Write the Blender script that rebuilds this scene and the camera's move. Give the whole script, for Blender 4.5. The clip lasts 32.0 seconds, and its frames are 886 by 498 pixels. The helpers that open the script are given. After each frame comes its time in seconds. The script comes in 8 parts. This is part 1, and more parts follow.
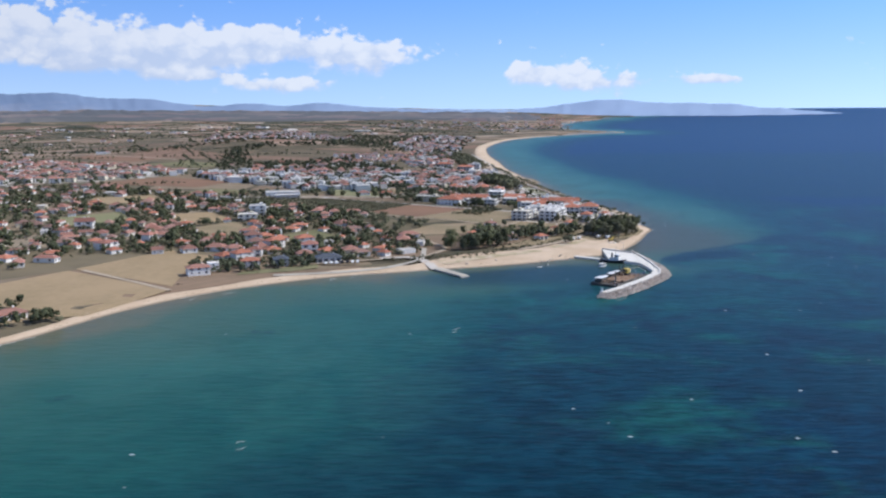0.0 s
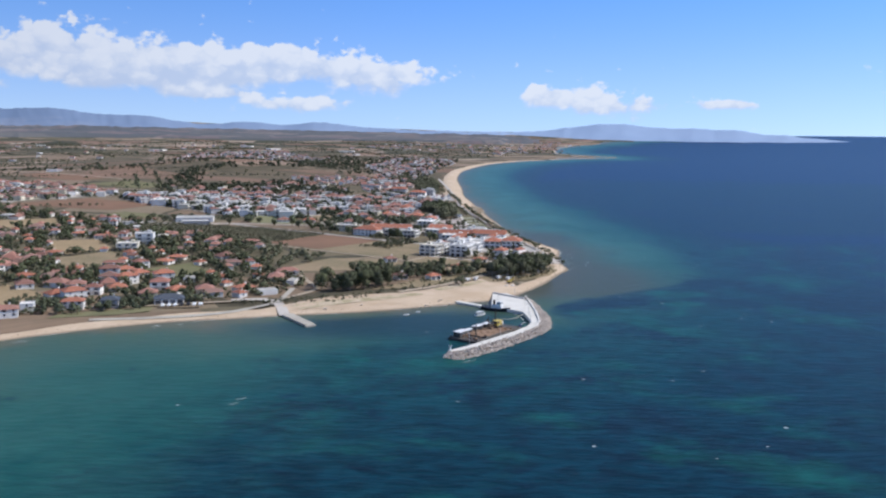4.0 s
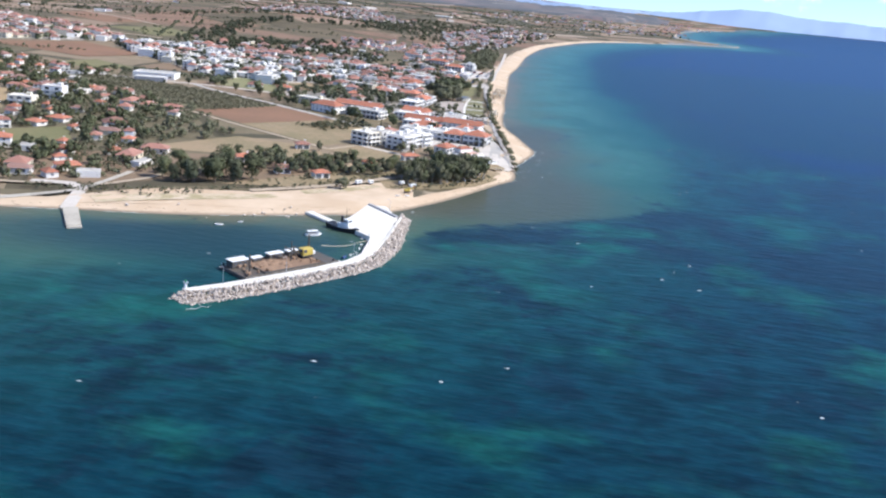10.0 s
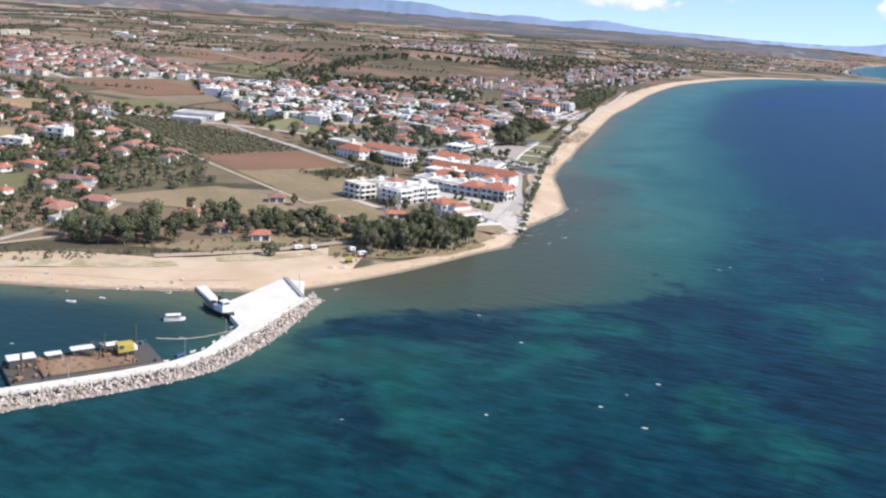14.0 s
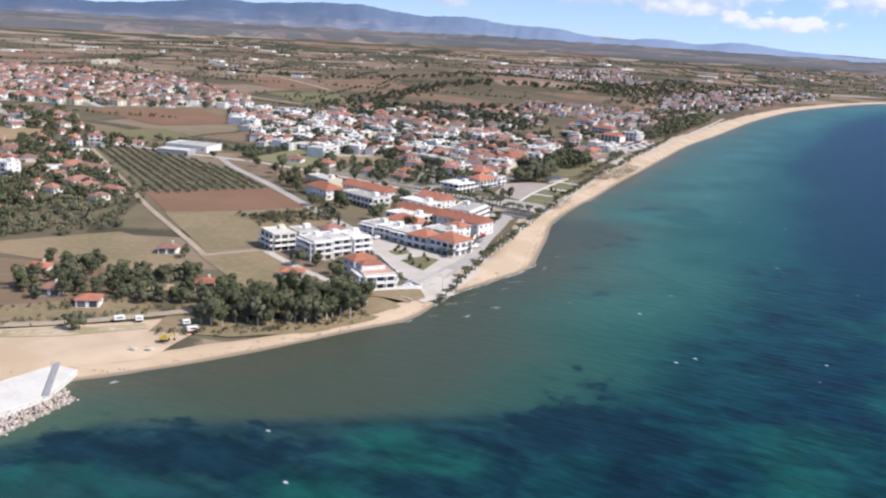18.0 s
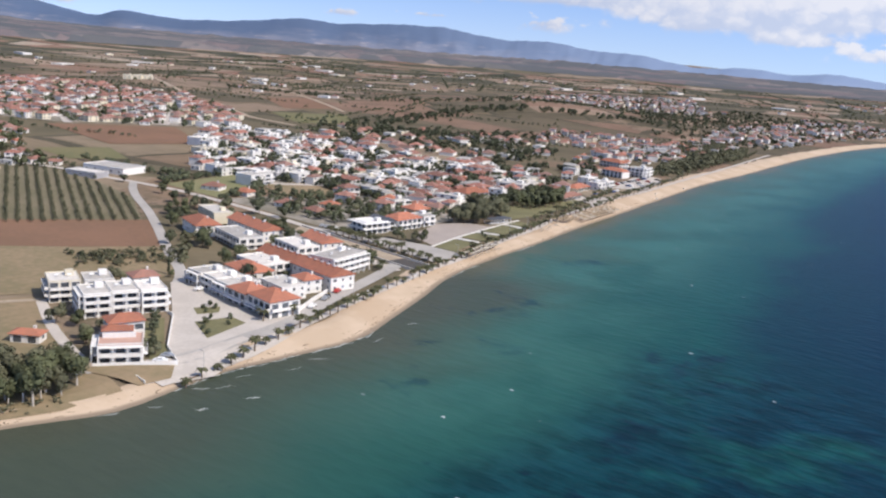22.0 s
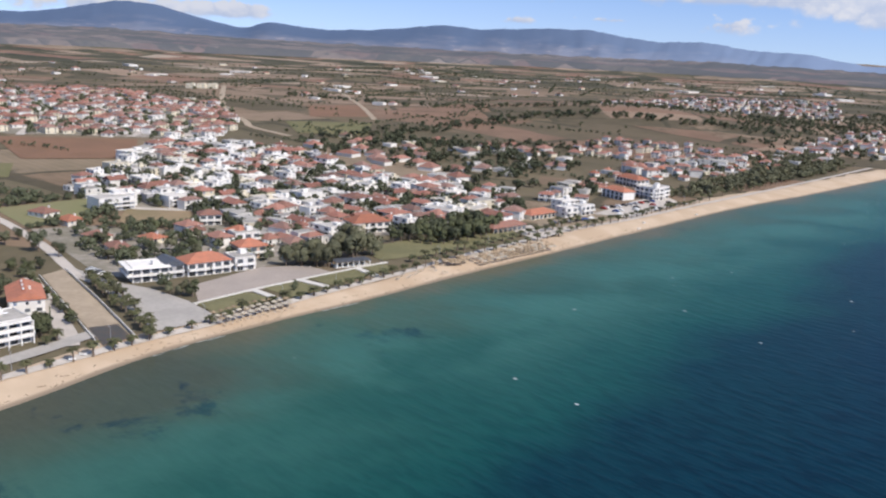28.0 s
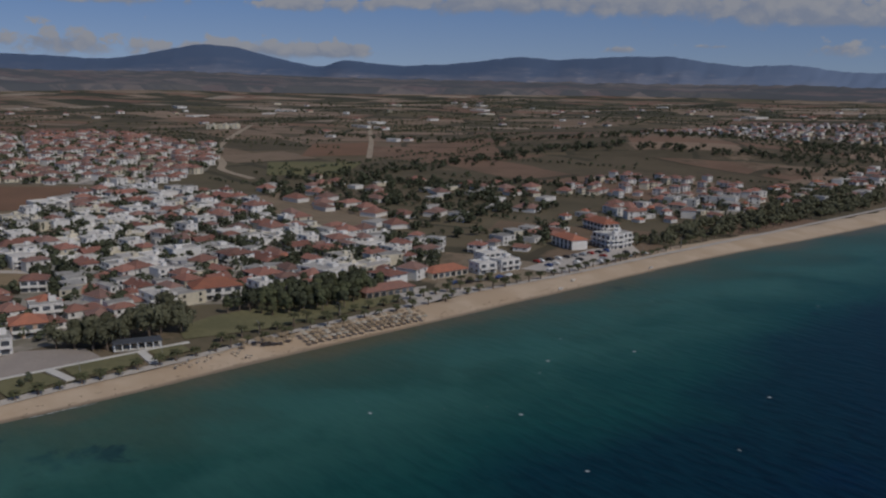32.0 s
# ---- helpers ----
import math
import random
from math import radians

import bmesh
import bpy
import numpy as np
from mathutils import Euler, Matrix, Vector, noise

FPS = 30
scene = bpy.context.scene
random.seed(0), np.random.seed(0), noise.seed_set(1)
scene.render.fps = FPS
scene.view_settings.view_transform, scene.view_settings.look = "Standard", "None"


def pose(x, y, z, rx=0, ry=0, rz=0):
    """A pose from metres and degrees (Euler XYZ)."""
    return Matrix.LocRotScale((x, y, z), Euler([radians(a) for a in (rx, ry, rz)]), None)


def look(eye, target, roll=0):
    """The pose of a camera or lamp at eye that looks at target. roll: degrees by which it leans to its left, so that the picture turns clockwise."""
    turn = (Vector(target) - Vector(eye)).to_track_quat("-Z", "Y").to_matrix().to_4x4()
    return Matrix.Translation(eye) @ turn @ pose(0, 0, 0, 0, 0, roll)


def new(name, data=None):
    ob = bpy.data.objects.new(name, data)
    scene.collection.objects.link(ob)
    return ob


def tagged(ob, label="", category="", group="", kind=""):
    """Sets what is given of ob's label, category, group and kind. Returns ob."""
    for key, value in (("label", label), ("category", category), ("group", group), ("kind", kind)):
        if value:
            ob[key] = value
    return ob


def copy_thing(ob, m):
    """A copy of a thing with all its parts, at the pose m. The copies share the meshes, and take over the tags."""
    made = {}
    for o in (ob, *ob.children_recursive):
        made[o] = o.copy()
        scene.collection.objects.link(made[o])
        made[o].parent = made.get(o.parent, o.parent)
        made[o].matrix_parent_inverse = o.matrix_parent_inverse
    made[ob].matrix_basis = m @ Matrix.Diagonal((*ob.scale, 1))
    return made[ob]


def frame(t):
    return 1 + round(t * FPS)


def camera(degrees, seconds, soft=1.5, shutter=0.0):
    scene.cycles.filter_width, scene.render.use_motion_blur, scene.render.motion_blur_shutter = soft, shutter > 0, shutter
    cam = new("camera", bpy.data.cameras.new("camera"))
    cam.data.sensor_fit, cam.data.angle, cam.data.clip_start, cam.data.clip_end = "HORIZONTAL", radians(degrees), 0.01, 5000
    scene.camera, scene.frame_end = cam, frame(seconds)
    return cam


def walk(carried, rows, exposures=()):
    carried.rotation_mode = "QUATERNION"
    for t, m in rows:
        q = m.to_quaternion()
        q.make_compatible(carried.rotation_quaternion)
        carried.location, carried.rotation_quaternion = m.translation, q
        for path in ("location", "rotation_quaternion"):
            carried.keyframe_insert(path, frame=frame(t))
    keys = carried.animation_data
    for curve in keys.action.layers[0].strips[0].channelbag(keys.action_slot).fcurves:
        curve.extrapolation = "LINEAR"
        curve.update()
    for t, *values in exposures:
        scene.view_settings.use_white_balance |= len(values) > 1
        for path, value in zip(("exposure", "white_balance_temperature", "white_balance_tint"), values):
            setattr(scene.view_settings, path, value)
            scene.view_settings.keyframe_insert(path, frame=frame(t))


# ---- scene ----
cam = camera(51.5, 32.0, soft=2.25)
METRES, EYE, TILT, LEAN, TURN = 1000.0, 97.0, 0.0, 1.1, 0.0
ROWS = [
    (0.0, 0.0, 0.0, 0.0, 0.14, -9.25, -0.84),
    (0.5, 0.009, 0.008, 0.0002, 0.24, -9.4, -0.71),
    (1.0, 0.0199, 0.0174, 0.0003, 0.34, -9.52, -0.57),
    (1.5, 0.0287, 0.0247, 0.0007, 0.15, -9.6, -0.52),
    (2.0, 0.04, 0.0338, 0.0012, -0.18, -9.6, -0.55),
    (2.5, 0.05, 0.0423, 0.0018, -0.24, -9.39, -0.65),
    (3.0, 0.0591, 0.0505, 0.0021, 0.02, -8.84, -0.91),
    (3.5, 0.0702, 0.0603, 0.0023, 0.6, -7.94, -1.32),
    (5.5, 0.109, 0.1012, 0.0029, 2.53, -8.37, -3.43),
    (6.0, 0.1189, 0.1111, 0.0031, 3.1, -9.46, -4.02),
    (6.5, 0.129, 0.1213, 0.0032, 3.79, -10.69, -4.52),
    (7.0, 0.1385, 0.1318, 0.0033, 4.63, -11.9, -4.94),
    (7.5, 0.1481, 0.1423, 0.0037, 5.51, -13.0, -5.25),
    (8.0, 0.157, 0.1524, 0.004, 6.27, -13.98, -5.45),
    (8.5, 0.1679, 0.1656, 0.004, 7.29, -15.06, -5.64),
    (9.0, 0.1755, 0.1751, 0.0047, 8.05, -15.71, -5.78),
    (9.5, 0.1853, 0.1875, 0.0049, 9.15, -16.25, -5.9),
    (10.0, 0.1944, 0.1994, 0.0054, 10.29, -16.46, -6.01),
    (10.5, 0.2031, 0.2119, 0.0056, 11.53, -16.34, -6.1),
    (11.0, 0.2118, 0.2244, 0.006, 13.03, -16.05, -6.14),
    (11.5, 0.2195, 0.2362, 0.0065, 14.52, -15.78, -6.08),
    (12.0, 0.2284, 0.2506, 0.0069, 16.23, -15.59, -5.82),
    (12.5, 0.237, 0.2653, 0.0072, 17.6, -15.6, -5.63),
    (13.0, 0.2441, 0.2779, 0.0074, 18.63, -15.58, -5.47),
    (13.5, 0.2518, 0.2913, 0.0078, 19.79, -15.45, -5.24),
    (14.0, 0.2599, 0.305, 0.008, 20.94, -15.24, -4.97),
    (14.5, 0.2671, 0.3189, 0.0084, 22.03, -14.99, -4.8),
    (16.5, 0.2923, 0.3785, 0.0085, 26.62, -14.21, -4.16),
    (17.0, 0.2983, 0.3938, 0.0085, 27.79, -14.2, -4.03),
    (17.5, 0.304, 0.4091, 0.0082, 28.84, -14.23, -3.92),
    (18.0, 0.3097, 0.4244, 0.0083, 29.9, -14.33, -3.87),
    (18.5, 0.3154, 0.4397, 0.0083, 31.0, -14.41, -3.91),
    (19.0, 0.3203, 0.4539, 0.0083, 31.92, -14.41, -4.01),
    (19.5, 0.3263, 0.4689, 0.0086, 32.73, -14.32, -4.12),
    (20.0, 0.3316, 0.4842, 0.0087, 33.05, -14.12, -4.38),
    (20.5, 0.3362, 0.4997, 0.0089, 33.29, -13.93, -4.74),
    (21.0, 0.3415, 0.5163, 0.0092, 33.96, -13.71, -5.04),
    (21.5, 0.3454, 0.5309, 0.0093, 34.87, -13.49, -5.1),
    (22.0, 0.3497, 0.547, 0.0095, 36.17, -13.33, -4.94),
    (22.5, 0.3532, 0.5635, 0.0094, 37.46, -13.26, -4.62),
    (23.0, 0.3565, 0.5811, 0.0093, 38.71, -13.32, -4.27),
    (23.5, 0.3597, 0.5974, 0.0092, 39.9, -13.6, -3.89),
    (24.0, 0.3628, 0.6139, 0.0089, 41.21, -14.21, -3.47),
    (24.5, 0.3653, 0.6307, 0.0086, 42.46, -14.94, -3.13),
    (26.5, 0.3741, 0.6993, 0.0082, 46.13, -14.82, -2.8),
    (27.0, 0.3767, 0.7157, 0.0082, 46.69, -14.0, -2.84),
    (27.5, 0.3789, 0.7319, 0.0083, 46.77, -13.61, -3.01),
    (28.0, 0.3805, 0.7482, 0.0084, 46.92, -13.65, -3.34),
    (28.5, 0.382, 0.7634, 0.0083, 47.39, -14.13, -3.65),
    (29.0, 0.3836, 0.7802, 0.0083, 48.31, -14.91, -3.85),
    (29.5, 0.3841, 0.7975, 0.0081, 49.42, -15.3, -3.89),
    (30.0, 0.3847, 0.8145, 0.0083, 50.38, -15.22, -3.73),
    (30.5, 0.385, 0.8314, 0.0081, 51.22, -14.62, -3.36),
    (31.0, 0.3852, 0.8485, 0.0079, 51.88, -13.71, -2.79),
    (31.5, 0.3852, 0.8653, 0.0078, 52.39, -12.65, -2.1),
    (32.0, 0.385, 0.8822, 0.0079, 52.9, -11.86, -1.33),
]
BASE = 0.3                           # exposure in stops; the film fades out at its end
EXPOSURES = [(t, BASE + s, k, g) for t, s, k, g in ((0.0, -0.24, 5800, 10), (3.0, -0.29, 5800, 10), (6.0, -0.3, 5800, 10), (9.0, 0.22, 5800, 10), (11.0, 0.28, 5900, 10), (13.0, 0.16, 6050, 11), (17.0, 0.0, 6150, 12), (19.0, -0.07, 6200, 12), (22.0, -0.18, 6250, 13), (28.0, -0.25, 6200, 12), (31.2, -0.15, 6150, 11), (31.4, -0.35, 6150, 11), (31.6, -0.6, 6150, 11), (31.8, -1.05, 6150, 11), (32.0, -1.75, 6150, 11))]
walk(cam, [(t, pose(0, 0, EYE, TILT, LEAN, TURN) @ pose(METRES * x, METRES * y, METRES * z, 90 + pitch, roll, yaw)) for t, x, y, z, yaw, pitch, roll in ROWS], EXPOSURES)

# ---- light: morning sun over the sea, blue sky with fair-weather clouds ----
SUN_AZ, SUN_EL = 84.0, 44.0          # degrees clockwise from +y, degrees up


def node(tree, kind, inputs=()):
    n = tree.nodes.new(kind)
    for slot, value in (inputs.items() if isinstance(inputs, dict) else enumerate(inputs)):
        if value is None:
            continue
        if isinstance(value, bpy.types.NodeSocket):
            tree.links.new(value, n.inputs[slot])
        else:
            n.inputs[slot].default_value = value
    return n


def maths(tree, op, *values):
    n = node(tree, "ShaderNodeMath", values)
    n.operation = op
    return n.outputs[0]


def vectors(tree, op, *values):
    n = node(tree, "ShaderNodeVectorMath", values)
    n.operation = op
    return n.outputs[0]


def blend(tree, fac, a, b, mode="MIX"):
    n = tree.nodes.new("ShaderNodeMix")
    n.data_type, n.blend_type = "RGBA", mode
    for slot, value in ((0, fac), (6, a), (7, b)):
        if isinstance(value, bpy.types.NodeSocket):
            tree.links.new(value, n.inputs[slot])
        else:
            n.inputs[slot].default_value = value if slot == 0 else (*value, 1)
    return n.outputs[2]


def remap(tree, value, a, b, c=0.0, d=1.0, smooth=True):
    n = node(tree, "ShaderNodeMapRange", [value, a, b, c, d])
    n.interpolation_type = "SMOOTHSTEP" if smooth else "LINEAR"
    return n.outputs[0]


def ramp(tree, value, stops, step=False):
    n = node(tree, "ShaderNodeValToRGB", [value])
    n.color_ramp.interpolation = "CONSTANT" if step else "LINEAR"
    while len(n.color_ramp.elements) < len(stops):
        n.color_ramp.elements.new(0.5)
    for e, (at, colour) in zip(n.color_ramp.elements, stops):
        e.position, e.color = at, (*colour, 1)
    return n.outputs[0]


# clouds: bearing to the left of +y, height, half width, half height (degrees)
CLOUDS = [(24.2, 3.92, 1.5, 1.23), (18.8, 3.21, 4.5, 1.50), (11.5, 2.89, 4.3, 1.38), (4.7, 2.15, 3.1, 1.16), (14.8, 1.44, 1.2, 0.35), (10.3, 0.74, 2.7, 0.58), (-4.9, 1.34, 1.1, 0.74), (-8.8, 0.94, 3.2, 0.99), (-16.1, 1.06, 1.9, 0.39), (22.1, 2.90, 10.3, 0.46), (29.9, 1.31, 1.7, 0.58), (21.8, 2.11, 3.9, 0.88), (16.5, 1.43, 1.5, 0.48),
          (16.7, 2.29, 3.9, 0.53), (59.0, 1.02, 1.6, 0.44), (42.4, 1.27, 1.0, 0.28), (36.8, 1.54, 1.3, 0.19), (72.4, 3.74, 4.8, 0.41), (61.5, 3.65, 3.1, 0.56), (52.0, 3.80, 5.2, 0.76), (39.6, 3.74, 6.6, 0.99), (30.7, 3.47, 3.7, 1.15), (75.4, 1.16, 2.9, 0.88), (64.5, 0.93, 5.8, 0.71)]
world = bpy.data.worlds.new("sky")
scene.world = world
world.use_nodes = True
wt = world.node_tree
wt.nodes.clear()
way = node(wt, "ShaderNodeTexCoord").outputs["Generated"]
sep = node(wt, "ShaderNodeSeparateXYZ", [way])
up = maths(wt, "MAXIMUM", maths(wt, "ADD", sep.outputs[2], 0.065), 0.03)
lifted = node(wt, "ShaderNodeCombineXYZ", [sep.outputs[0], sep.outputs[1], up]).outputs[0]
lifted = vectors(wt, "NORMALIZE", lifted)
sky = wt.nodes.new("ShaderNodeTexSky")
sky.sky_type, sky.sun_disc, sky.sun_elevation, sky.sun_rotation = "NISHITA", False, radians(SUN_EL), radians(SUN_AZ)
sky.altitude, sky.air_density, sky.dust_density, sky.ozone_density = 60, 0.8, 0.4, 1.4
wt.links.new(lifted, sky.inputs[0])
bearing = maths(wt, "MULTIPLY", maths(wt, "ARCTAN2", maths(wt, "MULTIPLY", sep.outputs[0], -1.0), sep.outputs[1]), 57.2958)
height = maths(wt, "MULTIPLY", maths(wt, "ARCSINE", sep.outputs[2]), 57.2958)
total = tops = None
for az, el, wide, high in CLOUDS:
    u = maths(wt, "DIVIDE", maths(wt, "SUBTRACT", bearing, float(az)), float(wide))
    v = maths(wt, "DIVIDE", maths(wt, "SUBTRACT", height, float(el)), float(high))
    r = maths(wt, "ADD", maths(wt, "MULTIPLY", u, u), maths(wt, "POWER", maths(wt, "MAXIMUM", v, maths(wt, "MULTIPLY", v, -1.7)), 2.0))
    g = maths(wt, "MULTIPLY", maths(wt, "EXPONENT", maths(wt, "MULTIPLY", r, -0.7)), 1.15)
    total = g if total is None else maths(wt, "ADD", total, g)
    gv = maths(wt, "MULTIPLY", g, v)
    tops = gv if tops is None else maths(wt, "ADD", tops, gv)
plane = node(wt, "ShaderNodeCombineXYZ", [maths(wt, "MULTIPLY", bearing, 0.62), maths(wt, "MULTIPLY", height, 0.85), 3.1]).outputs[0]
curl = node(wt, "ShaderNodeTexNoise", {"Vector": plane, "Scale": 2.2, "Detail": 5.0, "Roughness": 0.6})
bent = vectors(wt, "ADD", plane, vectors(wt, "MULTIPLY", vectors(wt, "SUBTRACT", curl.outputs["Color"], (0.5, 0.5, 0.5)), (0.75, 0.75, 0.0)))
heads = node(wt, "ShaderNodeTexVoronoi", {"Vector": bent, "Scale": 1.5})
knobs = node(wt, "ShaderNodeTexVoronoi", {"Vector": bent, "Scale": 4.0})
for cells in (heads, knobs):
    cells.feature = "SMOOTH_F1"
    cells.inputs["Smoothness"].default_value = 0.5
bulge = maths(wt, "ADD", maths(wt, "MULTIPLY", maths(wt, "SUBTRACT", 0.45, heads.outputs["Distance"]), 0.9), maths(wt, "MULTIPLY", maths(wt, "SUBTRACT", 0.4, knobs.outputs["Distance"]), 0.3))
drift = node(wt, "ShaderNodeTexNoise", {"Vector": plane, "Scale": 0.8, "Detail": 6.0, "Roughness": 0.55}).outputs["Fac"]
puff = maths(wt, "ADD", bulge, maths(wt, "MULTIPLY", maths(wt, "SUBTRACT", drift, 0.5), 1.7))
body = maths(wt, "ADD", total, puff)
crown = maths(wt, "DIVIDE", tops, maths(wt, "MAXIMUM", total, 0.05))
cover = remap(wt, body, 0.40, remap(wt, crown, -0.6, 0.5, 1.5, 0.72))
lit = remap(wt, maths(wt, "ADD", maths(wt, "MULTIPLY", crown, 0.55), maths(wt, "MULTIPLY", bulge, 1.1)), -0.42, 0.40)
cloud = blend(wt, lit, (4.0, 4.45, 5.4), (5.75, 5.75, 5.9))
air = blend(wt, remap(wt, height, 0.5, 9.0), (0.87, 0.915, 1.14), (0.64, 0.89, 1.27))
# sky above the view, greyed so that the fill light is less blue
air = blend(wt, remap(wt, height, 8.0, 22.0), air, (0.92, 0.97, 1.04))
air = blend(wt, remap(wt, bearing, -5.0, 38.0), air, vectors(wt, "MULTIPLY", air, (0.95, 0.89, 0.84)))
cloud = blend(wt, remap(wt, bearing, 5.0, 40.0), cloud, vectors(wt, "MULTIPLY", cloud, (0.84, 0.84, 0.86)))
tint = vectors(wt, "MULTIPLY", sky.outputs[0], air)
# cloud cover above the view, added to lift and whiten the fill light
unseen_fill_cloud = node(wt, "ShaderNodeTexNoise", {"Vector": vectors(wt, "MULTIPLY", lifted, (2.4, 2.4, 5.0)), "Scale": 1.6, "Detail": 5.0}).outputs["Fac"]
cover = maths(wt, "MAXIMUM", cover, maths(wt, "MULTIPLY", remap(wt, unseen_fill_cloud, 0.44, 0.66, 0.0, 0.6), remap(wt, height, 8.0, 20.0)))
final = blend(wt, maths(wt, "MULTIPLY", cover, 0.92), tint, cloud)
back = node(wt, "ShaderNodeBackground", [final, 0.14])
node(wt, "ShaderNodeOutputWorld", [back.outputs[0]])

sun = new("sun", bpy.data.lights.new("sun", "SUN"))
sun.data.energy, sun.data.angle, sun.data.color = 4.3, radians(0.53), (1.0, 0.895, 0.745)
a, e = radians(SUN_AZ), radians(SUN_EL)
sun.matrix_world = look((900 * math.sin(a), 900 * math.cos(a) + 600, 900), (900 * math.sin(a) - math.sin(a) * math.cos(e), 900 * math.cos(a) + 600 - math.cos(a) * math.cos(e), 900 - math.sin(e)))


# ---- materials ----
def material(name, colour, rough=0.85, other=None, scale=0.4, fine=3.0, amount=0.5, spread=0.0, bump=0.0, place="Object", metal=0.0, island=0.0, spec=0.3):
    """Colour with stains at two scales; spread: how far each object strays in brightness; island: the same for each loose piece."""
    m = bpy.data.materials.new(name)
    m.use_nodes = True
    t = m.node_tree
    p = t.nodes["Principled BSDF"]
    at = node(t, "ShaderNodeNewGeometry").outputs["Position"] if place == "World" else node(t, "ShaderNodeTexCoord").outputs[place]
    big = node(t, "ShaderNodeTexNoise", {"Vector": at, "Scale": scale, "Detail": 4.0}).outputs["Fac"]
    small = node(t, "ShaderNodeTexNoise", {"Vector": at, "Scale": fine, "Detail": 3.0}).outputs["Fac"]
    other = other or tuple(c * 0.72 for c in colour)
    mixed = blend(t, maths(t, "MULTIPLY", remap(t, maths(t, "ADD", maths(t, "MULTIPLY", big, 0.6), maths(t, "MULTIPLY", small, 0.4)), 0.36, 0.64), amount), colour, other)
    for much, source in ((spread, "ShaderNodeObjectInfo"), (island, "ShaderNodeNewGeometry")):
        if much:
            r = node(t, source).outputs["Random" if source.endswith("Info") else "Random Per Island"]
            k = remap(t, r, 0, 1, 1 - much, 1 + much, False)
            g = node(t, "ShaderNodeCombineColor", [k, k, k]).outputs[0]
            mixed = vectors(t, "MULTIPLY", mixed, g)
    t.links.new(mixed, p.inputs["Base Color"])
    p.inputs["Roughness"].default_value, p.inputs["Metallic"].default_value = rough, metal
    p.inputs["Specular IOR Level"].default_value = spec
    if bump:
        b = node(t, "ShaderNodeBump", {"Strength": bump, "Distance": 0.2, "Height": small})
        t.links.new(b.outputs[0], p.inputs["Normal"])
    return m


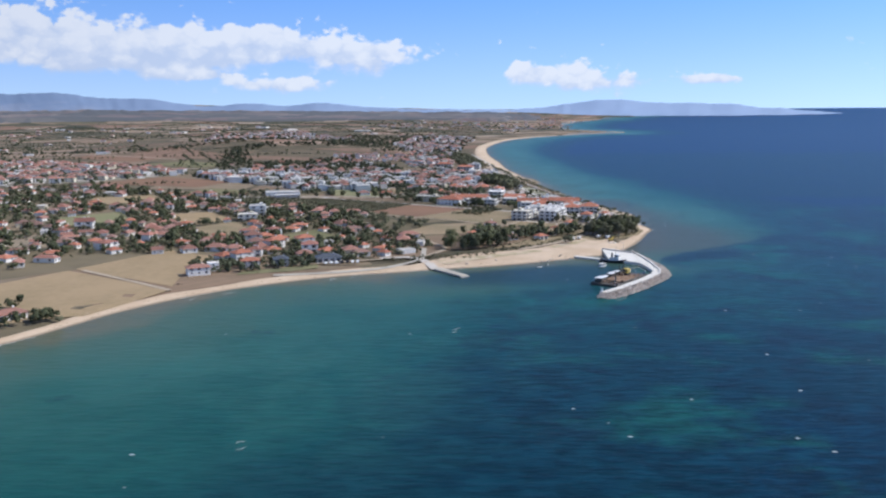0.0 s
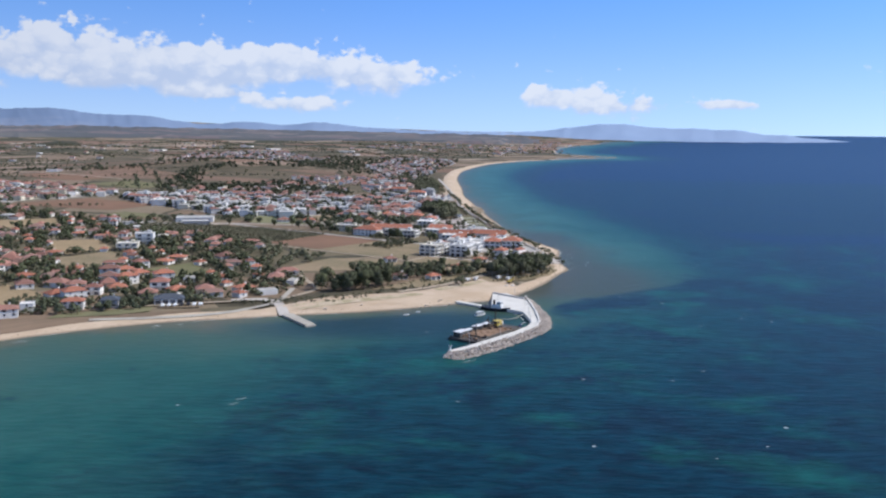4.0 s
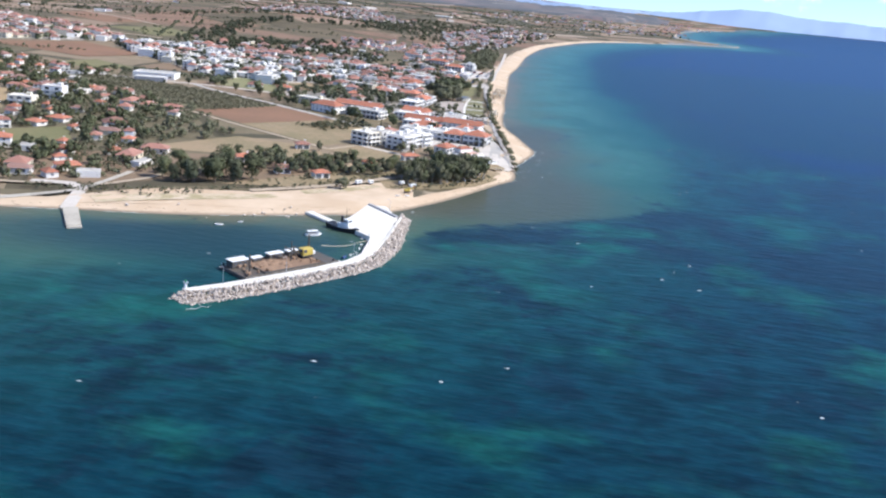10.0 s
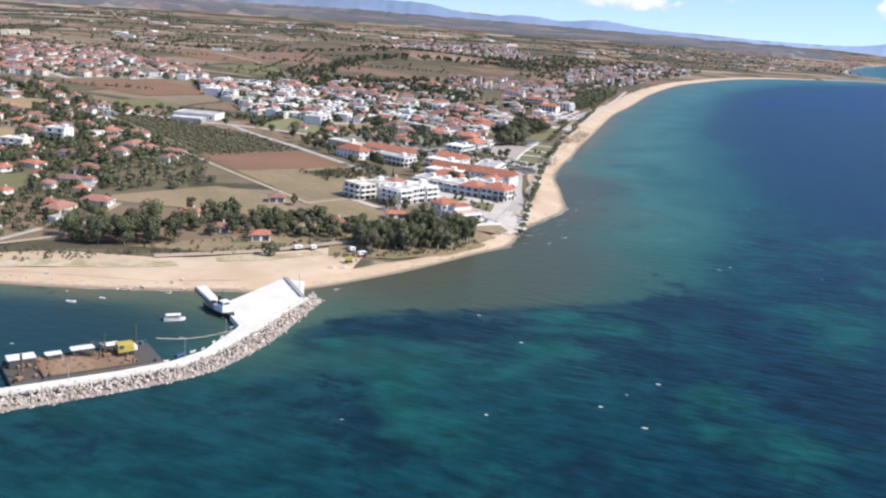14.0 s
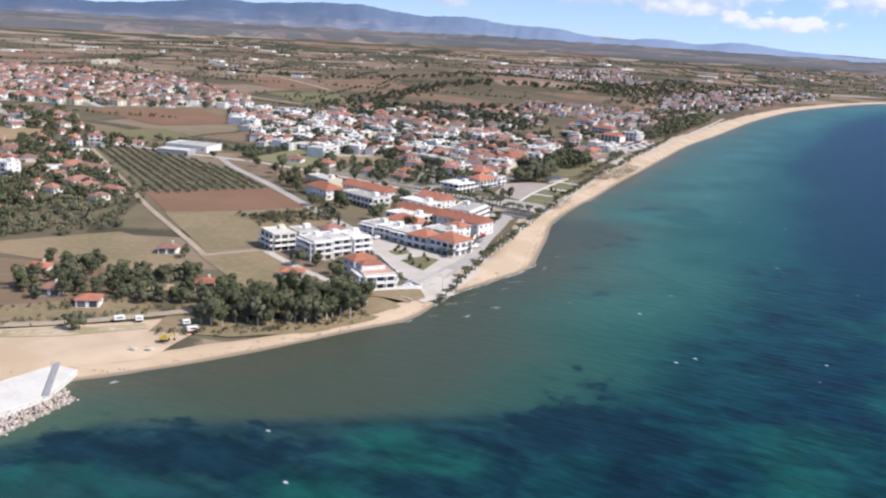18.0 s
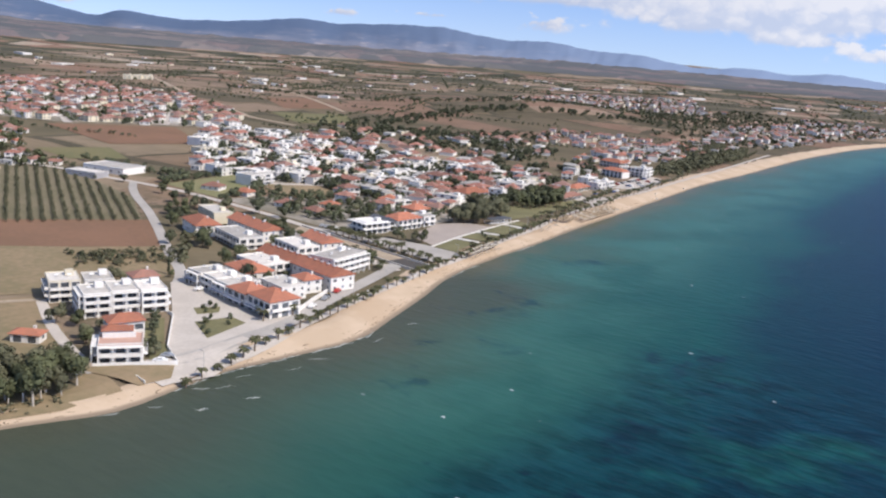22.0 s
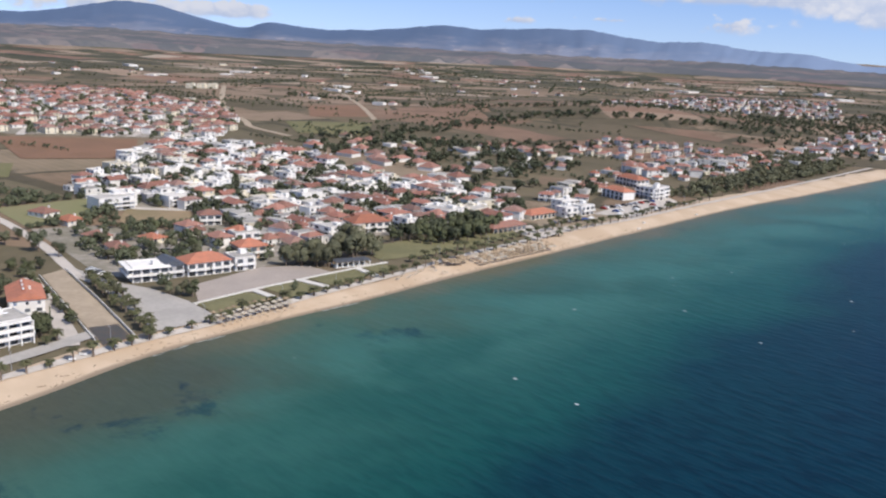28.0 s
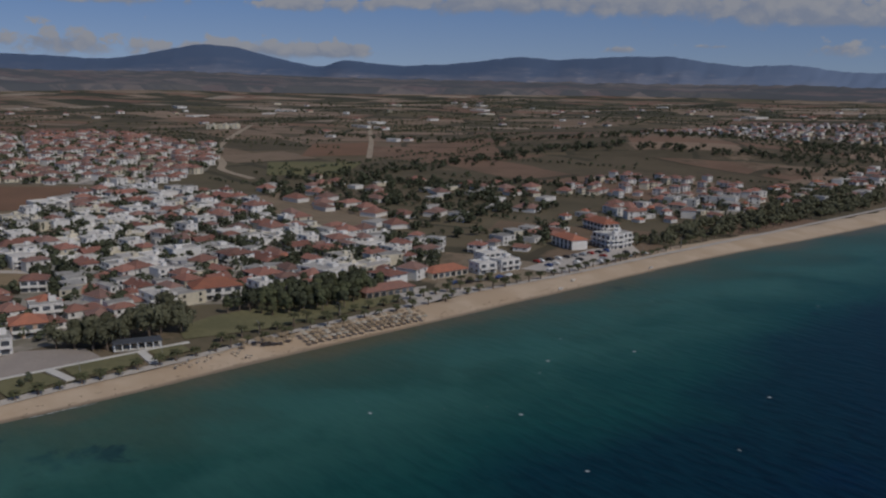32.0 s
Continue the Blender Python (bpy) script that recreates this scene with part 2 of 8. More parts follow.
M = {
    "white": material("white_render", (0.77, 0.755, 0.725), 0.8, (0.60, 0.58, 0.545), 0.25, 1.6, 0.55, 0.08, island=0.06),
    "cream": material("cream_render", (0.72, 0.66, 0.52), 0.8, None, 0.25, 1.6, 0.5, 0.1),
    "grey_wall": material("grey_render", (0.36, 0.36, 0.38), 0.8, None, 0.25, 1.6, 0.5, 0.1),
    "pink_wall": material("ochre_render", (0.62, 0.45, 0.33), 0.8, None, 0.25, 1.6, 0.5, 0.1),
    "tile": material("clay_roof_tiles", (0.43, 0.17, 0.105), 0.85, (0.31, 0.14, 0.095), 0.5, 2.2, 0.8, 0.22, 0.3),
    "tile_old": material("weathered_roof_tiles", (0.31, 0.155, 0.118), 0.85, (0.22, 0.13, 0.105), 0.5, 2.2, 0.8, 0.22, 0.3),
    "tile_town": material("faded_town_roof_tiles", (0.33, 0.15, 0.112), 0.85, (0.235, 0.125, 0.10), 0.5, 2.2, 0.8, 0.3, 0.3),
    "roof_flat": material("pale_roof_screed", (0.63, 0.60, 0.555), 0.8, (0.41, 0.39, 0.36), 0.3, 1.5, 0.8, 0.36, island=0.2),
    "terrace": material("pink_terrace_tiles", (0.56, 0.36, 0.29), 0.85, (0.47, 0.31, 0.25), 0.5, 2.2, 0.7),
    "slate": material("dark_sheet_roof", (0.09, 0.10, 0.12), 0.5, None, 0.4, 2.0, 0.5, 0.1),
    "glass": material("window_glass", (0.10, 0.11, 0.125), 0.12, (0.05, 0.06, 0.075), 0.4, 2.0, 0.6, 0.6, spec=0.6),
    "shutter": material("painted_shutter", (0.20, 0.24, 0.33), 0.6, None, 0.5, 2.0, 0.4, 0.2),
    "awning": material("blue_awning_cloth", (0.16, 0.19, 0.27), 0.8, None, 0.5, 2.0, 0.4, 0.2),
    "concrete": material("pale_concrete", (0.72, 0.695, 0.645), 0.85, (0.58, 0.555, 0.51), 0.12, 0.9, 0.7, 0.0, 0.1, "World"),
    "asphalt": material("worn_asphalt", (0.45, 0.425, 0.395), 0.9, (0.35, 0.33, 0.305), 0.06, 0.7, 0.8, 0.0, 0.1, "World"),
    "paving": material("pale_paving", (0.56, 0.515, 0.465), 0.9, (0.45, 0.41, 0.365), 0.1, 0.8, 0.7, 0.0, 0.1, "World"),
    "pink_paving": material("brick_paving", (0.41, 0.355, 0.315), 0.9, (0.34, 0.30, 0.27), 0.1, 0.8, 0.7, 0.0, 0.1, "World"),
    "yards": material("dusty_yards", (0.37, 0.335, 0.295), 0.95, (0.20, 0.185, 0.14), 0.035, 0.3, 0.9, 0.0, 0.1, "World"),
    "dirt": material("dirt_track", (0.44, 0.36, 0.27), 0.95, (0.33, 0.27, 0.20), 0.08, 0.6, 0.8, 0.0, 0.1, "World"),
    "lawn": material("dry_lawn", (0.155, 0.15, 0.078), 0.95, (0.215, 0.20, 0.105), 0.07, 0.7, 0.9, 0.0, 0.2, "World"),
    "dry_grass": material("dry_grass", (0.30, 0.225, 0.14), 0.95, (0.20, 0.17, 0.095), 0.03, 0.35, 0.9, 0.0, 0.2, "World"),
    "stubble": material("stubble_field", (0.36, 0.265, 0.155), 0.95, (0.27, 0.205, 0.115), 0.02, 0.3, 0.8, 0.0, 0.2, "World"),
    "ploughed": material("ploughed_red_earth", (0.235, 0.135, 0.085), 0.95, (0.19, 0.115, 0.072), 0.03, 0.4, 0.8, 0.0, 0.2, "World"),
    "meadow": material("mown_meadow", (0.20, 0.205, 0.10), 0.95, (0.235, 0.215, 0.12), 0.03, 0.4, 0.8, 0.0, 0.2, "World"),
    "green_field": material("green_crop", (0.15, 0.15, 0.07), 0.95, (0.20, 0.175, 0.09), 0.03, 0.4, 0.8, 0.0, 0.2, "World"),
    "orchard_ground": material("orchard_ground", (0.21, 0.18, 0.12), 0.95, (0.145, 0.135, 0.08), 0.025, 0.3, 0.9, 0.0, 0.2, "World"),
    "old_concrete": material("weathered_concrete", (0.46, 0.425, 0.365), 0.9, (0.33, 0.30, 0.255), 0.15, 0.9, 0.8, 0.0, 0.1, "World"),
    "sparse_grass": material("sparse_beach_grass", (0.34, 0.29, 0.165), 0.95, (0.55, 0.45, 0.33), 0.12, 0.6, 1.0, 0.0, 0.2, "World"),
    "wrack": material("washed_up_weed", (0.13, 0.095, 0.065), 0.95, (0.20, 0.15, 0.10), 0.5, 2.0, 0.8, 0.0, 0.0, "World"),
    "rock": material("breakwater_rock", (0.50, 0.435, 0.38), 0.9, (0.36, 0.31, 0.27), 0.5, 2.0, 0.8, 0.2, 0.5, island=0.2),
    "trunk": material("bark", (0.20, 0.155, 0.12), 0.9, None, 0.8, 4.0, 0.6, 0.15),
    "pale_bark": material("pale_peeling_bark", (0.50, 0.46, 0.40), 0.9, (0.30, 0.26, 0.22), 0.8, 4.0, 0.7, 0.15),
    "leaf": material("olive_green_leaves", (0.11, 0.12, 0.062), 0.9, (0.06, 0.072, 0.038), 0.4, 1.5, 0.7, 0.3, island=0.22),
    "leaf_grey": material("grey_green_leaves", (0.135, 0.135, 0.083), 0.9, (0.085, 0.09, 0.054), 0.4, 1.5, 0.7, 0.25, island=0.22),
    "leaf_dark": material("pine_needles", (0.09, 0.10, 0.060), 0.9, (0.055, 0.064, 0.038), 0.4, 1.5, 0.7, 0.25, island=0.22),
    "frond": material("palm_fronds", (0.07, 0.078, 0.036), 0.7, (0.115, 0.098, 0.052), 0.6, 2.0, 0.6, 0.2, island=0.3),
    "thatch": material("reed_thatch", (0.30, 0.23, 0.15), 0.95, None, 0.8, 4.0, 0.6, 0.2),
    "wood": material("weathered_wood", (0.24, 0.17, 0.11), 0.85, None, 0.6, 3.0, 0.6, 0.15),
    "steel_dark": material("rusty_dark_steel", (0.085, 0.085, 0.08), 0.6, (0.13, 0.095, 0.07), 0.25, 1.2, 0.7, 0.1),
    "rust": material("rusty_deck", (0.30, 0.20, 0.13), 0.85, (0.20, 0.13, 0.09), 0.2, 0.9, 0.8),
    "black": material("black_hull_paint", (0.028, 0.028, 0.032), 0.45, None, 0.3, 1.5, 0.5),
    "yellow": material("yellow_machine_paint", (0.52, 0.40, 0.09), 0.5, None, 0.5, 2.0, 0.5, 0.05),
    "white_paint": material("white_boat_paint", (0.80, 0.80, 0.79), 0.4, None, 0.6, 2.5, 0.3, 0.05),
    "metal": material("galvanised_steel", (0.50, 0.51, 0.52), 0.45, None, 0.6, 2.5, 0.3, 0.05, metal=0.6),
    "green_paint": material("green_beacon_paint", (0.06, 0.22, 0.12), 0.5, None, 0.6, 2.5, 0.3),
    "red_paint": material("red_paint", (0.40, 0.05, 0.04), 0.5, None, 0.6, 2.5, 0.3, 0.2),
    "blue_paint": material("blue_paint", (0.06, 0.11, 0.30), 0.5, None, 0.6, 2.5, 0.3, 0.2),
    "rubber": material("black_rubber", (0.02, 0.02, 0.02), 0.8, None, 1, 4, 0.3),
    "cloth": material("pale_canvas", (0.46, 0.41, 0.33), 0.9, None, 0.8, 3.0, 0.4, 0.15),
}


# ---- the plan: coast, heights ----
COAST = [(-620, -300), (-330, 140), (-232, 285), (-179, 360), (-150, 420), (-117, 462), (-71, 496), (-31, 512), (-3, 522), (30, 533), (60, 547), (84, 561), (108, 577), (131, 620), (146, 661), (154, 682), (152, 705),
         (151, 722), (155, 748), (157, 775), (150, 800), (140, 832), (128, 868), (121, 915), (117, 965), (110, 1020), (103, 1100), (95, 1185), (86, 1290), (84, 1400), (80, 1500), (76, 1640), (83, 1850), (105, 2000), (150, 2200), (240, 2390), (390, 2580),
         (520, 2690), (500, 2760), (400, 2920), (400, 3200), (470, 3532), (640, 3861), (844, 4258), (1300, 4900)]
SANDS = [(-300, 10), (0, 9), (360, 9), (500, 12), (518, 16), (530, 38), (577, 34), (590, 22), (605, 10), (690, 11), (715, 13), (740, 17), (790, 21), (860, 17), (940, 15), (1010, 17), (1090, 22), (1200, 26), (1500, 27), (1700, 24), (2000, 20), (2300, 14), (2600, 7), (5000, 6)]


def smooth_line(points, step):
    """Points along a smooth curve (Catmull-Rom) through the given ones."""
    p = [np.array(q, float) for q in points]
    p = [2 * p[0] - p[1], *p, 2 * p[-1] - p[-2]]
    out = []
    for i in range(1, len(p) - 2):
        n = max(1, int(np.linalg.norm(p[i + 1] - p[i]) / step))
        for k in range(n):
            u = k / n
            out.append(0.5 * (2 * p[i] + (p[i + 1] - p[i - 1]) * u + (2 * p[i - 1] - 5 * p[i] + 4 * p[i + 1] - p[i + 2]) * u * u + (3 * p[i] - p[i - 1] - 3 * p[i + 1] + p[i + 2]) * u ** 3))
    return np.array(out + [p[-2]])


SHORE = smooth_line(COAST, 14)


def coast_distance(x, y):
    """Signed distance to the shore line in metres; inland is positive."""
    x, y = np.asarray(x, float).ravel(), np.asarray(y, float).ravel()
    best, side = np.full(x.shape, 1e9), np.zeros(x.shape)
    for (ax, ay), (bx, by) in zip(SHORE[:-1], SHORE[1:]):
        dx, dy = bx - ax, by - ay
        u = np.clip(((x - ax) * dx + (y - ay) * dy) / (dx * dx + dy * dy), 0, 1)
        d = (x - ax - u * dx) ** 2 + (y - ay - u * dy) ** 2
        s = np.sign(dx * (y - ay) - dy * (x - ax))
        near = d < best
        best, side = np.where(near, d, best), np.where(near, s, side)
    return np.sqrt(best) * np.where(side == 0, 1, side)


def ease(v):
    v = np.clip(v, 0, 1)
    return v * v * (3 - 2 * v)


def rim(x, y):
    """The slow rise of the far ground and sea towards the horizon, a little higher inland than at sea."""
    x, y = np.asarray(x, float), np.asarray(y, float)
    r = np.hypot(x - 250, y - 500)
    turn = np.degrees(np.arctan2(250 - x, y - 500))
    return (30 + 15 * ease((turn + 2) / 24)) * np.clip((r - 2200) / 2200, 0, 1.2) ** 2


def heights(x, y):
    x, y = np.asarray(x, float).ravel(), np.asarray(y, float).ravel()
    d = coast_distance(x, y)
    land = 0.13 * np.clip(d, 0, 14) + 0.2 + 8 * ease((d - 60) / 560)
    wave = np.sin(x / 210 + 1.3) * np.sin(y / 260 + 0.4) + 0.6 * np.sin(x / 97 + y / 141) + 0.5 * np.sin((x - y) / 330)
    turn = np.degrees(np.arctan2(250 - x, y - 500))
    land += 20 * ease((np.hypot(x - 250, y - 500) - 3000) / 1200) * ease((turn - 46) / 12)
    land += wave * 5.0 * ease((d - 420) / 900) + 16 * np.exp(-((x + 330) / 180) ** 2 - ((y - 1760) / 160) ** 2)
    return np.where(d > 0, land, np.maximum(-7, d * 0.09) - 0.15) + rim(x, y)


def ground(x, y):
    return float(heights([x], [y])[0])


def axis(lo, near_lo, near_hi, hi, step, growth=1.22):
    mid = list(np.arange(near_lo, near_hi + step, step))
    s, v = step, mid[-1]
    while v < hi:
        s *= growth
        v += s
        mid.append(min(v, hi))
    s, v = step, mid[0]
    while v > lo:
        s *= growth
        v -= s
        mid.insert(0, max(v, lo))
    return np.array(mid)


def shape(name, verts, faces, mats, parent=None, flat=True, index=None):
    """A mesh object from points and faces."""
    me = bpy.data.meshes.new(name)
    me.from_pydata([tuple(map(float, v)) for v in verts], [], [tuple(f) for f in faces])
    for m in mats if isinstance(mats, (list, tuple)) else [mats]:
        me.materials.append(M[m] if isinstance(m, str) else m)
    if index is not None:
        me.polygons.foreach_set("material_index", np.array(index, dtype=np.int32))
    if not flat:
        me.polygons.foreach_set("use_smooth", [True] * len(me.polygons))
    me.update()
    ob = new(name, me)
    if parent is not None:
        ob.parent = parent
    return ob


def sheet(name, xs, ys, z, mats, keep=None):
    X, Y = np.meshgrid(xs, ys)
    n, m = len(xs), len(ys)
    v = np.stack([X.ravel(), Y.ravel(), z], 1)
    q = np.arange(n * m).reshape(m, n)
    f = np.stack([q[:-1, :-1].ravel(), q[:-1, 1:].ravel(), q[1:, 1:].ravel(), q[1:, :-1].ravel()], 1)
    if keep is not None:
        f = f[keep[f].any(1)]
    me = bpy.data.meshes.new(name)
    me.vertices.add(len(v))
    me.vertices.foreach_set("co", v.ravel().astype(np.float32))
    me.loops.add(f.size)
    me.loops.foreach_set("vertex_index", f.ravel().astype(np.int32))
    me.polygons.add(len(f))
    me.polygons.foreach_set("loop_start", np.arange(0, f.size, 4, dtype=np.int32))
    me.materials.append(mats)
    me.update(calc_edges=True)
    me.polygons.foreach_set("use_smooth", [True] * len(f))
    return new(name, me)


# ---- ground: dry farmland in plots ----
def farmland(name="farmland", far=0.0):
    """Plots of uneven length in rows, the rows turned a little from one tract of land to the next; far: share of haze
    painted in.
    """
    m = bpy.data.materials.new(name)
    m.use_nodes = True
    t = m.node_tree
    p = t.nodes["Principled BSDF"]
    at = node(t, "ShaderNodeNewGeometry").outputs["Position"]
    flat_at = vectors(t, "MULTIPLY", at, (1.0, 1.0, 0.0))
    wob = node(t, "ShaderNodeTexNoise", {"Vector": flat_at, "Scale": 0.004, "Detail": 3.0})
    at2 = vectors(t, "ADD", flat_at, vectors(t, "MULTIPLY", wob.outputs["Color"], (70.0, 70.0, 0.0)))
    tract = node(t, "ShaderNodeTexVoronoi", {"Vector": at2, "Scale": 0.0017, "Randomness": 0.9})
    lot = node(t, "ShaderNodeSeparateColor", [tract.outputs["Color"]])
    turned = node(t, "ShaderNodeVectorRotate", {"Vector": at2, "Angle": remap(t, lot.outputs[0], 0, 1, -1.0, 0.1, False)})
    turned.rotation_type = "Z_AXIS"
    uv = node(t, "ShaderNodeSeparateXYZ", [turned.outputs[0]])
    v = maths(t, "DIVIDE", uv.outputs[1], remap(t, lot.outputs[1], 0, 1, 55.0, 100.0, False))
    v = maths(t, "ADD", v, maths(t, "MULTIPLY", node(t, "ShaderNodeTexNoise", {"Vector": node(t, "ShaderNodeCombineXYZ", [v]).outputs[0], "Scale": 0.7, "Detail": 1.0}).outputs["Fac"], 1.4))
    row = maths(t, "FLOOR", v)
    chance = node(t, "ShaderNodeTexWhiteNoise", {"Vector": node(t, "ShaderNodeCombineXYZ", [row, lot.outputs[2]]).outputs[0]})
    sep_row = node(t, "ShaderNodeSeparateColor", [chance.outputs["Color"]])
    u = maths(t, "DIVIDE", maths(t, "ADD", uv.outputs[0], maths(t, "MULTIPLY", sep_row.outputs[0], 900.0)), remap(t, sep_row.outputs[1], 0, 1, 90.0, 270.0, False))
    col = maths(t, "FLOOR", u)
    each = node(t, "ShaderNodeTexWhiteNoise", {"Vector": node(t, "ShaderNodeCombineXYZ", [row, col, lot.outputs[2]]).outputs[0]})
    pick = each.outputs["Value"]
    plots = ramp(t, pick, [(0.0, (0.31, 0.24, 0.18)), (0.10, (0.085, 0.085, 0.058)), (0.26, (0.36, 0.275, 0.21)), (0.34, (0.235, 0.145, 0.11)), (0.42, (0.060, 0.068, 0.046)), (0.60, (0.26, 0.20, 0.145)), (0.69, (0.14, 0.125, 0.082)), (0.78, (0.28, 0.175, 0.13)), (0.84, (0.048, 0.058, 0.040)), (0.96, (0.42, 0.35, 0.28))], True)
    # rows of trees or furrows along the plots
    rows = node(t, "ShaderNodeTexWave", {"Vector": turned.outputs[0], "Scale": 0.045, "Distortion": 0.6, "Detail": 1.0})
    rows.bands_direction = "Y"
    plots = blend(t, remap(t, rows.outputs["Fac"], 0.3, 0.9, 0.0, 0.35), plots, vectors(t, "MULTIPLY", plots, (1.5, 1.45, 1.4)))
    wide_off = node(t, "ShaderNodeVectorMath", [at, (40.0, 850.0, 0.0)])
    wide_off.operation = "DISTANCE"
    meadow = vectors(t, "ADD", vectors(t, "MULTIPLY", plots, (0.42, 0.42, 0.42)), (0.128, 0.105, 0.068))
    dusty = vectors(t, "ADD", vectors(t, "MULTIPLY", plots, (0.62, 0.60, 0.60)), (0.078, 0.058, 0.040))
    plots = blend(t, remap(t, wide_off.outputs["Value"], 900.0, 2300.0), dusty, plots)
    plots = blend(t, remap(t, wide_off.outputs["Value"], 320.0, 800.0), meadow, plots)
    big = node(t, "ShaderNodeTexNoise", {"Vector": at, "Scale": 0.008, "Detail": 5.0}).outputs["Fac"]
    small = node(t, "ShaderNodeTexNoise", {"Vector": at, "Scale": 0.11, "Detail": 5.0, "Roughness": 0.7}).outputs["Fac"]
    scrub = blend(t, remap(t, small, 0.44, 0.60), (0.27, 0.20, 0.145), (0.085, 0.082, 0.055))
    mixed = blend(t, remap(t, big, 0.58, 0.70), plots, scrub)
    # overgrown banks between the plots
    fu, fv = maths(t, "FRACT", u), maths(t, "FRACT", v)
    bank = maths(t, "MINIMUM", maths(t, "MULTIPLY", fu, 2.2), fv)
    ragged = maths(t, "ADD", bank, maths(t, "MULTIPLY", maths(t, "SUBTRACT", small, 0.5), 0.16))
    hedge = maths(t, "MULTIPLY", remap(t, ragged, 0.16, 0.10), remap(t, node(t, "ShaderNodeSeparateColor", [each.outputs["Color"]]).outputs[2], 0.45, 0.55))
    mixed = blend(t, maths(t, "MULTIPLY", hedge, 0.85), mixed, (0.062, 0.064, 0.044))
    grain = node(t, "ShaderNodeTexNoise", {"Vector": at, "Scale": 0.5, "Detail": 3.0}).outputs["Fac"]
    mixed = blend(t, maths(t, "MULTIPLY", grain, 0.3), mixed, (0.185, 0.14, 0.10))
    worn = node(t, "ShaderNodeTexNoise", {"Vector": at, "Scale": 0.03, "Detail": 6.0, "Roughness": 0.65}).outputs["Fac"]
    mixed = blend(t, remap(t, worn, 0.40, 0.66, 0.0, 0.5), mixed, vectors(t, "MULTIPLY", mixed, (0.62, 0.66, 0.66)))
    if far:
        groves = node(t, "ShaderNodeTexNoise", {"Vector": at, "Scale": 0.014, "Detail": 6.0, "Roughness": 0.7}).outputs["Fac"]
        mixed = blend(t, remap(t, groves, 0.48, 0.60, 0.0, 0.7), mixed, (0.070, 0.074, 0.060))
        # bluish haze of distance painted over the plot colours
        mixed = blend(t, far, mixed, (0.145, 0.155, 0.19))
    t.links.new(mixed, p.inputs["Base Color"])
    p.inputs["Roughness"].default_value, p.inputs["Specular IOR Level"].default_value = 0.95, 0.1
    return m


gx, gy = axis(-4700, -560, 190, 2200, 12.0), axis(-900, 330, 1500, 5000, 12.0)
GX, GY = np.meshgrid(gx, gy)
gz = heights(GX, GY)
gd = coast_distance(GX, GY)
sand_wide = np.interp(GY.ravel(), [q[0] for q in SANDS], [q[1] for q in SANDS])
gz = gz - 1.0 * (1 - ease((gd - sand_wide + 9) / 15)) * (gd > -60)
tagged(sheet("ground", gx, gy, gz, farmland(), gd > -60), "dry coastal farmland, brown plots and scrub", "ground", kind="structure")


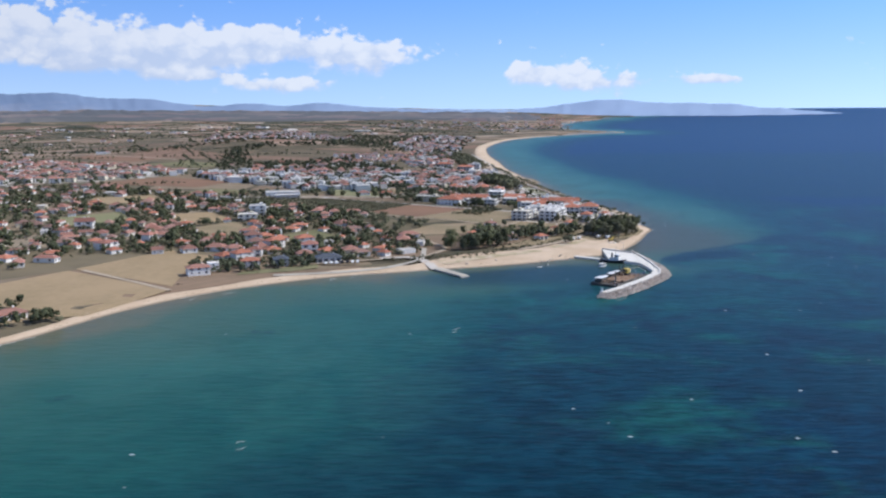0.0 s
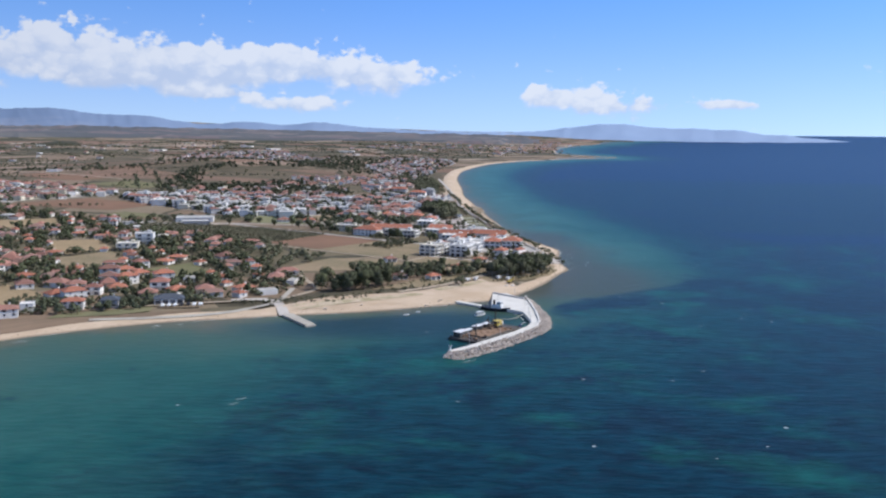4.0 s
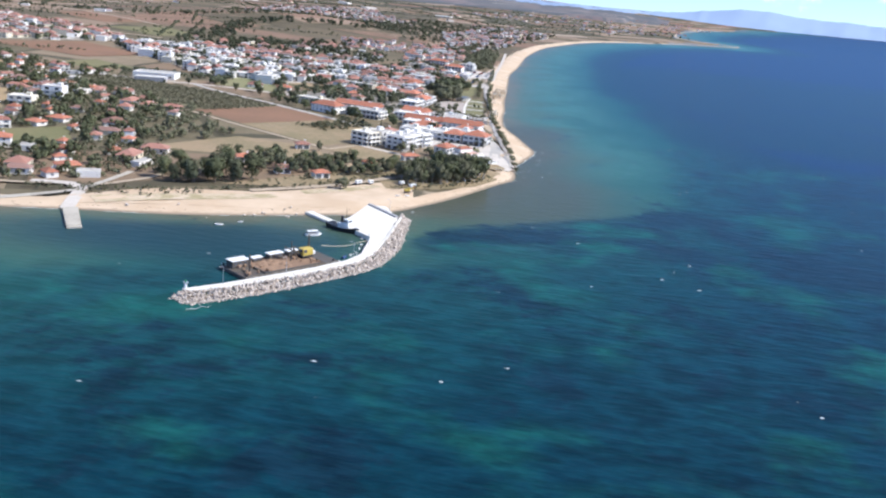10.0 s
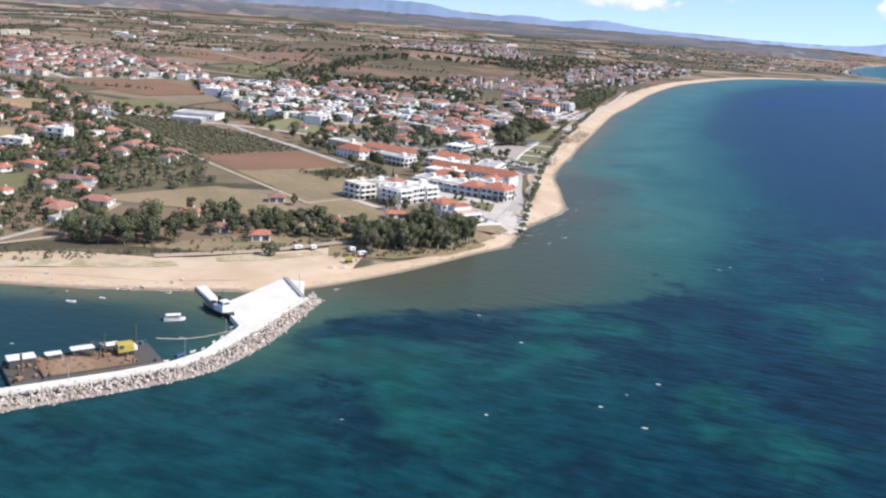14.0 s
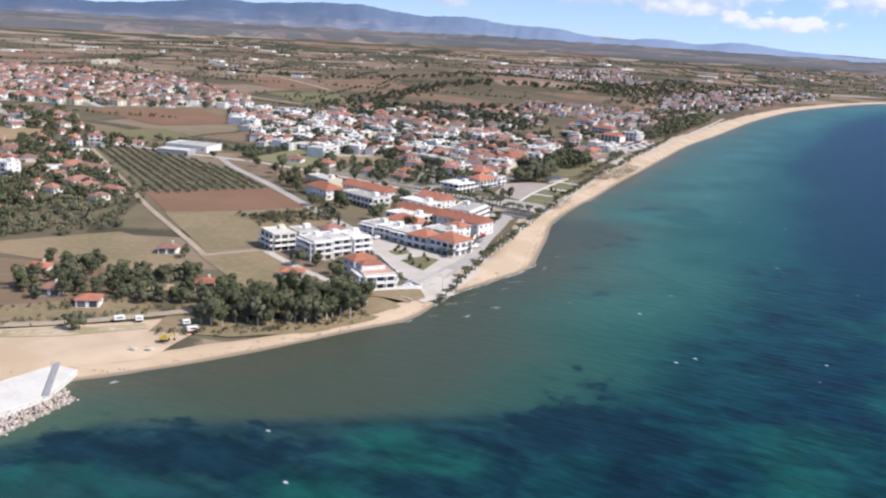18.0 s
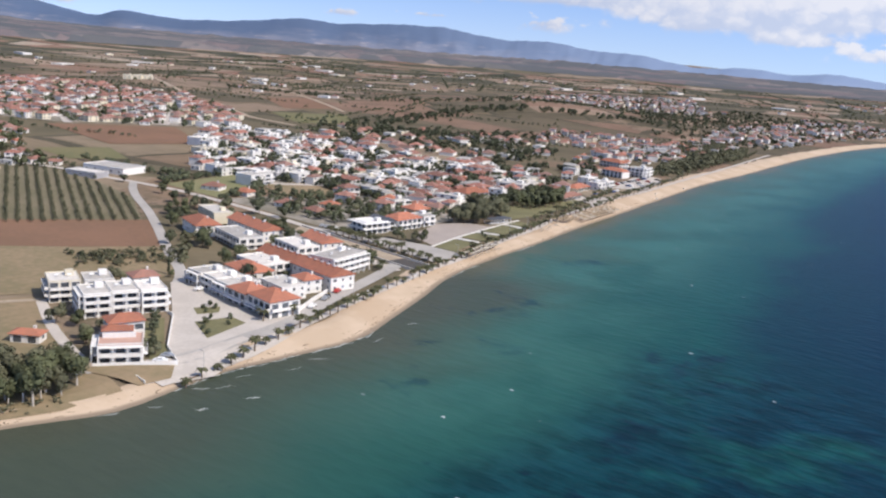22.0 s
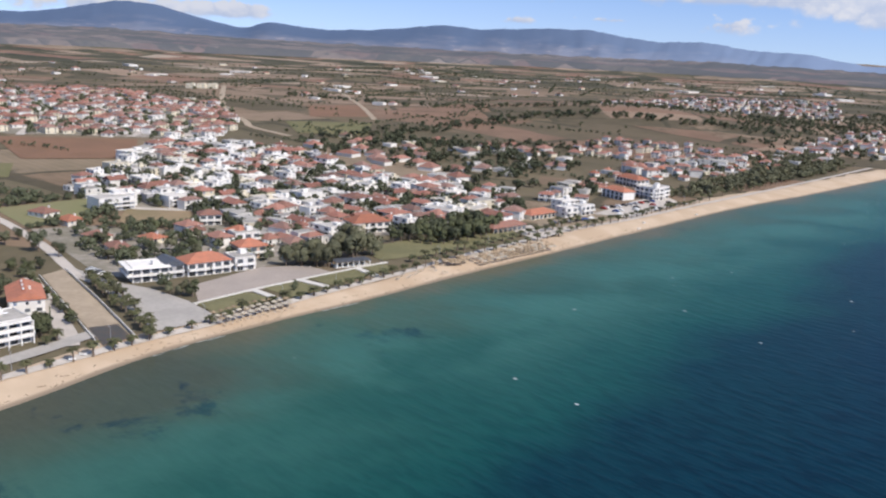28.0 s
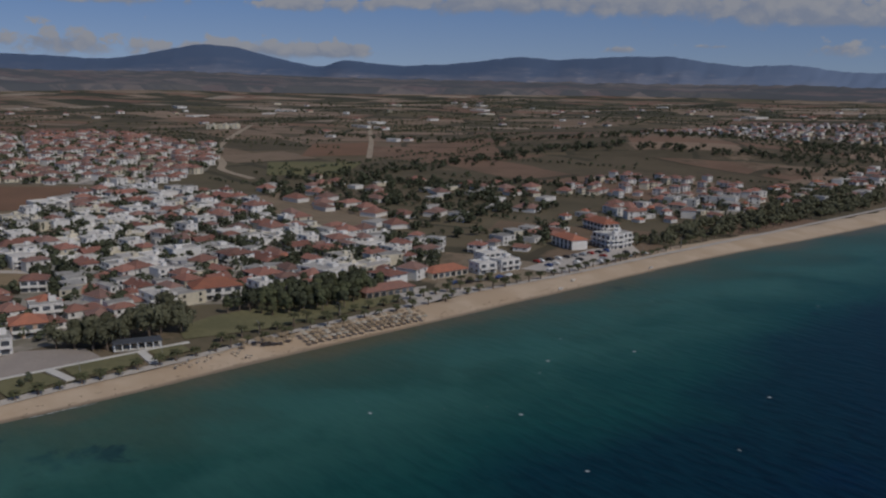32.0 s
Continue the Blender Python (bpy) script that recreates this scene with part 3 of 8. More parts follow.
# ---- water ----
def sea_material():
    m = bpy.data.materials.new("sea_water")
    m.use_nodes = True
    t = m.node_tree
    p = t.nodes["Principled BSDF"]
    at = node(t, "ShaderNodeNewGeometry").outputs["Position"]
    off = node(t, "ShaderNodeAttribute")
    off.attribute_name = "offshore"
    murk = node(t, "ShaderNodeAttribute")
    murk.attribute_name = "murk"
    drift = node(t, "ShaderNodeTexNoise", {"Vector": at, "Scale": 0.012, "Detail": 5.0, "Roughness": 0.6}).outputs["Fac"]
    d = maths(t, "ADD", off.outputs["Fac"], maths(t, "MULTIPLY", maths(t, "SUBTRACT", drift, 0.5), 0.36))
    col = ramp(t, d, [(0.0, (0.125, 0.120, 0.080)), (0.08, (0.062, 0.110, 0.080)), (0.30, (0.022, 0.092, 0.078)), (0.53, (0.0095, 0.072, 0.070)), (0.66, (0.0042, 0.036, 0.053)), (0.90, (0.0030, 0.0275, 0.052)), (1.0, (0.0026, 0.0245, 0.074))])
    col = blend(t, murk.outputs["Fac"], col, (0.062, 0.073, 0.054))
    weed = node(t, "ShaderNodeTexNoise", {"Vector": at, "Scale": 0.022, "Detail": 9.0, "Roughness": 0.66, "Distortion": 0.5}).outputs["Fac"]
    band = node(t, "ShaderNodeAttribute")
    band.attribute_name = "weed"
    spots = node(t, "ShaderNodeAttribute")
    spots.attribute_name = "patch"
    tuft = node(t, "ShaderNodeTexNoise", {"Vector": at, "Scale": 0.11, "Detail": 6.0, "Roughness": 0.7, "Distortion": 0.6}).outputs["Fac"]
    tuft = maths(t, "MULTIPLY", maths(t, "SUBTRACT", tuft, 0.5), 0.42)
    dark = remap(t, maths(t, "ADD", maths(t, "ADD", weed, tuft), maths(t, "ADD", maths(t, "MULTIPLY", band.outputs["Fac"], 0.34), maths(t, "MULTIPLY", spots.outputs["Fac"], 0.5))), 0.65, 0.75)
    col = blend(t, remap(t, band.outputs["Fac"], 0.08, 0.40, 0.0, 0.68), col, (0.0045, 0.034, 0.054))
    col = blend(t, maths(t, "MULTIPLY", dark, 0.78), col, (0.0055, 0.023, 0.041))
    glade = node(t, "ShaderNodeTexNoise", {"Vector": vectors(t, "ADD", at, (310.0, 70.0, 0.0)), "Scale": 0.019, "Detail": 5.0, "Roughness": 0.6}).outputs["Fac"]
    pale = maths(t, "MULTIPLY", remap(t, glade, 0.50, 0.68), remap(t, band.outputs["Fac"], 0.15, 0.5))
    col = blend(t, maths(t, "MULTIPLY", pale, 0.88), col, (0.011, 0.088, 0.076))
    shoal = node(t, "ShaderNodeAttribute")
    shoal.attribute_name = "shoal"
    col = blend(t, maths(t, "MULTIPLY", shoal.outputs["Fac"], remap(t, glade, 0.36, 0.60)), col, (0.046, 0.145, 0.124))
    basin = node(t, "ShaderNodeAttribute")
    basin.attribute_name = "basin"
    col = blend(t, basin.outputs["Fac"], col, (0.0105, 0.036, 0.054))
    # wind streaks and small waves, their light and shade painted into the colour
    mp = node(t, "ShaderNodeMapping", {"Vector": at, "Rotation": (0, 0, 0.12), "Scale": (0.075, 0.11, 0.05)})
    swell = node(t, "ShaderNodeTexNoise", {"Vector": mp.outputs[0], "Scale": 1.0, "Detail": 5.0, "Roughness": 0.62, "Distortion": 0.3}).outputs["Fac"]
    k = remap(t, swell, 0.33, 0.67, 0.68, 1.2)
    swell_shaded = vectors(t, "MULTIPLY", col, node(t, "ShaderNodeCombineXYZ", [k, k, k]).outputs[0])
    col = blend(t, remap(t, maths(t, "ADD", maths(t, "MULTIPLY", off.outputs["Fac"], 0.22), maths(t, "MULTIPLY", band.outputs["Fac"], 2.0)), 0.1, 0.9, 0.05, 1.0), col, swell_shaded)
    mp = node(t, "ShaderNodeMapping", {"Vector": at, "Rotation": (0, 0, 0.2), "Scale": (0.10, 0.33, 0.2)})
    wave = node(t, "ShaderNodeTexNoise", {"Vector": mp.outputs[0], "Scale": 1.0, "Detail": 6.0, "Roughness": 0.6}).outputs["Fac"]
    # shade of the small waves painted in as darker streaks
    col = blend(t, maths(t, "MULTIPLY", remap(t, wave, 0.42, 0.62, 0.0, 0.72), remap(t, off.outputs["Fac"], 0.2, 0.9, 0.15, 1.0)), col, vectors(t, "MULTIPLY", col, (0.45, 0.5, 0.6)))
    caps = node(t, "ShaderNodeTexVoronoi", {"Vector": vectors(t, "MULTIPLY", at, (1.0, 1.5, 1.0)), "Scale": 0.062, "Randomness": 1.0})
    chance = node(t, "ShaderNodeSeparateColor", [caps.outputs["Color"]]).outputs[1]
    speck = maths(t, "MULTIPLY", remap(t, maths(t, "ADD", caps.outputs["Distance"], maths(t, "MULTIPLY", node(t, "ShaderNodeTexNoise", {"Vector": at, "Scale": 0.9, "Detail": 3.0}).outputs["Fac"], 0.11)), 0.115, 0.085), remap(t, chance, 0.50, 0.54))
    speck = maths(t, "MULTIPLY", speck, remap(t, off.outputs["Fac"], 0.1, 0.3))
    col = blend(t, maths(t, "MULTIPLY", speck, 0.75), col, (0.55, 0.60, 0.62))
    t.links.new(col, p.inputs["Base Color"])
    p.inputs["Roughness"].default_value, p.inputs["IOR"].default_value = 0.32, 1.33
    p.inputs["Specular IOR Level"].default_value = 0.07
    b = node(t, "ShaderNodeBump", {"Strength": 0.25, "Distance": 1.0, "Height": wave})
    t.links.new(b.outputs[0], p.inputs["Normal"])
    return m


sx, sy = axis(-700, -260, 420, 4700, 7.0, 1.15), axis(-1000, 60, 1340, 5000, 7.0, 1.15)
SX, SY = np.meshgrid(sx, sy)
sd = -coast_distance(SX, SY)
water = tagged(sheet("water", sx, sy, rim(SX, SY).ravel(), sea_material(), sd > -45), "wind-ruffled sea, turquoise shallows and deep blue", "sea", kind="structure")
shelf = np.interp(SY.ravel(), [-400, 200, 400, 500, 620, 700, 800, 900, 1100, 1300, 1700, 2200], [340, 300, 285, 240, 208, 200, 202, 205, 190, 165, 155, 200])
PX, PY = SX.ravel(), SY.ravel()
offshore = np.minimum(np.clip(sd / shelf, 0, 1.2), 1.2 - 0.32 * ease((PY - 750) / 200) * (1 - ease((PY - 1500) / 500)))
murky = 0.9 * np.exp(-((PX - 156) / 19) ** 2 - ((PY - 858) / 28) ** 2) + np.exp(-((PX - 162) / 48) ** 2 - ((PY - 632) / 58) ** 2) + 0.85 * np.exp(-(sd / 34) ** 2) * ease((PY - 560) / 60) * (1 - ease((PY - 840) / 90))
reef = np.abs((PX - 135) * -0.614 + (PY - 545) * 0.789) + 40 * ease((PX - 225) / 40) + 40 * ease((138 - PX) / 20)
weedy = 0.42 * ease((sd - 62) / 45) * ease((PY - 540) / 60) * (1 - ease((PY - 800) / 90)) + 0.62 * np.exp(-(reef / 15) ** 2) + 0.42 * (0.3 + 0.7 * ease((PX + 30) / 90)) * ease((sd - 35) / 60) * (1 - ease((PY - 560) / 70))
patchy = np.zeros(PX.shape)
for cx, cy, rx, ry in ((172, 905, 15, 11), (158, 940, 11, 16), (176, 838, 24, 22), (165, 900, 16, 22), (200, 800, 26, 16), (196, 755, 18, 14), (160, 858, 22, 30), (232, 640, 22, 10), (248, 655, 9, 6), (215, 628, 20, 8), (268, 668, 5, 4), (262, 708, 6, 4)):
    patchy = np.maximum(patchy, 0.30 * np.exp(-((PX - cx) / rx) ** 2 - ((PY - cy) / ry) ** 2))
for key, values in (("patch", patchy), ("offshore", offshore), ("murk", np.clip(murky, 0, 0.84)), ("weed", weedy), ("basin", 0.85 * np.exp(-((PX - 52) / 72) ** 4 - ((PY - 506) / 34) ** 4) * ease((sd - 4) / 16) * ease((128 - PX) / 30)), ("shoal", 0.4 * np.exp(-((PX + 70) / 85) ** 2 - ((PY - 330) / 95) ** 2) + (0.62 + 0.3 * ease((PY - 820) / 90)) * np.exp(-((sd - 50) / 32) ** 2) * ease((PY - 690) / 70) * (1 - np.clip(murky, 0, 0.9)))):
    layer = water.data.attributes.new(key, "FLOAT", "POINT")
    layer.data.foreach_set("value", values.astype(np.float32))


# ---- beach ----
def beach_material():
    m = bpy.data.materials.new("beach_sand")
    m.use_nodes = True
    t = m.node_tree
    p = t.nodes["Principled BSDF"]
    at = node(t, "ShaderNodeNewGeometry").outputs["Position"]
    h = node(t, "ShaderNodeSeparateXYZ", [at]).outputs[2]
    big = node(t, "ShaderNodeTexNoise", {"Vector": at, "Scale": 0.07, "Detail": 5.0}).outputs["Fac"]
    small = node(t, "ShaderNodeTexNoise", {"Vector": at, "Scale": 0.9, "Detail": 4.0}).outputs["Fac"]
    dry = blend(t, remap(t, big, 0.35, 0.65), (0.60, 0.47, 0.34), (0.52, 0.40, 0.28))
    broad = node(t, "ShaderNodeTexNoise", {"Vector": at, "Scale": 0.028, "Detail": 6.0, "Roughness": 0.65}).outputs["Fac"]
    dry = blend(t, remap(t, broad, 0.46, 0.62, 0.0, 0.75), dry, (0.485, 0.355, 0.235))
    dry = blend(t, maths(t, "MULTIPLY", small, 0.3), dry, (0.50, 0.40, 0.29))
    col = blend(t, remap(t, maths(t, "ADD", h, maths(t, "MULTIPLY", big, 0.25)), 0.22, 0.50), (0.27, 0.21, 0.15), dry)
    t.links.new(col, p.inputs["Base Color"])
    p.inputs["Roughness"].default_value = 0.95
    b = node(t, "ShaderNodeBump", {"Strength": 0.3, "Distance": 0.2, "Height": small})
    t.links.new(b.outputs[0], p.inputs["Normal"])
    return m


M["sand"] = beach_material()
line = smooth_line(COAST, 6)
line = line[(line[:, 1] > 150) & (line[:, 1] < 3600)]
along = np.gradient(line, axis=0)
along /= np.linalg.norm(along, axis=1)[:, None]
for _ in range(6):
    along[1:-1] = (along[:-2] + along[1:-1] * 2 + along[2:]) / 4
inland = np.stack([-along[:, 1], along[:, 0]], 1)
COLS = 9
wide = np.interp(line[:, 1], [s[0] for s in SANDS], [s[1] for s in SANDS])
rag = np.array([noise.noise((p[0] / 25, p[1] / 25, 0)) for p in line])
verts, faces = [], []
for i in range(len(line)):
    for k in range(COLS):
        u = k / (COLS - 1)
        off = -9 + (wide[i] * (1 + 0.25 * rag[i]) + 9) * u
        q = line[i] + inland[i] * off
        z = 0.13 * min(off, 11) if off > 0 else 0.09 * off
        verts.append((q[0], q[1], z + (0.75 if off > 13 else 0.35 * max(off, 0) / 13) + 0.12 * noise.noise((q[0] / 9, q[1] / 9, 3)) * (off > 3) - (0.9 if k == COLS - 1 else 0.0) + float(rim(q[0], q[1]))))
for i in range(len(line) - 1):
    for k in range(COLS - 1):
        a0 = i * COLS + k
        faces.append((a0, a0 + COLS, a0 + COLS + 1, a0 + 1))
tagged(shape("beach", verts, faces, "sand", flat=False), "pale golden sand beach, darker along the waterline", "beach", kind="structure")


# ---- mountains round the plain, and low foothills before them, both with painted haze ----
RIDGE = [(92, .5), (82, .6), (76.9, .57), (73.5, .47), (70.2, .34), (67.7, .74), (66.2, 1.02), (64.8, 1.23), (63.4, 1.1), (62.2, .88), (60.8, .5), (59.5, .23), (58.1, .04), (56.8, .40), (55.2, .26), (53.7, .15), (51.6, .19), (49, .4), (46.2, .72), (44.1, .56), (41.8, .7), (39.5, .79), (36.9, .80), (34.6, .55), (31.5, .32), (28.5, .42),
         (25, .12), (21, .03), (17, -.38), (13.4, -.22), (11, -.38), (8.6, -.18), (6.0, -.42), (2, -.60), (-4, -.62), (-7.3, -.26), (-9.4, -.06), (-12, -.24), (-14.5, -.30), (-16.5, -.34), (-18.2, -.55), (-20, -.66), (-24, -1.0)]
FOOTHILLS = [(92, -.3), (84, -.22), (77, -.25), (72, -.38), (66, -.36), (60, -.55), (55, -.64), (48, -.72), (40, -.76), (33, -.72), (27, -.64), (22, -.66), (17, -.66), (12, -.68), (6, -.72), (1, -.78), (-3, -.84), (-6, -1.2)]


def backdrop_material(name, low, high, patch, scale):
    """Slopes from low to high colour up the hill, with patches of fields on them and distance haze painted in."""
    m = bpy.data.materials.new(name)
    m.use_nodes = True
    t = m.node_tree
    p = t.nodes["Principled BSDF"]
    at = node(t, "ShaderNodeNewGeometry").outputs["Position"]
    mp = node(t, "ShaderNodeMapping", {"Vector": at, "Scale": (scale, scale, scale * 7)})
    mottle = node(t, "ShaderNodeTexNoise", {"Vector": mp.outputs[0], "Scale": 1.0, "Detail": 6.0, "Roughness": 0.62}).outputs["Fac"]
    fields = node(t, "ShaderNodeTexNoise", {"Vector": vectors(t, "ADD", mp.outputs[0], (7.0, 3.0, 1.0)), "Scale": 2.6, "Detail": 4.0, "Roughness": 0.55}).outputs["Fac"]
    rise = node(t, "ShaderNodeAttribute")
    rise.attribute_name = "rise"
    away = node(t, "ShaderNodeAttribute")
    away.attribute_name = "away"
    up_ = maths(t, "ADD", rise.outputs["Fac"], maths(t, "MULTIPLY", maths(t, "SUBTRACT", mottle, 0.5), 1.1))
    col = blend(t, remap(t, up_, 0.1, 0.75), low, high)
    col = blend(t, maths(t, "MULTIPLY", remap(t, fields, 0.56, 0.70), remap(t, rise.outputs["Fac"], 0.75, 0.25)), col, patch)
    # aerial haze painted into the base colour, as strong as away says
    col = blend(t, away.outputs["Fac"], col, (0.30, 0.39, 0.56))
    t.links.new(col, p.inputs["Base Color"])
    p.inputs["Roughness"].default_value, p.inputs["Specular IOR Level"].default_value = 1.0, 0.0
    return m


def range_of_hills(name, profile, reach_to, depth, mat, label, rough, painted_haze):
    ridge = smooth_line(profile, 0.25)
    verts, faces, rise, away = [], [], [], []
    LEVELS = 12
    for az, el in ridge:
        s = float(ease((az - 4) / 40))
        vx, vy, vz, reach = 60 + 310 * s, 60 + 640 * s, 98 + 10 * s, reach_to - 330 * s
        a = radians(az)
        crest = el + rough * (0.05 * noise.noise((az * 0.8, 0, 0)) + 0.04 * noise.noise((az * 2.5, 0, 5)) + 0.025 * noise.noise((az * 6.0, 0, 9)))
        top = vz + reach * math.tan(radians(crest))
        foot = vz + (reach - depth) * math.tan(radians(-1.25 if az > -3 else -1.5))
        for k in range(LEVELS):
            u = k / (LEVELS - 1)
            r = reach - depth * (1 - u)
            z = foot + (top - foot) * u ** 1.15 + (top - foot) * (0.07 * noise.noise((az * 0.6, u * 3.0, 7)) + 0.035 * noise.noise((az * 1.6, u * 4.0, 2))) * math.sin(math.pi * u)
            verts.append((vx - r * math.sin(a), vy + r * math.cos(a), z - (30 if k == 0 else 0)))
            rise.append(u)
            # share of painted haze, by bearing
            away.append(float(np.interp(az, [p[0] for p in painted_haze], [p[1] for p in painted_haze])))
    for i in range(len(ridge) - 1):
        for k in range(LEVELS - 1):
            a0 = i * LEVELS + k
            faces.append((a0, a0 + 1, a0 + LEVELS + 1, a0 + LEVELS))
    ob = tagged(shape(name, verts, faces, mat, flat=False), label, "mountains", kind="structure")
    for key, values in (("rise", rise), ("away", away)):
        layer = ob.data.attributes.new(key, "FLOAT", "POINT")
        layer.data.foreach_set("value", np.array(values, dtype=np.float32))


# the blue of the haze is already in the low and high colours
range_of_hills("backdrop", RIDGE, 4680, 520, backdrop_material("mountains_painted_hazy", (0.20, 0.215, 0.27), (0.095, 0.135, 0.22), (0.33, 0.31, 0.33), 0.0045), "mountains beyond the plain, painted in blue haze", 1.0, [(-2, 1.0), (2, 0.75), (16, 0.6), (26, 0.4), (40, 0.05), (50, 0.0)])
range_of_hills("backdrop_foothills", FOOTHILLS, 4150, 620, farmland("foothill_farmland_painted_haze", 0.58), "low foothills at the edge of the plain, painted hazy", 1.6, [(-14, 0.55), (2, 0.42), (20, 0.22), (40, 0.08), (90, 0.05)])


# ---- draped surfaces: roads, yards, fields ----
def drape(name, points, mat, lift=0.1, label="", category="", step=14.0):
    bm = bmesh.new()
    bm.faces.new([bm.verts.new((*p, 0)) for p in points])
    xs, ys = [p[0] for p in points], [p[1] for p in points]
    for vals, no in ((xs, (1, 0, 0)), (ys, (0, 1, 0))):
        for c in np.arange(min(vals) + step, max(vals), step):
            bmesh.ops.bisect_plane(bm, geom=bm.verts[:] + bm.edges[:] + bm.faces[:], plane_co=(c * no[0], c * no[1], 0), plane_no=no)
    bm.verts.ensure_lookup_table()
    z = heights([v.co.x for v in bm.verts], [v.co.y for v in bm.verts])
    for v, h in zip(bm.verts, z):
        v.co.z = max(h, 0.4) + lift
    bmesh.ops.recalc_face_normals(bm, faces=bm.faces[:])
    if sum(f.normal.z for f in bm.faces) < 0:
        bmesh.ops.reverse_faces(bm, faces=bm.faces[:])
    me = bpy.data.meshes.new(name)
    bm.to_mesh(me)
    bm.free()
    me.materials.append(M[mat])
    return tagged(new(name, me), label, category or name, kind="structure")


ROADS = []


def ribbon(name, points, width, mat, lift=0.18, label="", category="road"):
    line = smooth_line(points, 8)
    ROADS.append(line)
    t = np.gradient(line, axis=0)
    t /= np.linalg.norm(t, axis=1)[:, None]
    n = np.stack([-t[:, 1], t[:, 0]], 1) * width / 2
    both = np.concatenate([line - n, line + n])
    z = np.maximum(heights(both[:, 0], both[:, 1]), 0.4) + lift
    k = len(line)
    v = [(*p, h) for p, h in zip(both, z)]
    return tagged(shape(name, v, [(i, i + 1, i + 1 + k, i + k) for i in range(k - 1)], mat, flat=False), label, category, kind="structure")


drape("sand_flat", [(-6, 528), (22, 540), (63, 556), (104, 583), (116, 602), (112, 622), (100, 636), (88, 618), (74, 602), (60, 586), (46, 577), (30, 571), (16, 566), (2, 555), (-7, 541)], "sand", 0.12, "trampled sandy ground behind the beach", "sand")
drape("field", [(-246, 455), (-214, 511), (-140, 458), (-164, 405), (-200, 380)], "stubble", 0.12, "pale stubble field behind the beach", "field")
drape("field", [(-212, 516), (-177, 582), (-144, 557), (-147, 510), (-142, 466)], "stubble", 0.13, "tan stubble field beside a dirt track", "field")
drape("field", [(-68, 769), (-31, 829), (20, 803), (-2, 770), (-23, 742)], "ploughed", 0.14, "freshly ploughed red-brown field", "field")
drape("field", [(-24, 741), (-2, 769), (19, 801), (62, 775), (50, 736), (54, 725), (40, 702)], "dry_grass", 0.15, "dry grass field beside the flats", "field")
drape("field", [(44, 694), (56, 721), (124, 692), (116, 672), (95, 668)], "dry_grass", 0.16, "dry grass plot behind the grove", "field")
drape("field", [(-40, 640), (-8, 700), (34, 698), (60, 668), (30, 655)], "dry_grass", 0.11, "dry fallow field among gardens", "field")
drape("field", [(100, 616), (122, 628), (138, 650), (146, 672), (146, 690), (126, 694), (96, 668), (84, 648)], "dry_grass", 0.13, "dry trodden grass under the grove", "field")
drape("verge", [(127, 689), (146, 695), (147, 705), (141, 711), (136, 704), (126, 694)], "dry_grass", 0.4, "dry grass verge before the villa wall", "verge")
drape("field", [(30, 585), (70, 640), (90, 632), (62, 596)], "dry_grass", 0.17, "dry grass beside the beach track", "field")
drape("field", [(-573, 1505), (-432, 1403), (-453, 1335), (-579, 1420)], "ploughed", 0.3, "ploughed red field on the plain", "field")
drape("field", [(-421, 1282), (-380, 1363), (-297, 1291), (-331, 1236)], "green_field", 0.3, "green crop field on the plain", "field")
drape("field", [(-380, 985), (-330, 1080), (-239, 1035), (-262, 965)], "ploughed", 0.3, "brown field between the two villages", "field")
drape("field", [(-110, 899), (-116, 958), (-100, 964), (-66, 930), (-58, 898)], "meadow", 0.2, "mown green meadow plot among houses", "field")
drape("field", [(-62, 944), (-80, 956), (-76, 982), (-54, 982), (-32, 968), (-42, 936)], "dry_grass", 0.2, "mown dry plot among houses", "field")
drape("field", [(-262, 905), (-212, 900), (-196, 935), (-246, 955)], "green_field", 0.2, "dark green plot beside the village", "field")
drape("pavement", [(-20, 896), (28, 892), (56, 899), (60, 950), (56, 975), (20, 992), (-4, 998), (-30, 990), (-20, 955), (-50, 925), (-56, 898)], "yards", 0.12, "dusty yards and gardens behind the seafront", "pavement")
GARDEN_FIELDS = [[(-228, 747), (-196, 762), (-169, 721), (-195, 685)], [(-190, 676), (-164, 711), (-139, 658), (-165, 631)], [(-310, 720), (-270, 760), (-240, 700), (-275, 665)], [(-120, 640), (-96, 668), (-72, 632), (-96, 606)], [(-330, 850), (-280, 880), (-255, 830), (-305, 800)]]
for k, points in enumerate(GARDEN_FIELDS):
    drape("field", points, ("stubble", "dry_grass", "meadow", "green_field", "stubble")[k], 0.12, ("tan stubble plot", "dry grass plot", "green meadow plot", "rough green plot", "tan stubble plot")[k] + " among the gardens", "field")
ORCHARD = [(-205, 848), (-184, 870), (-140, 870), (-84, 858), (-30, 825), (-60, 766)]
KEPT_OPEN = GARDEN_FIELDS + [ORCHARD, [(-68, 769), (-31, 829), (20, 803), (62, 775), (50, 736), (54, 725), (40, 702), (-24, 741)], [(-110, 899), (-116, 958), (-100, 964), (-66, 930), (-58, 898)], [(-262, 905), (-212, 900), (-196, 935), (-246, 955)], [(-62, 944), (-80, 956), (-76, 982), (-54, 982), (-32, 968), (-42, 936)], [(-40, 640), (-8, 700), (34, 698), (60, 668), (30, 655)]]
drape("lawn", [(93, 903), (88, 925), (103, 929), (108, 902)], "lawn", 0.24, "patchy lawn of the seafront park", "lawn")
drape("lawn", [(88, 933), (87, 949), (99, 953), (106, 936)], "lawn", 0.24, "patchy lawn of the seafront park", "lawn")
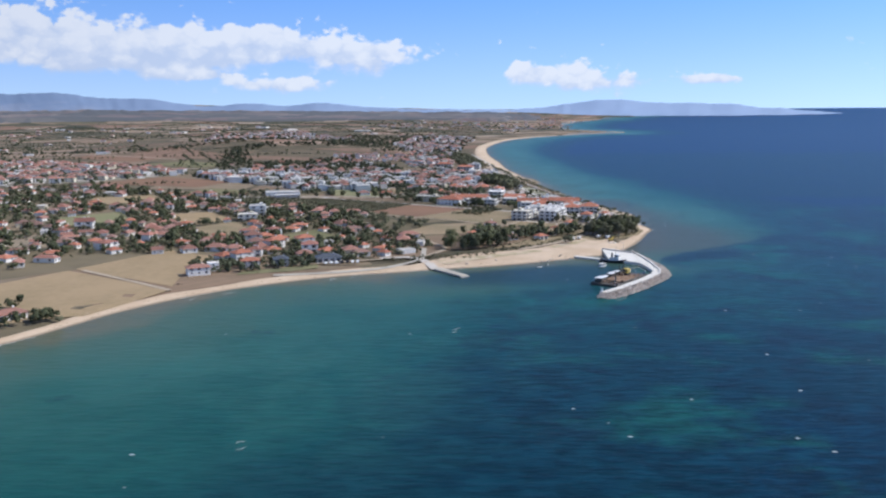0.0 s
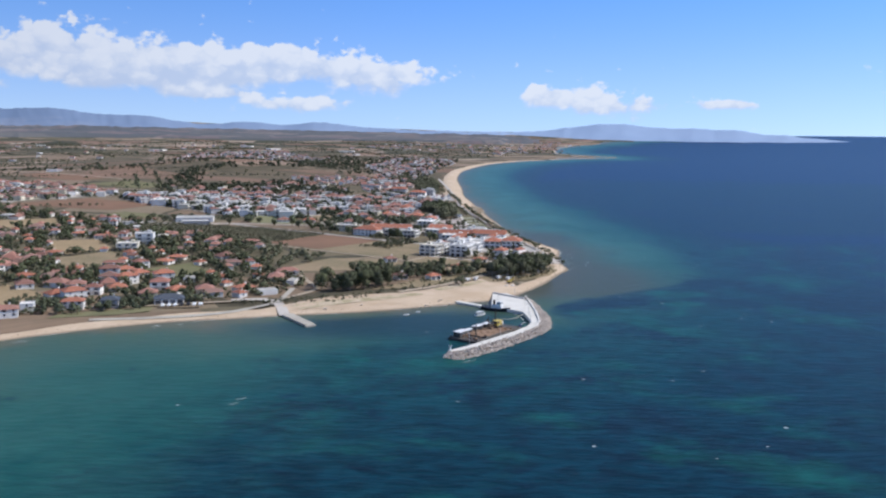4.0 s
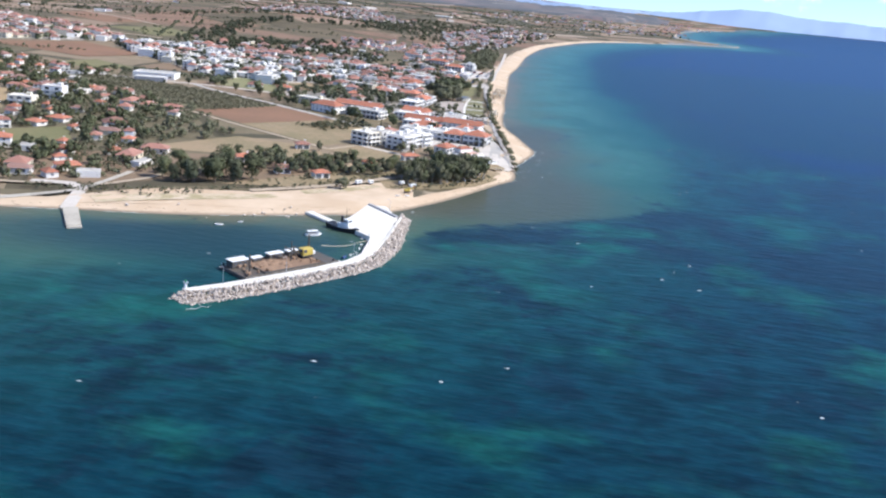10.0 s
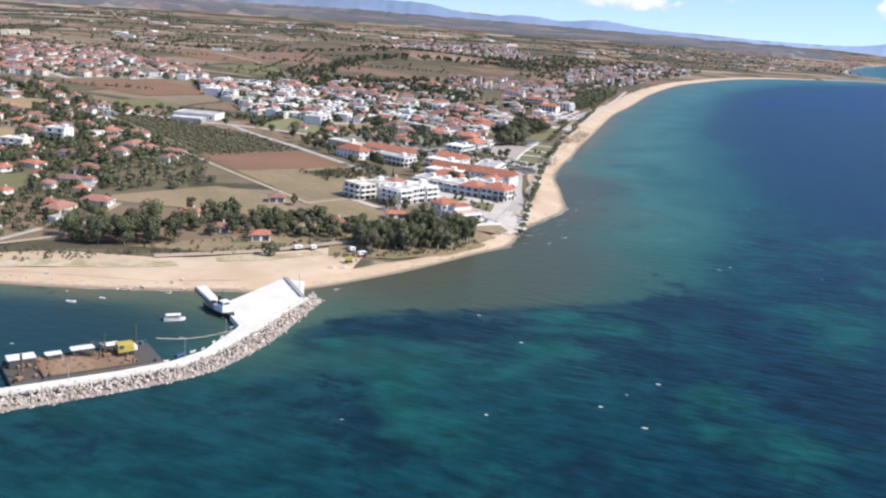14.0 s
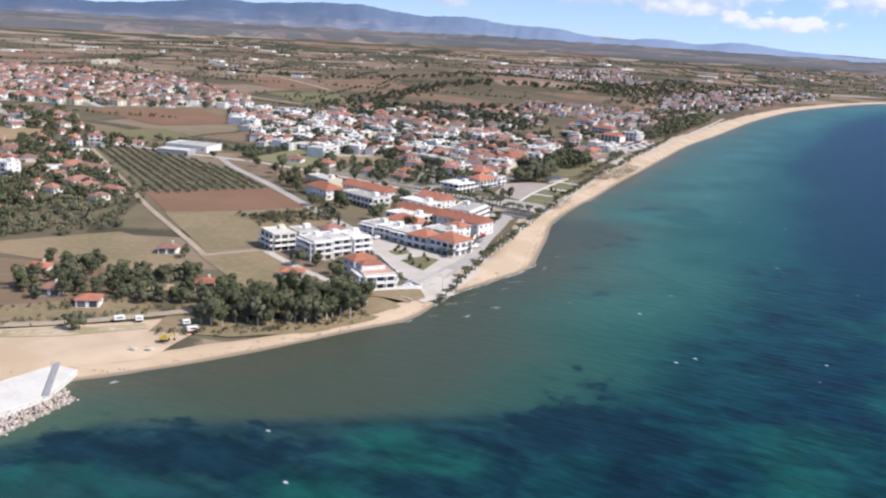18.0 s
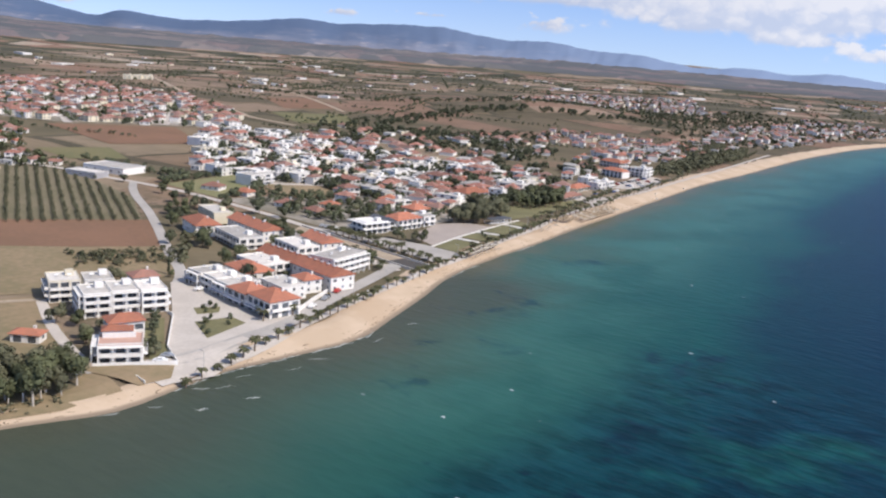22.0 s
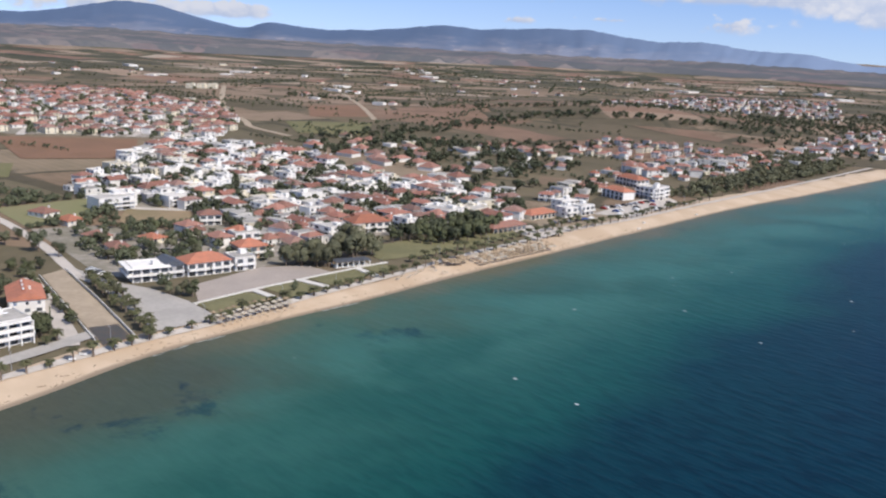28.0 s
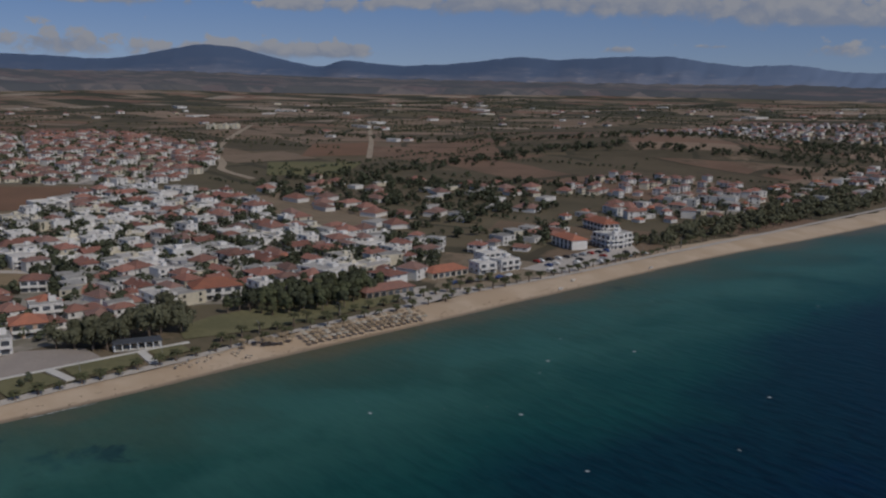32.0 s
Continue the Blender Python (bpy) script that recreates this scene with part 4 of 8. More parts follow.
drape("lawn", [(86, 956), (84, 981), (96, 979), (99, 957)], "lawn", 0.24, "patchy lawn of the seafront park", "lawn")
drape("lawn", [(83, 985), (81, 997), (92, 997), (94, 985)], "lawn", 0.24, "patchy lawn of the seafront park", "lawn")
drape("lawn", [(62, 1004), (54, 1020), (50, 1065), (58, 1104), (76, 1094), (80, 1060), (82, 1030), (78, 1000)], "lawn", 0.24, "shaded lawn under park trees", "lawn")
drape("pavement", [(68, 766), (100, 742), (136, 712), (150, 704), (153, 716), (150, 722), (140, 755), (131, 771), (123, 764), (101, 768), (76, 772)], "paving", 0.26, "wide pale paved forecourt before the hotels", "pavement")
drape("lawn", [(-116, 496), (-104, 501), (-87, 507), (-73, 517), (-75, 528), (-96, 517), (-114, 507)], "lawn", 0.22, "green lawns before the seafront villas", "lawn")
drape("lawn", [(98, 730), (103, 736.5), (123, 721), (118, 718)], "lawn", 0.3, "walled garden lawn of the flats", "lawn")
drape("lawn", [(119, 717.5), (124.5, 720.5), (138.5, 712.2), (133, 708)], "lawn", 0.3, "walled garden lawn beside the villa", "lawn")
drape("lawn", [(113, 741), (117, 754), (125, 753), (129, 733)], "lawn", 0.34, "dry grass traffic island", "lawn")
drape("lawn", [(100, 751), (105, 759), (110, 754), (107, 747)], "lawn", 0.34, "small dry grass traffic island", "lawn")
drape("pavement", [(22, 887), (53, 893), (67, 899), (88, 902), (112, 901), (113, 877), (68, 883)], "asphalt", 0.26, "empty asphalt parking area", "car park")
drape("pavement", [(70, 914), (60, 950), (68, 968), (84, 970), (90, 930), (92, 904)], "pink_paving", 0.22, "brick-paved square beside the lawns", "pavement")
drape("pavement", [(56, 1180), (40, 1246), (41, 1278), (62, 1262), (76, 1190)], "paving", 0.22, "paved seafront square with parked cars", "pavement")
drape("pavement", [(88, 1090), (79, 1096), (58, 1102), (60, 1120), (68, 1114), (74, 1143), (82, 1118)], "paving", 0.27, "pale paved yard before the beach taverns", "pavement")
VILLAGE = [(-899, 1147), (-859, 1240), (-573, 1305), (-384, 1205), (-313, 1132), (-345, 1080), (-390, 1000), (-520, 930), (-700, 1000)]
drape("pavement", VILLAGE, "yards", 0.35, "dusty yards and lanes of the inland village", "pavement", 30)
TOWN = [(-150, 955), (-203, 1003), (-300, 1085), (-256, 1162), (-86, 1150), (-20, 1190), (38, 1140), (48, 1118), (49, 1065), (30, 1012), (20, 992), (-4, 998), (-51, 1000), (-90, 940)]
drape("pavement", TOWN, "yards", 0.05, "dusty paved yards and streets of the town", "pavement", 20)
ribbon("road", [(128, 690), (138, 715), (136, 745), (134, 764), (124, 795), (112, 838), (104, 862)], 6.5, "asphalt", 0.30, "seafront asphalt road", "road")
ribbon("path", [(148, 700), (147, 735), (139, 768), (132, 800), (124, 840), (118, 868), (114, 900), (107, 940), (100, 990), (92, 1030), (86, 1075), (80, 1130), (78, 1190), (72, 1260), (62, 1400), (45, 1600)], 3.4, "paving", 0.30, "pale sandy seafront promenade", "path")
ribbon("road", [(47, 695), (20, 711), (-43, 747), (-100, 783), (-200, 845)], 2.8, "dirt", 0.24, "pale dirt lane between fields", "road")
ribbon("road", [(72, 766), (58, 779), (25, 798), (-9, 819), (-50, 843), (-83, 860), (-106, 874), (-122, 886)], 4.8, "asphalt", 0.24, "asphalt street behind the hotels", "road")
ribbon("road", [(-240, 850), (-184, 874), (-156, 878), (-116, 888), (-80, 893), (-19, 891), (27, 885), (46, 886)], 4.6, "paving", 0.22, "asphalt street to the seafront", "road")
ribbon("road", [(27, 868), (60, 862), (100, 854), (112, 850)], 6.0, "paving", 0.28, "paved lane along the channel", "road")
ribbon("road", [(20, 980), (-10, 990), (-53, 990), (-80, 960)], 6.0, "paving", 0.22, "pale street between houses", "road")
ribbon("road", [(-40, 548), (-24, 552), (-15, 546), (-10, 532), (-6, 520)], 5.5, "paving", 0.25, "pale paved ramp down to the jetty", "road")
ribbon("road", [(-95, 496), (-62, 508), (-40, 517), (-26, 528), (-15, 545), (-14, 560), (-14, 586)], 3.2, "old_concrete", 0.22, "pale concrete lane behind the narrow beach", "road")
ribbon("road", [(-150, 535), (-100, 525), (-60, 538), (-30, 548)], 3.0, "dirt", 0.25, "lane behind the seafront villas", "road")
ribbon("road", [(-12, 556), (0, 585), (-10, 610), (-20, 640)], 3.0, "dirt", 0.3, "lane through the gardens", "road")
ribbon("road", [(130, 691), (92, 703), (59, 718)], 3.6, "paving", 0.24, "pale lane beside the flats", "road")
ribbon("road", [(59, 718), (47, 695)], 3.0, "dirt", 0.25, "dirt lane corner between fields", "road")
ribbon("road", [(-206, 512), (-175, 486), (-140, 456)], 3.0, "dirt", 0.26, "dirt track to the beach", "road")
ribbon("road", [(47, 578), (75, 606), (97, 640), (118, 676), (126, 694)], 4.5, "dirt", 0.56, "dirt track behind the sand", "road")
ribbon("road", [(-944, 1514), (-700, 1370), (-540, 1281), (-430, 1240), (-381, 1218), (-314, 1215)], 7.0, "dirt", 0.5, "pale track across the plain", "road")
ribbon("road", [(-900, 1180), (-700, 1080), (-480, 960), (-330, 880)], 7.0, "asphalt", 0.5, "village street", "road")
ribbon("road", [(-978, 1753), (-760, 1616), (-589, 1508), (-500, 1450), (-405, 1387)], 6.0, "dirt", 0.5, "pale farm track", "road")
for pts in ([(-379, 1005), (-560, 1090), (-880, 1160)], [(-345, 1080), (-500, 1215)], [(-420, 1170), (-318, 1120)]):
    ribbon("road", pts, 7.0, "paving", 0.6, "pale village street", "road")

# ---- surf: streaks of foam off the beach ----
M["foam"] = material("sea_foam", (0.52, 0.55, 0.53), 0.7, (0.30, 0.34, 0.32), 0.3, 1.5, 0.9, place="World")
random.seed(5)
verts, faces = [], []
streaks = [(158, 706, 5), (161, 714, 7), (157, 724, 6), (163, 735, 6), (160, 752, 8), (158, 765, 9), (171, 719, 5), (170, 700, 4), (163, 781, 7), (158, 690, 4), (-125, 445, 6), (-112, 458, 8), (-60, 493, 6), (-52, 498, 4), (120, 585, 3), (86, 440, 5), (160, 801, 5), (-60, 245, 4), (4, 382, 5)]
for x, y, long in streaks:
    for j in range(1 if y > 680 else 2):
        a = random.gauss(1.2 if y > 560 else 0.7, 0.25) if y > 500 else 0.75
        cx, cy, w = x + random.gauss(0, 1.2), y + random.gauss(0, 2.5), random.uniform(0.12, 0.42)
        n, k = 9, len(verts)
        for i in range(n):
            u = i / (n - 1) - 0.5
            off, half = random.gauss(0, 0.35), w * math.sin(math.pi * (i + 0.4) / n) * random.uniform(0.5, 1.2)
            for s in (-1, 1):
                verts.append((cx + math.cos(a) * long * u - math.sin(a) * (off + s * half), cy + math.sin(a) * long * u + math.cos(a) * (off + s * half), 0.05))
        faces += [(k + 2 * i, k + 2 * i + 2, k + 2 * i + 3, k + 2 * i + 1) for i in range(n - 1)]
tagged(shape("surf", verts, faces, "foam"), "white streaks of breaking foam off the beach", "surf", kind="stuff")
random.seed(0)


# ---- houses ----
def part(name, me, mat, parent, label=""):
    ob = new(name, me)
    if isinstance(me, bpy.types.Mesh) and not me.materials:
        for m in mat if isinstance(mat, (list, tuple)) else [mat]:
            me.materials.append(M[m])
    ob.parent = parent
    if label:
        ob["label"] = label
    return ob


def thing(name, x, y, rot=0.0, label="", category="", group="", z=None, kind=""):
    ob = new(name)
    ob.matrix_world = pose(x, y, ground(x, y) if z is None else z, 0, 0, rot)
    ob.empty_display_size = 0.5
    return tagged(ob, label, category, group, kind)


def boxes(name, items):
    """One mesh of boxes, each (x0, y0, z0, x1, y1, z1)."""
    v, f = [], []
    for x0, y0, z0, x1, y1, z1 in items:
        k = len(v)
        v += [(x0, y0, z0), (x1, y0, z0), (x1, y1, z0), (x0, y1, z0), (x0, y0, z1), (x1, y0, z1), (x1, y1, z1), (x0, y1, z1)]
        f += [(k, k + 3, k + 2, k + 1), (k + 4, k + 5, k + 6, k + 7), (k, k + 1, k + 5, k + 4), (k + 1, k + 2, k + 6, k + 5), (k + 2, k + 3, k + 7, k + 6), (k + 3, k, k + 4, k + 7)]
    me = bpy.data.meshes.new(name)
    me.from_pydata(v, [], f)
    return me


def bevelled(name, items, width=0.06):
    bm = bmesh.new()
    bm.from_mesh(boxes(name, items))
    bmesh.ops.bevel(bm, geom=bm.edges[:], offset=width, segments=1, affect="EDGES")
    me = bpy.data.meshes.new(name)
    bm.to_mesh(me)
    bm.free()
    return me


def roof_mesh(w, d, rise, over=0.5, hip=True, thick=0.18):
    """Hipped or gabled roof with eaves, its underside at z = 0."""
    a, b = w / 2 + over, d / 2 + over
    if w >= d:
        r = (w - d) / 2 if hip else a
        top = [(-r, 0, rise), (r, 0, rise)]
    else:
        r = (d - w) / 2 if hip else b
        top = [(0, -r, rise), (0, r, rise)]
    v = [(-a, -b, 0), (a, -b, 0), (a, b, 0), (-a, b, 0)]
    v += [(x, y, z + thick) for x, y, z in v] + [(x, y, z + thick) for x, y, z in top]
    f = [(0, 3, 2, 1), (0, 1, 5, 4), (1, 2, 6, 5), (2, 3, 7, 6), (3, 0, 4, 7)]
    if w >= d:
        f += [(4, 5, 9, 8), (5, 6, 9), (6, 7, 8, 9), (7, 4, 8)]
    else:
        f += [(4, 5, 8), (5, 6, 9, 8), (6, 7, 9), (7, 4, 8, 9)]
    me = bpy.data.meshes.new("roof")
    me.from_pydata(v, [], f)
    return me


def window_mesh(w, h, frame_mat, glass_mat):
    """A frame proud of the wall (which lies at y = 0) with its pane set back, in one skin."""
    t, a = 0.09, w / 2
    v = [(-a, 0.05, 0), (a, 0.05, 0), (a, 0.05, h), (-a, 0.05, h), (-a, -0.08, 0), (a, -0.08, 0), (a, -0.08, h), (-a, -0.08, h)]
    v += [(-a + t, -0.08, t), (a - t, -0.08, t), (a - t, -0.08, h - t), (-a + t, -0.08, h - t), (-a + t, -0.01, t), (a - t, -0.01, t), (a - t, -0.01, h - t), (-a + t, -0.01, h - t)]
    f = [(0, 1, 5, 4), (1, 2, 6, 5), (2, 3, 7, 6), (3, 0, 4, 7), (4, 5, 9, 8), (5, 6, 10, 9), (6, 7, 11, 10), (7, 4, 8, 11), (8, 9, 13, 12), (9, 10, 14, 13), (10, 11, 15, 14), (11, 8, 12, 15), (12, 13, 14, 15)]
    me = bpy.data.meshes.new("window")
    me.from_pydata(v, [], f)
    me.materials.append(M[frame_mat])
    me.materials.append(M[glass_mat])
    me.polygons[12].material_index = 1
    return me


WINDOWS = {key: window_mesh(w, h, "white_paint", glass) for key, w, h, glass in (("window", 1.2, 1.3, "glass"), ("wide", 1.9, 1.4, "glass"), ("door", 1.7, 2.2, "glass"), ("shutter", 1.2, 1.4, "shutter"), ("shop", 2.8, 2.3, "glass"))}
FRAMES, PANES = {}, {}
for key, me in WINDOWS.items():
    v, f = [tuple(q.co) for q in me.vertices], [tuple(q.vertices) for q in me.polygons]
    FRAMES[key], PANES[key] = bpy.data.meshes.new("window"), bpy.data.meshes.new("pane")
    FRAMES[key].from_pydata(v, [], f[:12])
    PANES[key].from_pydata(v[12:], [], [(0, 1, 2, 3)])
    FRAMES[key].materials.append(me.materials[0])
    PANES[key].materials.append(me.materials[1])
PLAIN = {}


def plain(key, make):
    if key not in PLAIN:
        PLAIN[key] = make()
    return PLAIN[key]


BALCONY = {}


def balcony_mesh(length, deep=1.3):
    key = round(length, 1)
    if key not in BALCONY:
        a = length / 2
        BALCONY[key] = boxes("balcony", [(-a, -deep, -0.16, a, 0.02, 0), (-a, -deep, 0, a, -deep + 0.1, 0.95), (-a, -deep, 0, -a + 0.1, 0, 0.95), (a - 0.1, -deep, 0, a, 0, 0.95)])
        BALCONY[key].materials.append(M["white"])
    return BALCONY[key]


def heater_mesh():
    bm = bmesh.new()
    bmesh.ops.create_cone(bm, cap_ends=True, segments=10, radius1=0.28, radius2=0.28, depth=1.5, matrix=pose(0, 0.35, 1.15, 0, 90, 0))
    me = bpy.data.meshes.new("water_heater")
    bm.to_mesh(me)
    bm.free()
    return me


def house(x, y, w, d, rot, storeys=2, roof="hip", wall="white", roof_mat="tile", front="balcony", label="", name="house", category="house", group="", z=None, sides="fb", step=3.4, heaters=0, chimney=True, h=2.5, canopy="", rails="", panes=False):
    ob = thing(name, x, y, rot, label, category, group, z)
    tall = h * storeys + 0.25
    body = bevelled("wall", [(-w / 2, -d / 2, -0.8, w / 2, d / 2, tall)], 0.05)
    wall_ob = part("wall", body, wall, ob)
    if roof in ("hip", "gable"):
        rise = min(w, d) * 0.24
        r = part("roof", roof_mesh(w, d, rise, 0.55, roof == "hip"), roof_mat, ob, "clay-tiled roof" if roof_mat.startswith("tile") else "dark sheet roof")
        r.location.z = tall
        if roof == "gable":
            me = bpy.data.meshes.new("gable")
            g = [(-w / 2, -d / 2, tall), (w / 2, -d / 2, tall), (w / 2, d / 2, tall), (-w / 2, d / 2, tall)] + ([(-w / 2, 0, tall + rise), (w / 2, 0, tall + rise)] if w >= d else [(0, -d / 2, tall + rise), (0, d / 2, tall + rise)])
            me.from_pydata(g, [], [(3, 0, 4), (1, 2, 5), (0, 1, 5, 4), (2, 3, 4, 5)] if w >= d else [(0, 1, 4), (2, 3, 5), (1, 2, 5, 4), (3, 0, 4, 5)])
            part("gable", me, wall, ob)
        if chimney:
            c = part("chimney", plain("chimney", lambda: boxes("chimney", [(-0.35, -0.3, -0.8, 0.35, 0.3, 1.0), (-0.45, -0.4, 1.0, 0.45, 0.4, 1.15)])), "white", ob)
            c.location = (w * 0.2, d * 0.12, tall + rise * 0.8)
    else:
        slab = boxes("roof", [(-w / 2 - 0.1, -d / 2 - 0.1, tall, w / 2 + 0.1, d / 2 + 0.1, tall + 0.14)])
        part("roof", slab, "roof_flat" if roof_mat.startswith("tile") else roof_mat, ob, "flat screed roof")
        t = 0.18
        part("parapet", boxes("parapet", [(-w / 2, -d / 2, tall + 0.14, w / 2, -d / 2 + t, tall + 0.5), (-w / 2, d / 2 - t, tall + 0.14, w / 2, d / 2, tall + 0.5), (-w / 2, -d / 2 + t, tall + 0.14, -w / 2 + t, d / 2 - t, tall + 0.5), (w / 2 - t, -d / 2 + t, tall + 0.14, w / 2, d / 2 - t, tall + 0.5)]), wall, ob)
        if w > 7 and storeys > 1:
            hut = part("stair_head", bevelled("stair_head", [(-1.4, -1.3, 0, 1.4, 1.3, 1.9)], 0.05), wall, ob)
            hut.location = (w * 0.22, d * 0.18, tall + 0.14)
    for k in range(heaters):
        he = part("water_heater", plain("heater", heater_mesh), "white_paint", ob, "white solar water tank")
        he.location = ((k + 0.5) / heaters * w * 0.8 - w * 0.4, -d * 0.1, tall + (min(w, d) * 0.17 if roof in ("hip", "gable") else 0.1))
    # openings, side by side on each floor
    for side in sides:
        length, turn, off = {"f": (w, 0, d / 2), "b": (w, 180, d / 2), "r": (d, 90, w / 2), "l": (d, -90, w / 2)}[side]
        n = max(1, int(length / step))
        for s in range(storeys):
            for k in range(n):
                u = (k + 0.5) / n * length - length / 2
                kind = "shop" if (side == "f" or side in rails) and front in ("balcony", "shop") else random.choice(["window", "window", "wide", "shutter"])
                split = panes and side == "f" and kind != "shutter"
                o = part("window" if kind != "shutter" else "shuttered_window", FRAMES[kind] if split else WINDOWS[kind], None, ob)
                if split:
                    part("pane", PANES[kind], None, o)
                o.matrix_basis = pose(0, 0, 0, 0, 0, turn) @ pose(u, -off, h * s + (0.15 if kind in ("door", "shop") else 1.0))
            if s and (side == "f" or side in rails) and front == "balcony":
                runs = max(1, round(length / 9))
                for k in range(runs):
                    o = part("balcony", balcony_mesh(length / runs - 0.6), None, ob)
                    o.matrix_basis = pose(0, 0, 0, 0, 0, turn) @ pose((k + 0.5) / runs * length - length / 2, -off, h * s)
    if canopy:
        o = part("awning", plain(f"awning{w:.0f}", lambda: boxes("awning", [(-w / 2 + 0.4, -2.6, 0, w / 2 - 0.4, 0, 0.12)])), canopy, ob, "cloth awning over the ground floor")
        o.matrix_basis = pose(0, -d / 2, 2.7, 6)
    return ob


def loggia(ob, w, d, h, storeys, bays, deep=1.9, turn=0, along_side=False):
    """White floor slabs, parapets and pillars in front of a facade, with deep shade behind."""
    length, off = (d, w / 2) if along_side else (w, d / 2)
    items = []
    for s in range(1, storeys + 1):
        items.append((-length / 2, -off - deep, h * s - 0.16, length / 2, -off - 0.02, h * s))
        if s < storeys:
            items.append((-length / 2, -off - deep, h * s, length / 2, -off - deep + 0.12, h * s + 0.8))
    o = part("loggia", boxes("loggia", items), "white", ob, "white loggia slabs and parapets")
    o.matrix_basis = pose(0, 0, 0, 0, 0, turn)
    key = f"pillar{h * storeys:.1f}"
    for k in range(bays + 1):
        p = part("pillar", plain(key, lambda: boxes("pillar", [(-0.2, -0.2, -0.6, 0.2, 0.2, h * storeys - 0.16)])), "white", ob)
        p.matrix_basis = pose(0, 0, 0, 0, 0, turn) @ pose(-length / 2 + 0.2 + (length - 0.4) * k / bays, -off - deep + 0.22, 0)


def facing(ax, ay, bx, by, d):
    """Middle, width and turn of a house whose front runs from a to b, with its depth behind."""
    w, rot = math.hypot(bx - ax, by - ay), math.atan2(by - ay, bx - ax)
    return (ax + bx) / 2 - math.sin(rot) * d / 2, (ay + by) / 2 + math.cos(rot) * d / 2, w, d, math.degrees(rot)


# ---- seafront buildings, each with its own plan ----
TAKEN = []


def plot(ax, ay, bx, by, d, **more):
    x, y, w, d, rot = facing(ax, ay, bx, by, d)
    TAKEN.append((x, y, max(w, d) * 0.55))
    return house(x, y, w, d, rot, panes=True, **more)


G_FLATS, G_HOTEL, G_VILLA = "flats by the forecourt", "seafront hotels", "seafront villas"
villa = plot(126, 695.5, 133.5, 705.5, 11, storeys=2, h=2.75, roof="flat", roof_mat="terrace", wall="white", sides="frl", rails="r", label="white three-storey villa with arcaded balconies and red roof", name="villa", category="villa", group=G_FLATS)
loggia(villa, 12.5, 11, 2.75, 2, 3)
loggia(villa, 12.5, 11, 2.75, 2, 3, turn=-90, along_side=True)
upper = part("upper_floor", bevelled("upper_floor", [(-5.2, 0.8, 0, 3.2, 5.2, 2.2)], 0.05), "white", villa)
upper.location.z = 5.85
top = part("upper_roof", roof_mesh(8.4, 4.4, 1.1, 0.4), "tile", villa, "small red hipped roof")
top.location = (-1.0, 3.0, 8.05)
plot(112, 709, 116, 719, 8, storeys=2, h=2.9, sides="fl", rails="r", label="white three-storey block of flats with an orange roof", name="apartment_block", category="apartment block", group=G_FLATS)
for k, (n, back) in enumerate(((3, 0.0), (3, 1.6), (3, 0.6))):
    flats = plot(86 - 0.9 * back + 3.9 * k, 717 + 0.4 * back + 8.5 * k, 89.6 - 0.9 * back + 3.9 * k, 725.2 + 0.4 * back + 8.5 * k, 13, storeys=n, h=2.55, roof="flat", sides="fblr", heaters=2, rails="rl", label="white flat-roofed block of flats with stepped balconies", name="apartment_block", category="apartment block", group=G_FLATS)
    loggia(flats, 8.9, 13, 2.55, n, 2, 1.5)
    if k == 0:
        loggia(flats, 8.9, 13, 2.55, n, 3, 1.5, turn=-90, along_side=True)
plot(64, 718, 68.6, 727.5, 13, storeys=3, h=2.4, roof="flat", wall="cream", sides="fbl", heaters=2, rails="rl", label="cream flat-roofed block of flats with balconies", name="apartment_block", category="apartment block", group=G_FLATS)
plot(69.8, 728.2, 74, 737, 11, storeys=3, h=2.4, roof="flat", sides="fbr", heaters=2, rails="r", label="white flat-roofed block of flats beside a lane", name="apartment_block", category="apartment block", group=G_FLATS)
plot(70, 748, 73, 757, 8, storeys=2, roof_mat="tile_old", front="", label="small two-storey house with a weathered red roof", group=G_FLATS)
for k, (n, back, deep) in enumerate(((2, 0.0, 13), (2, 1.2, 12), (2, 0.3, 14))):
    wing = plot(71 + 9.6 * k, 772 - 1.7 * k + back, 80.4 + 9.6 * k, 770.3 - 1.7 * k + back, deep, storeys=n, roof="flat", sides="flr" if k == 0 else "fr", heaters=2, canopy="awning" if k != 1 else "", rails="r", label="white hotel wing with rows of balconies facing the forecourt", name="hotel_wing", category="hotel", group=G_HOTEL)
    loggia(wing, 9.5, deep, 2.5, 2, 3, 1.6)
plot(99.8, 766.6, 112, 764.5, 11, storeys=2, roof="hip", sides="f", canopy="awning", rails="r", label="white hotel with a red hipped roof and balconies", name="hotel", category="hotel", group=G_HOTEL)
plot(113, 764.6, 127, 762, 12.5, storeys=2, roof="hip", sides="fr", canopy="awning", h=2.9, rails="r", label="white corner hotel with a red hipped roof", name="hotel", category="hotel", group=G_HOTEL)
plot(99, 783, 114, 780, 11, storeys=2, roof="flat", sides="fr", heaters=2, front="", label="low white flat-roofed hotel wing", name="hotel_wing", category="hotel", group=G_HOTEL)
plot(103, 796, 112, 794, 8, storeys=2, roof="hip", sides="fr", front="", label="small white house with a red hipped roof", group=G_HOTEL)
plot(74, 788, 91, 784, 12, storeys=2, roof="hip", sides="f", front="", label="house with a broad red hipped roof among hotels", group=G_HOTEL)
plot(66, 801, 85, 797, 14, storeys=2, roof="flat", sides="fr", heaters=3, rails="r", label="white flat-roofed block behind the hotels", name="apartment_block", category="apartment block", group=G_HOTEL)
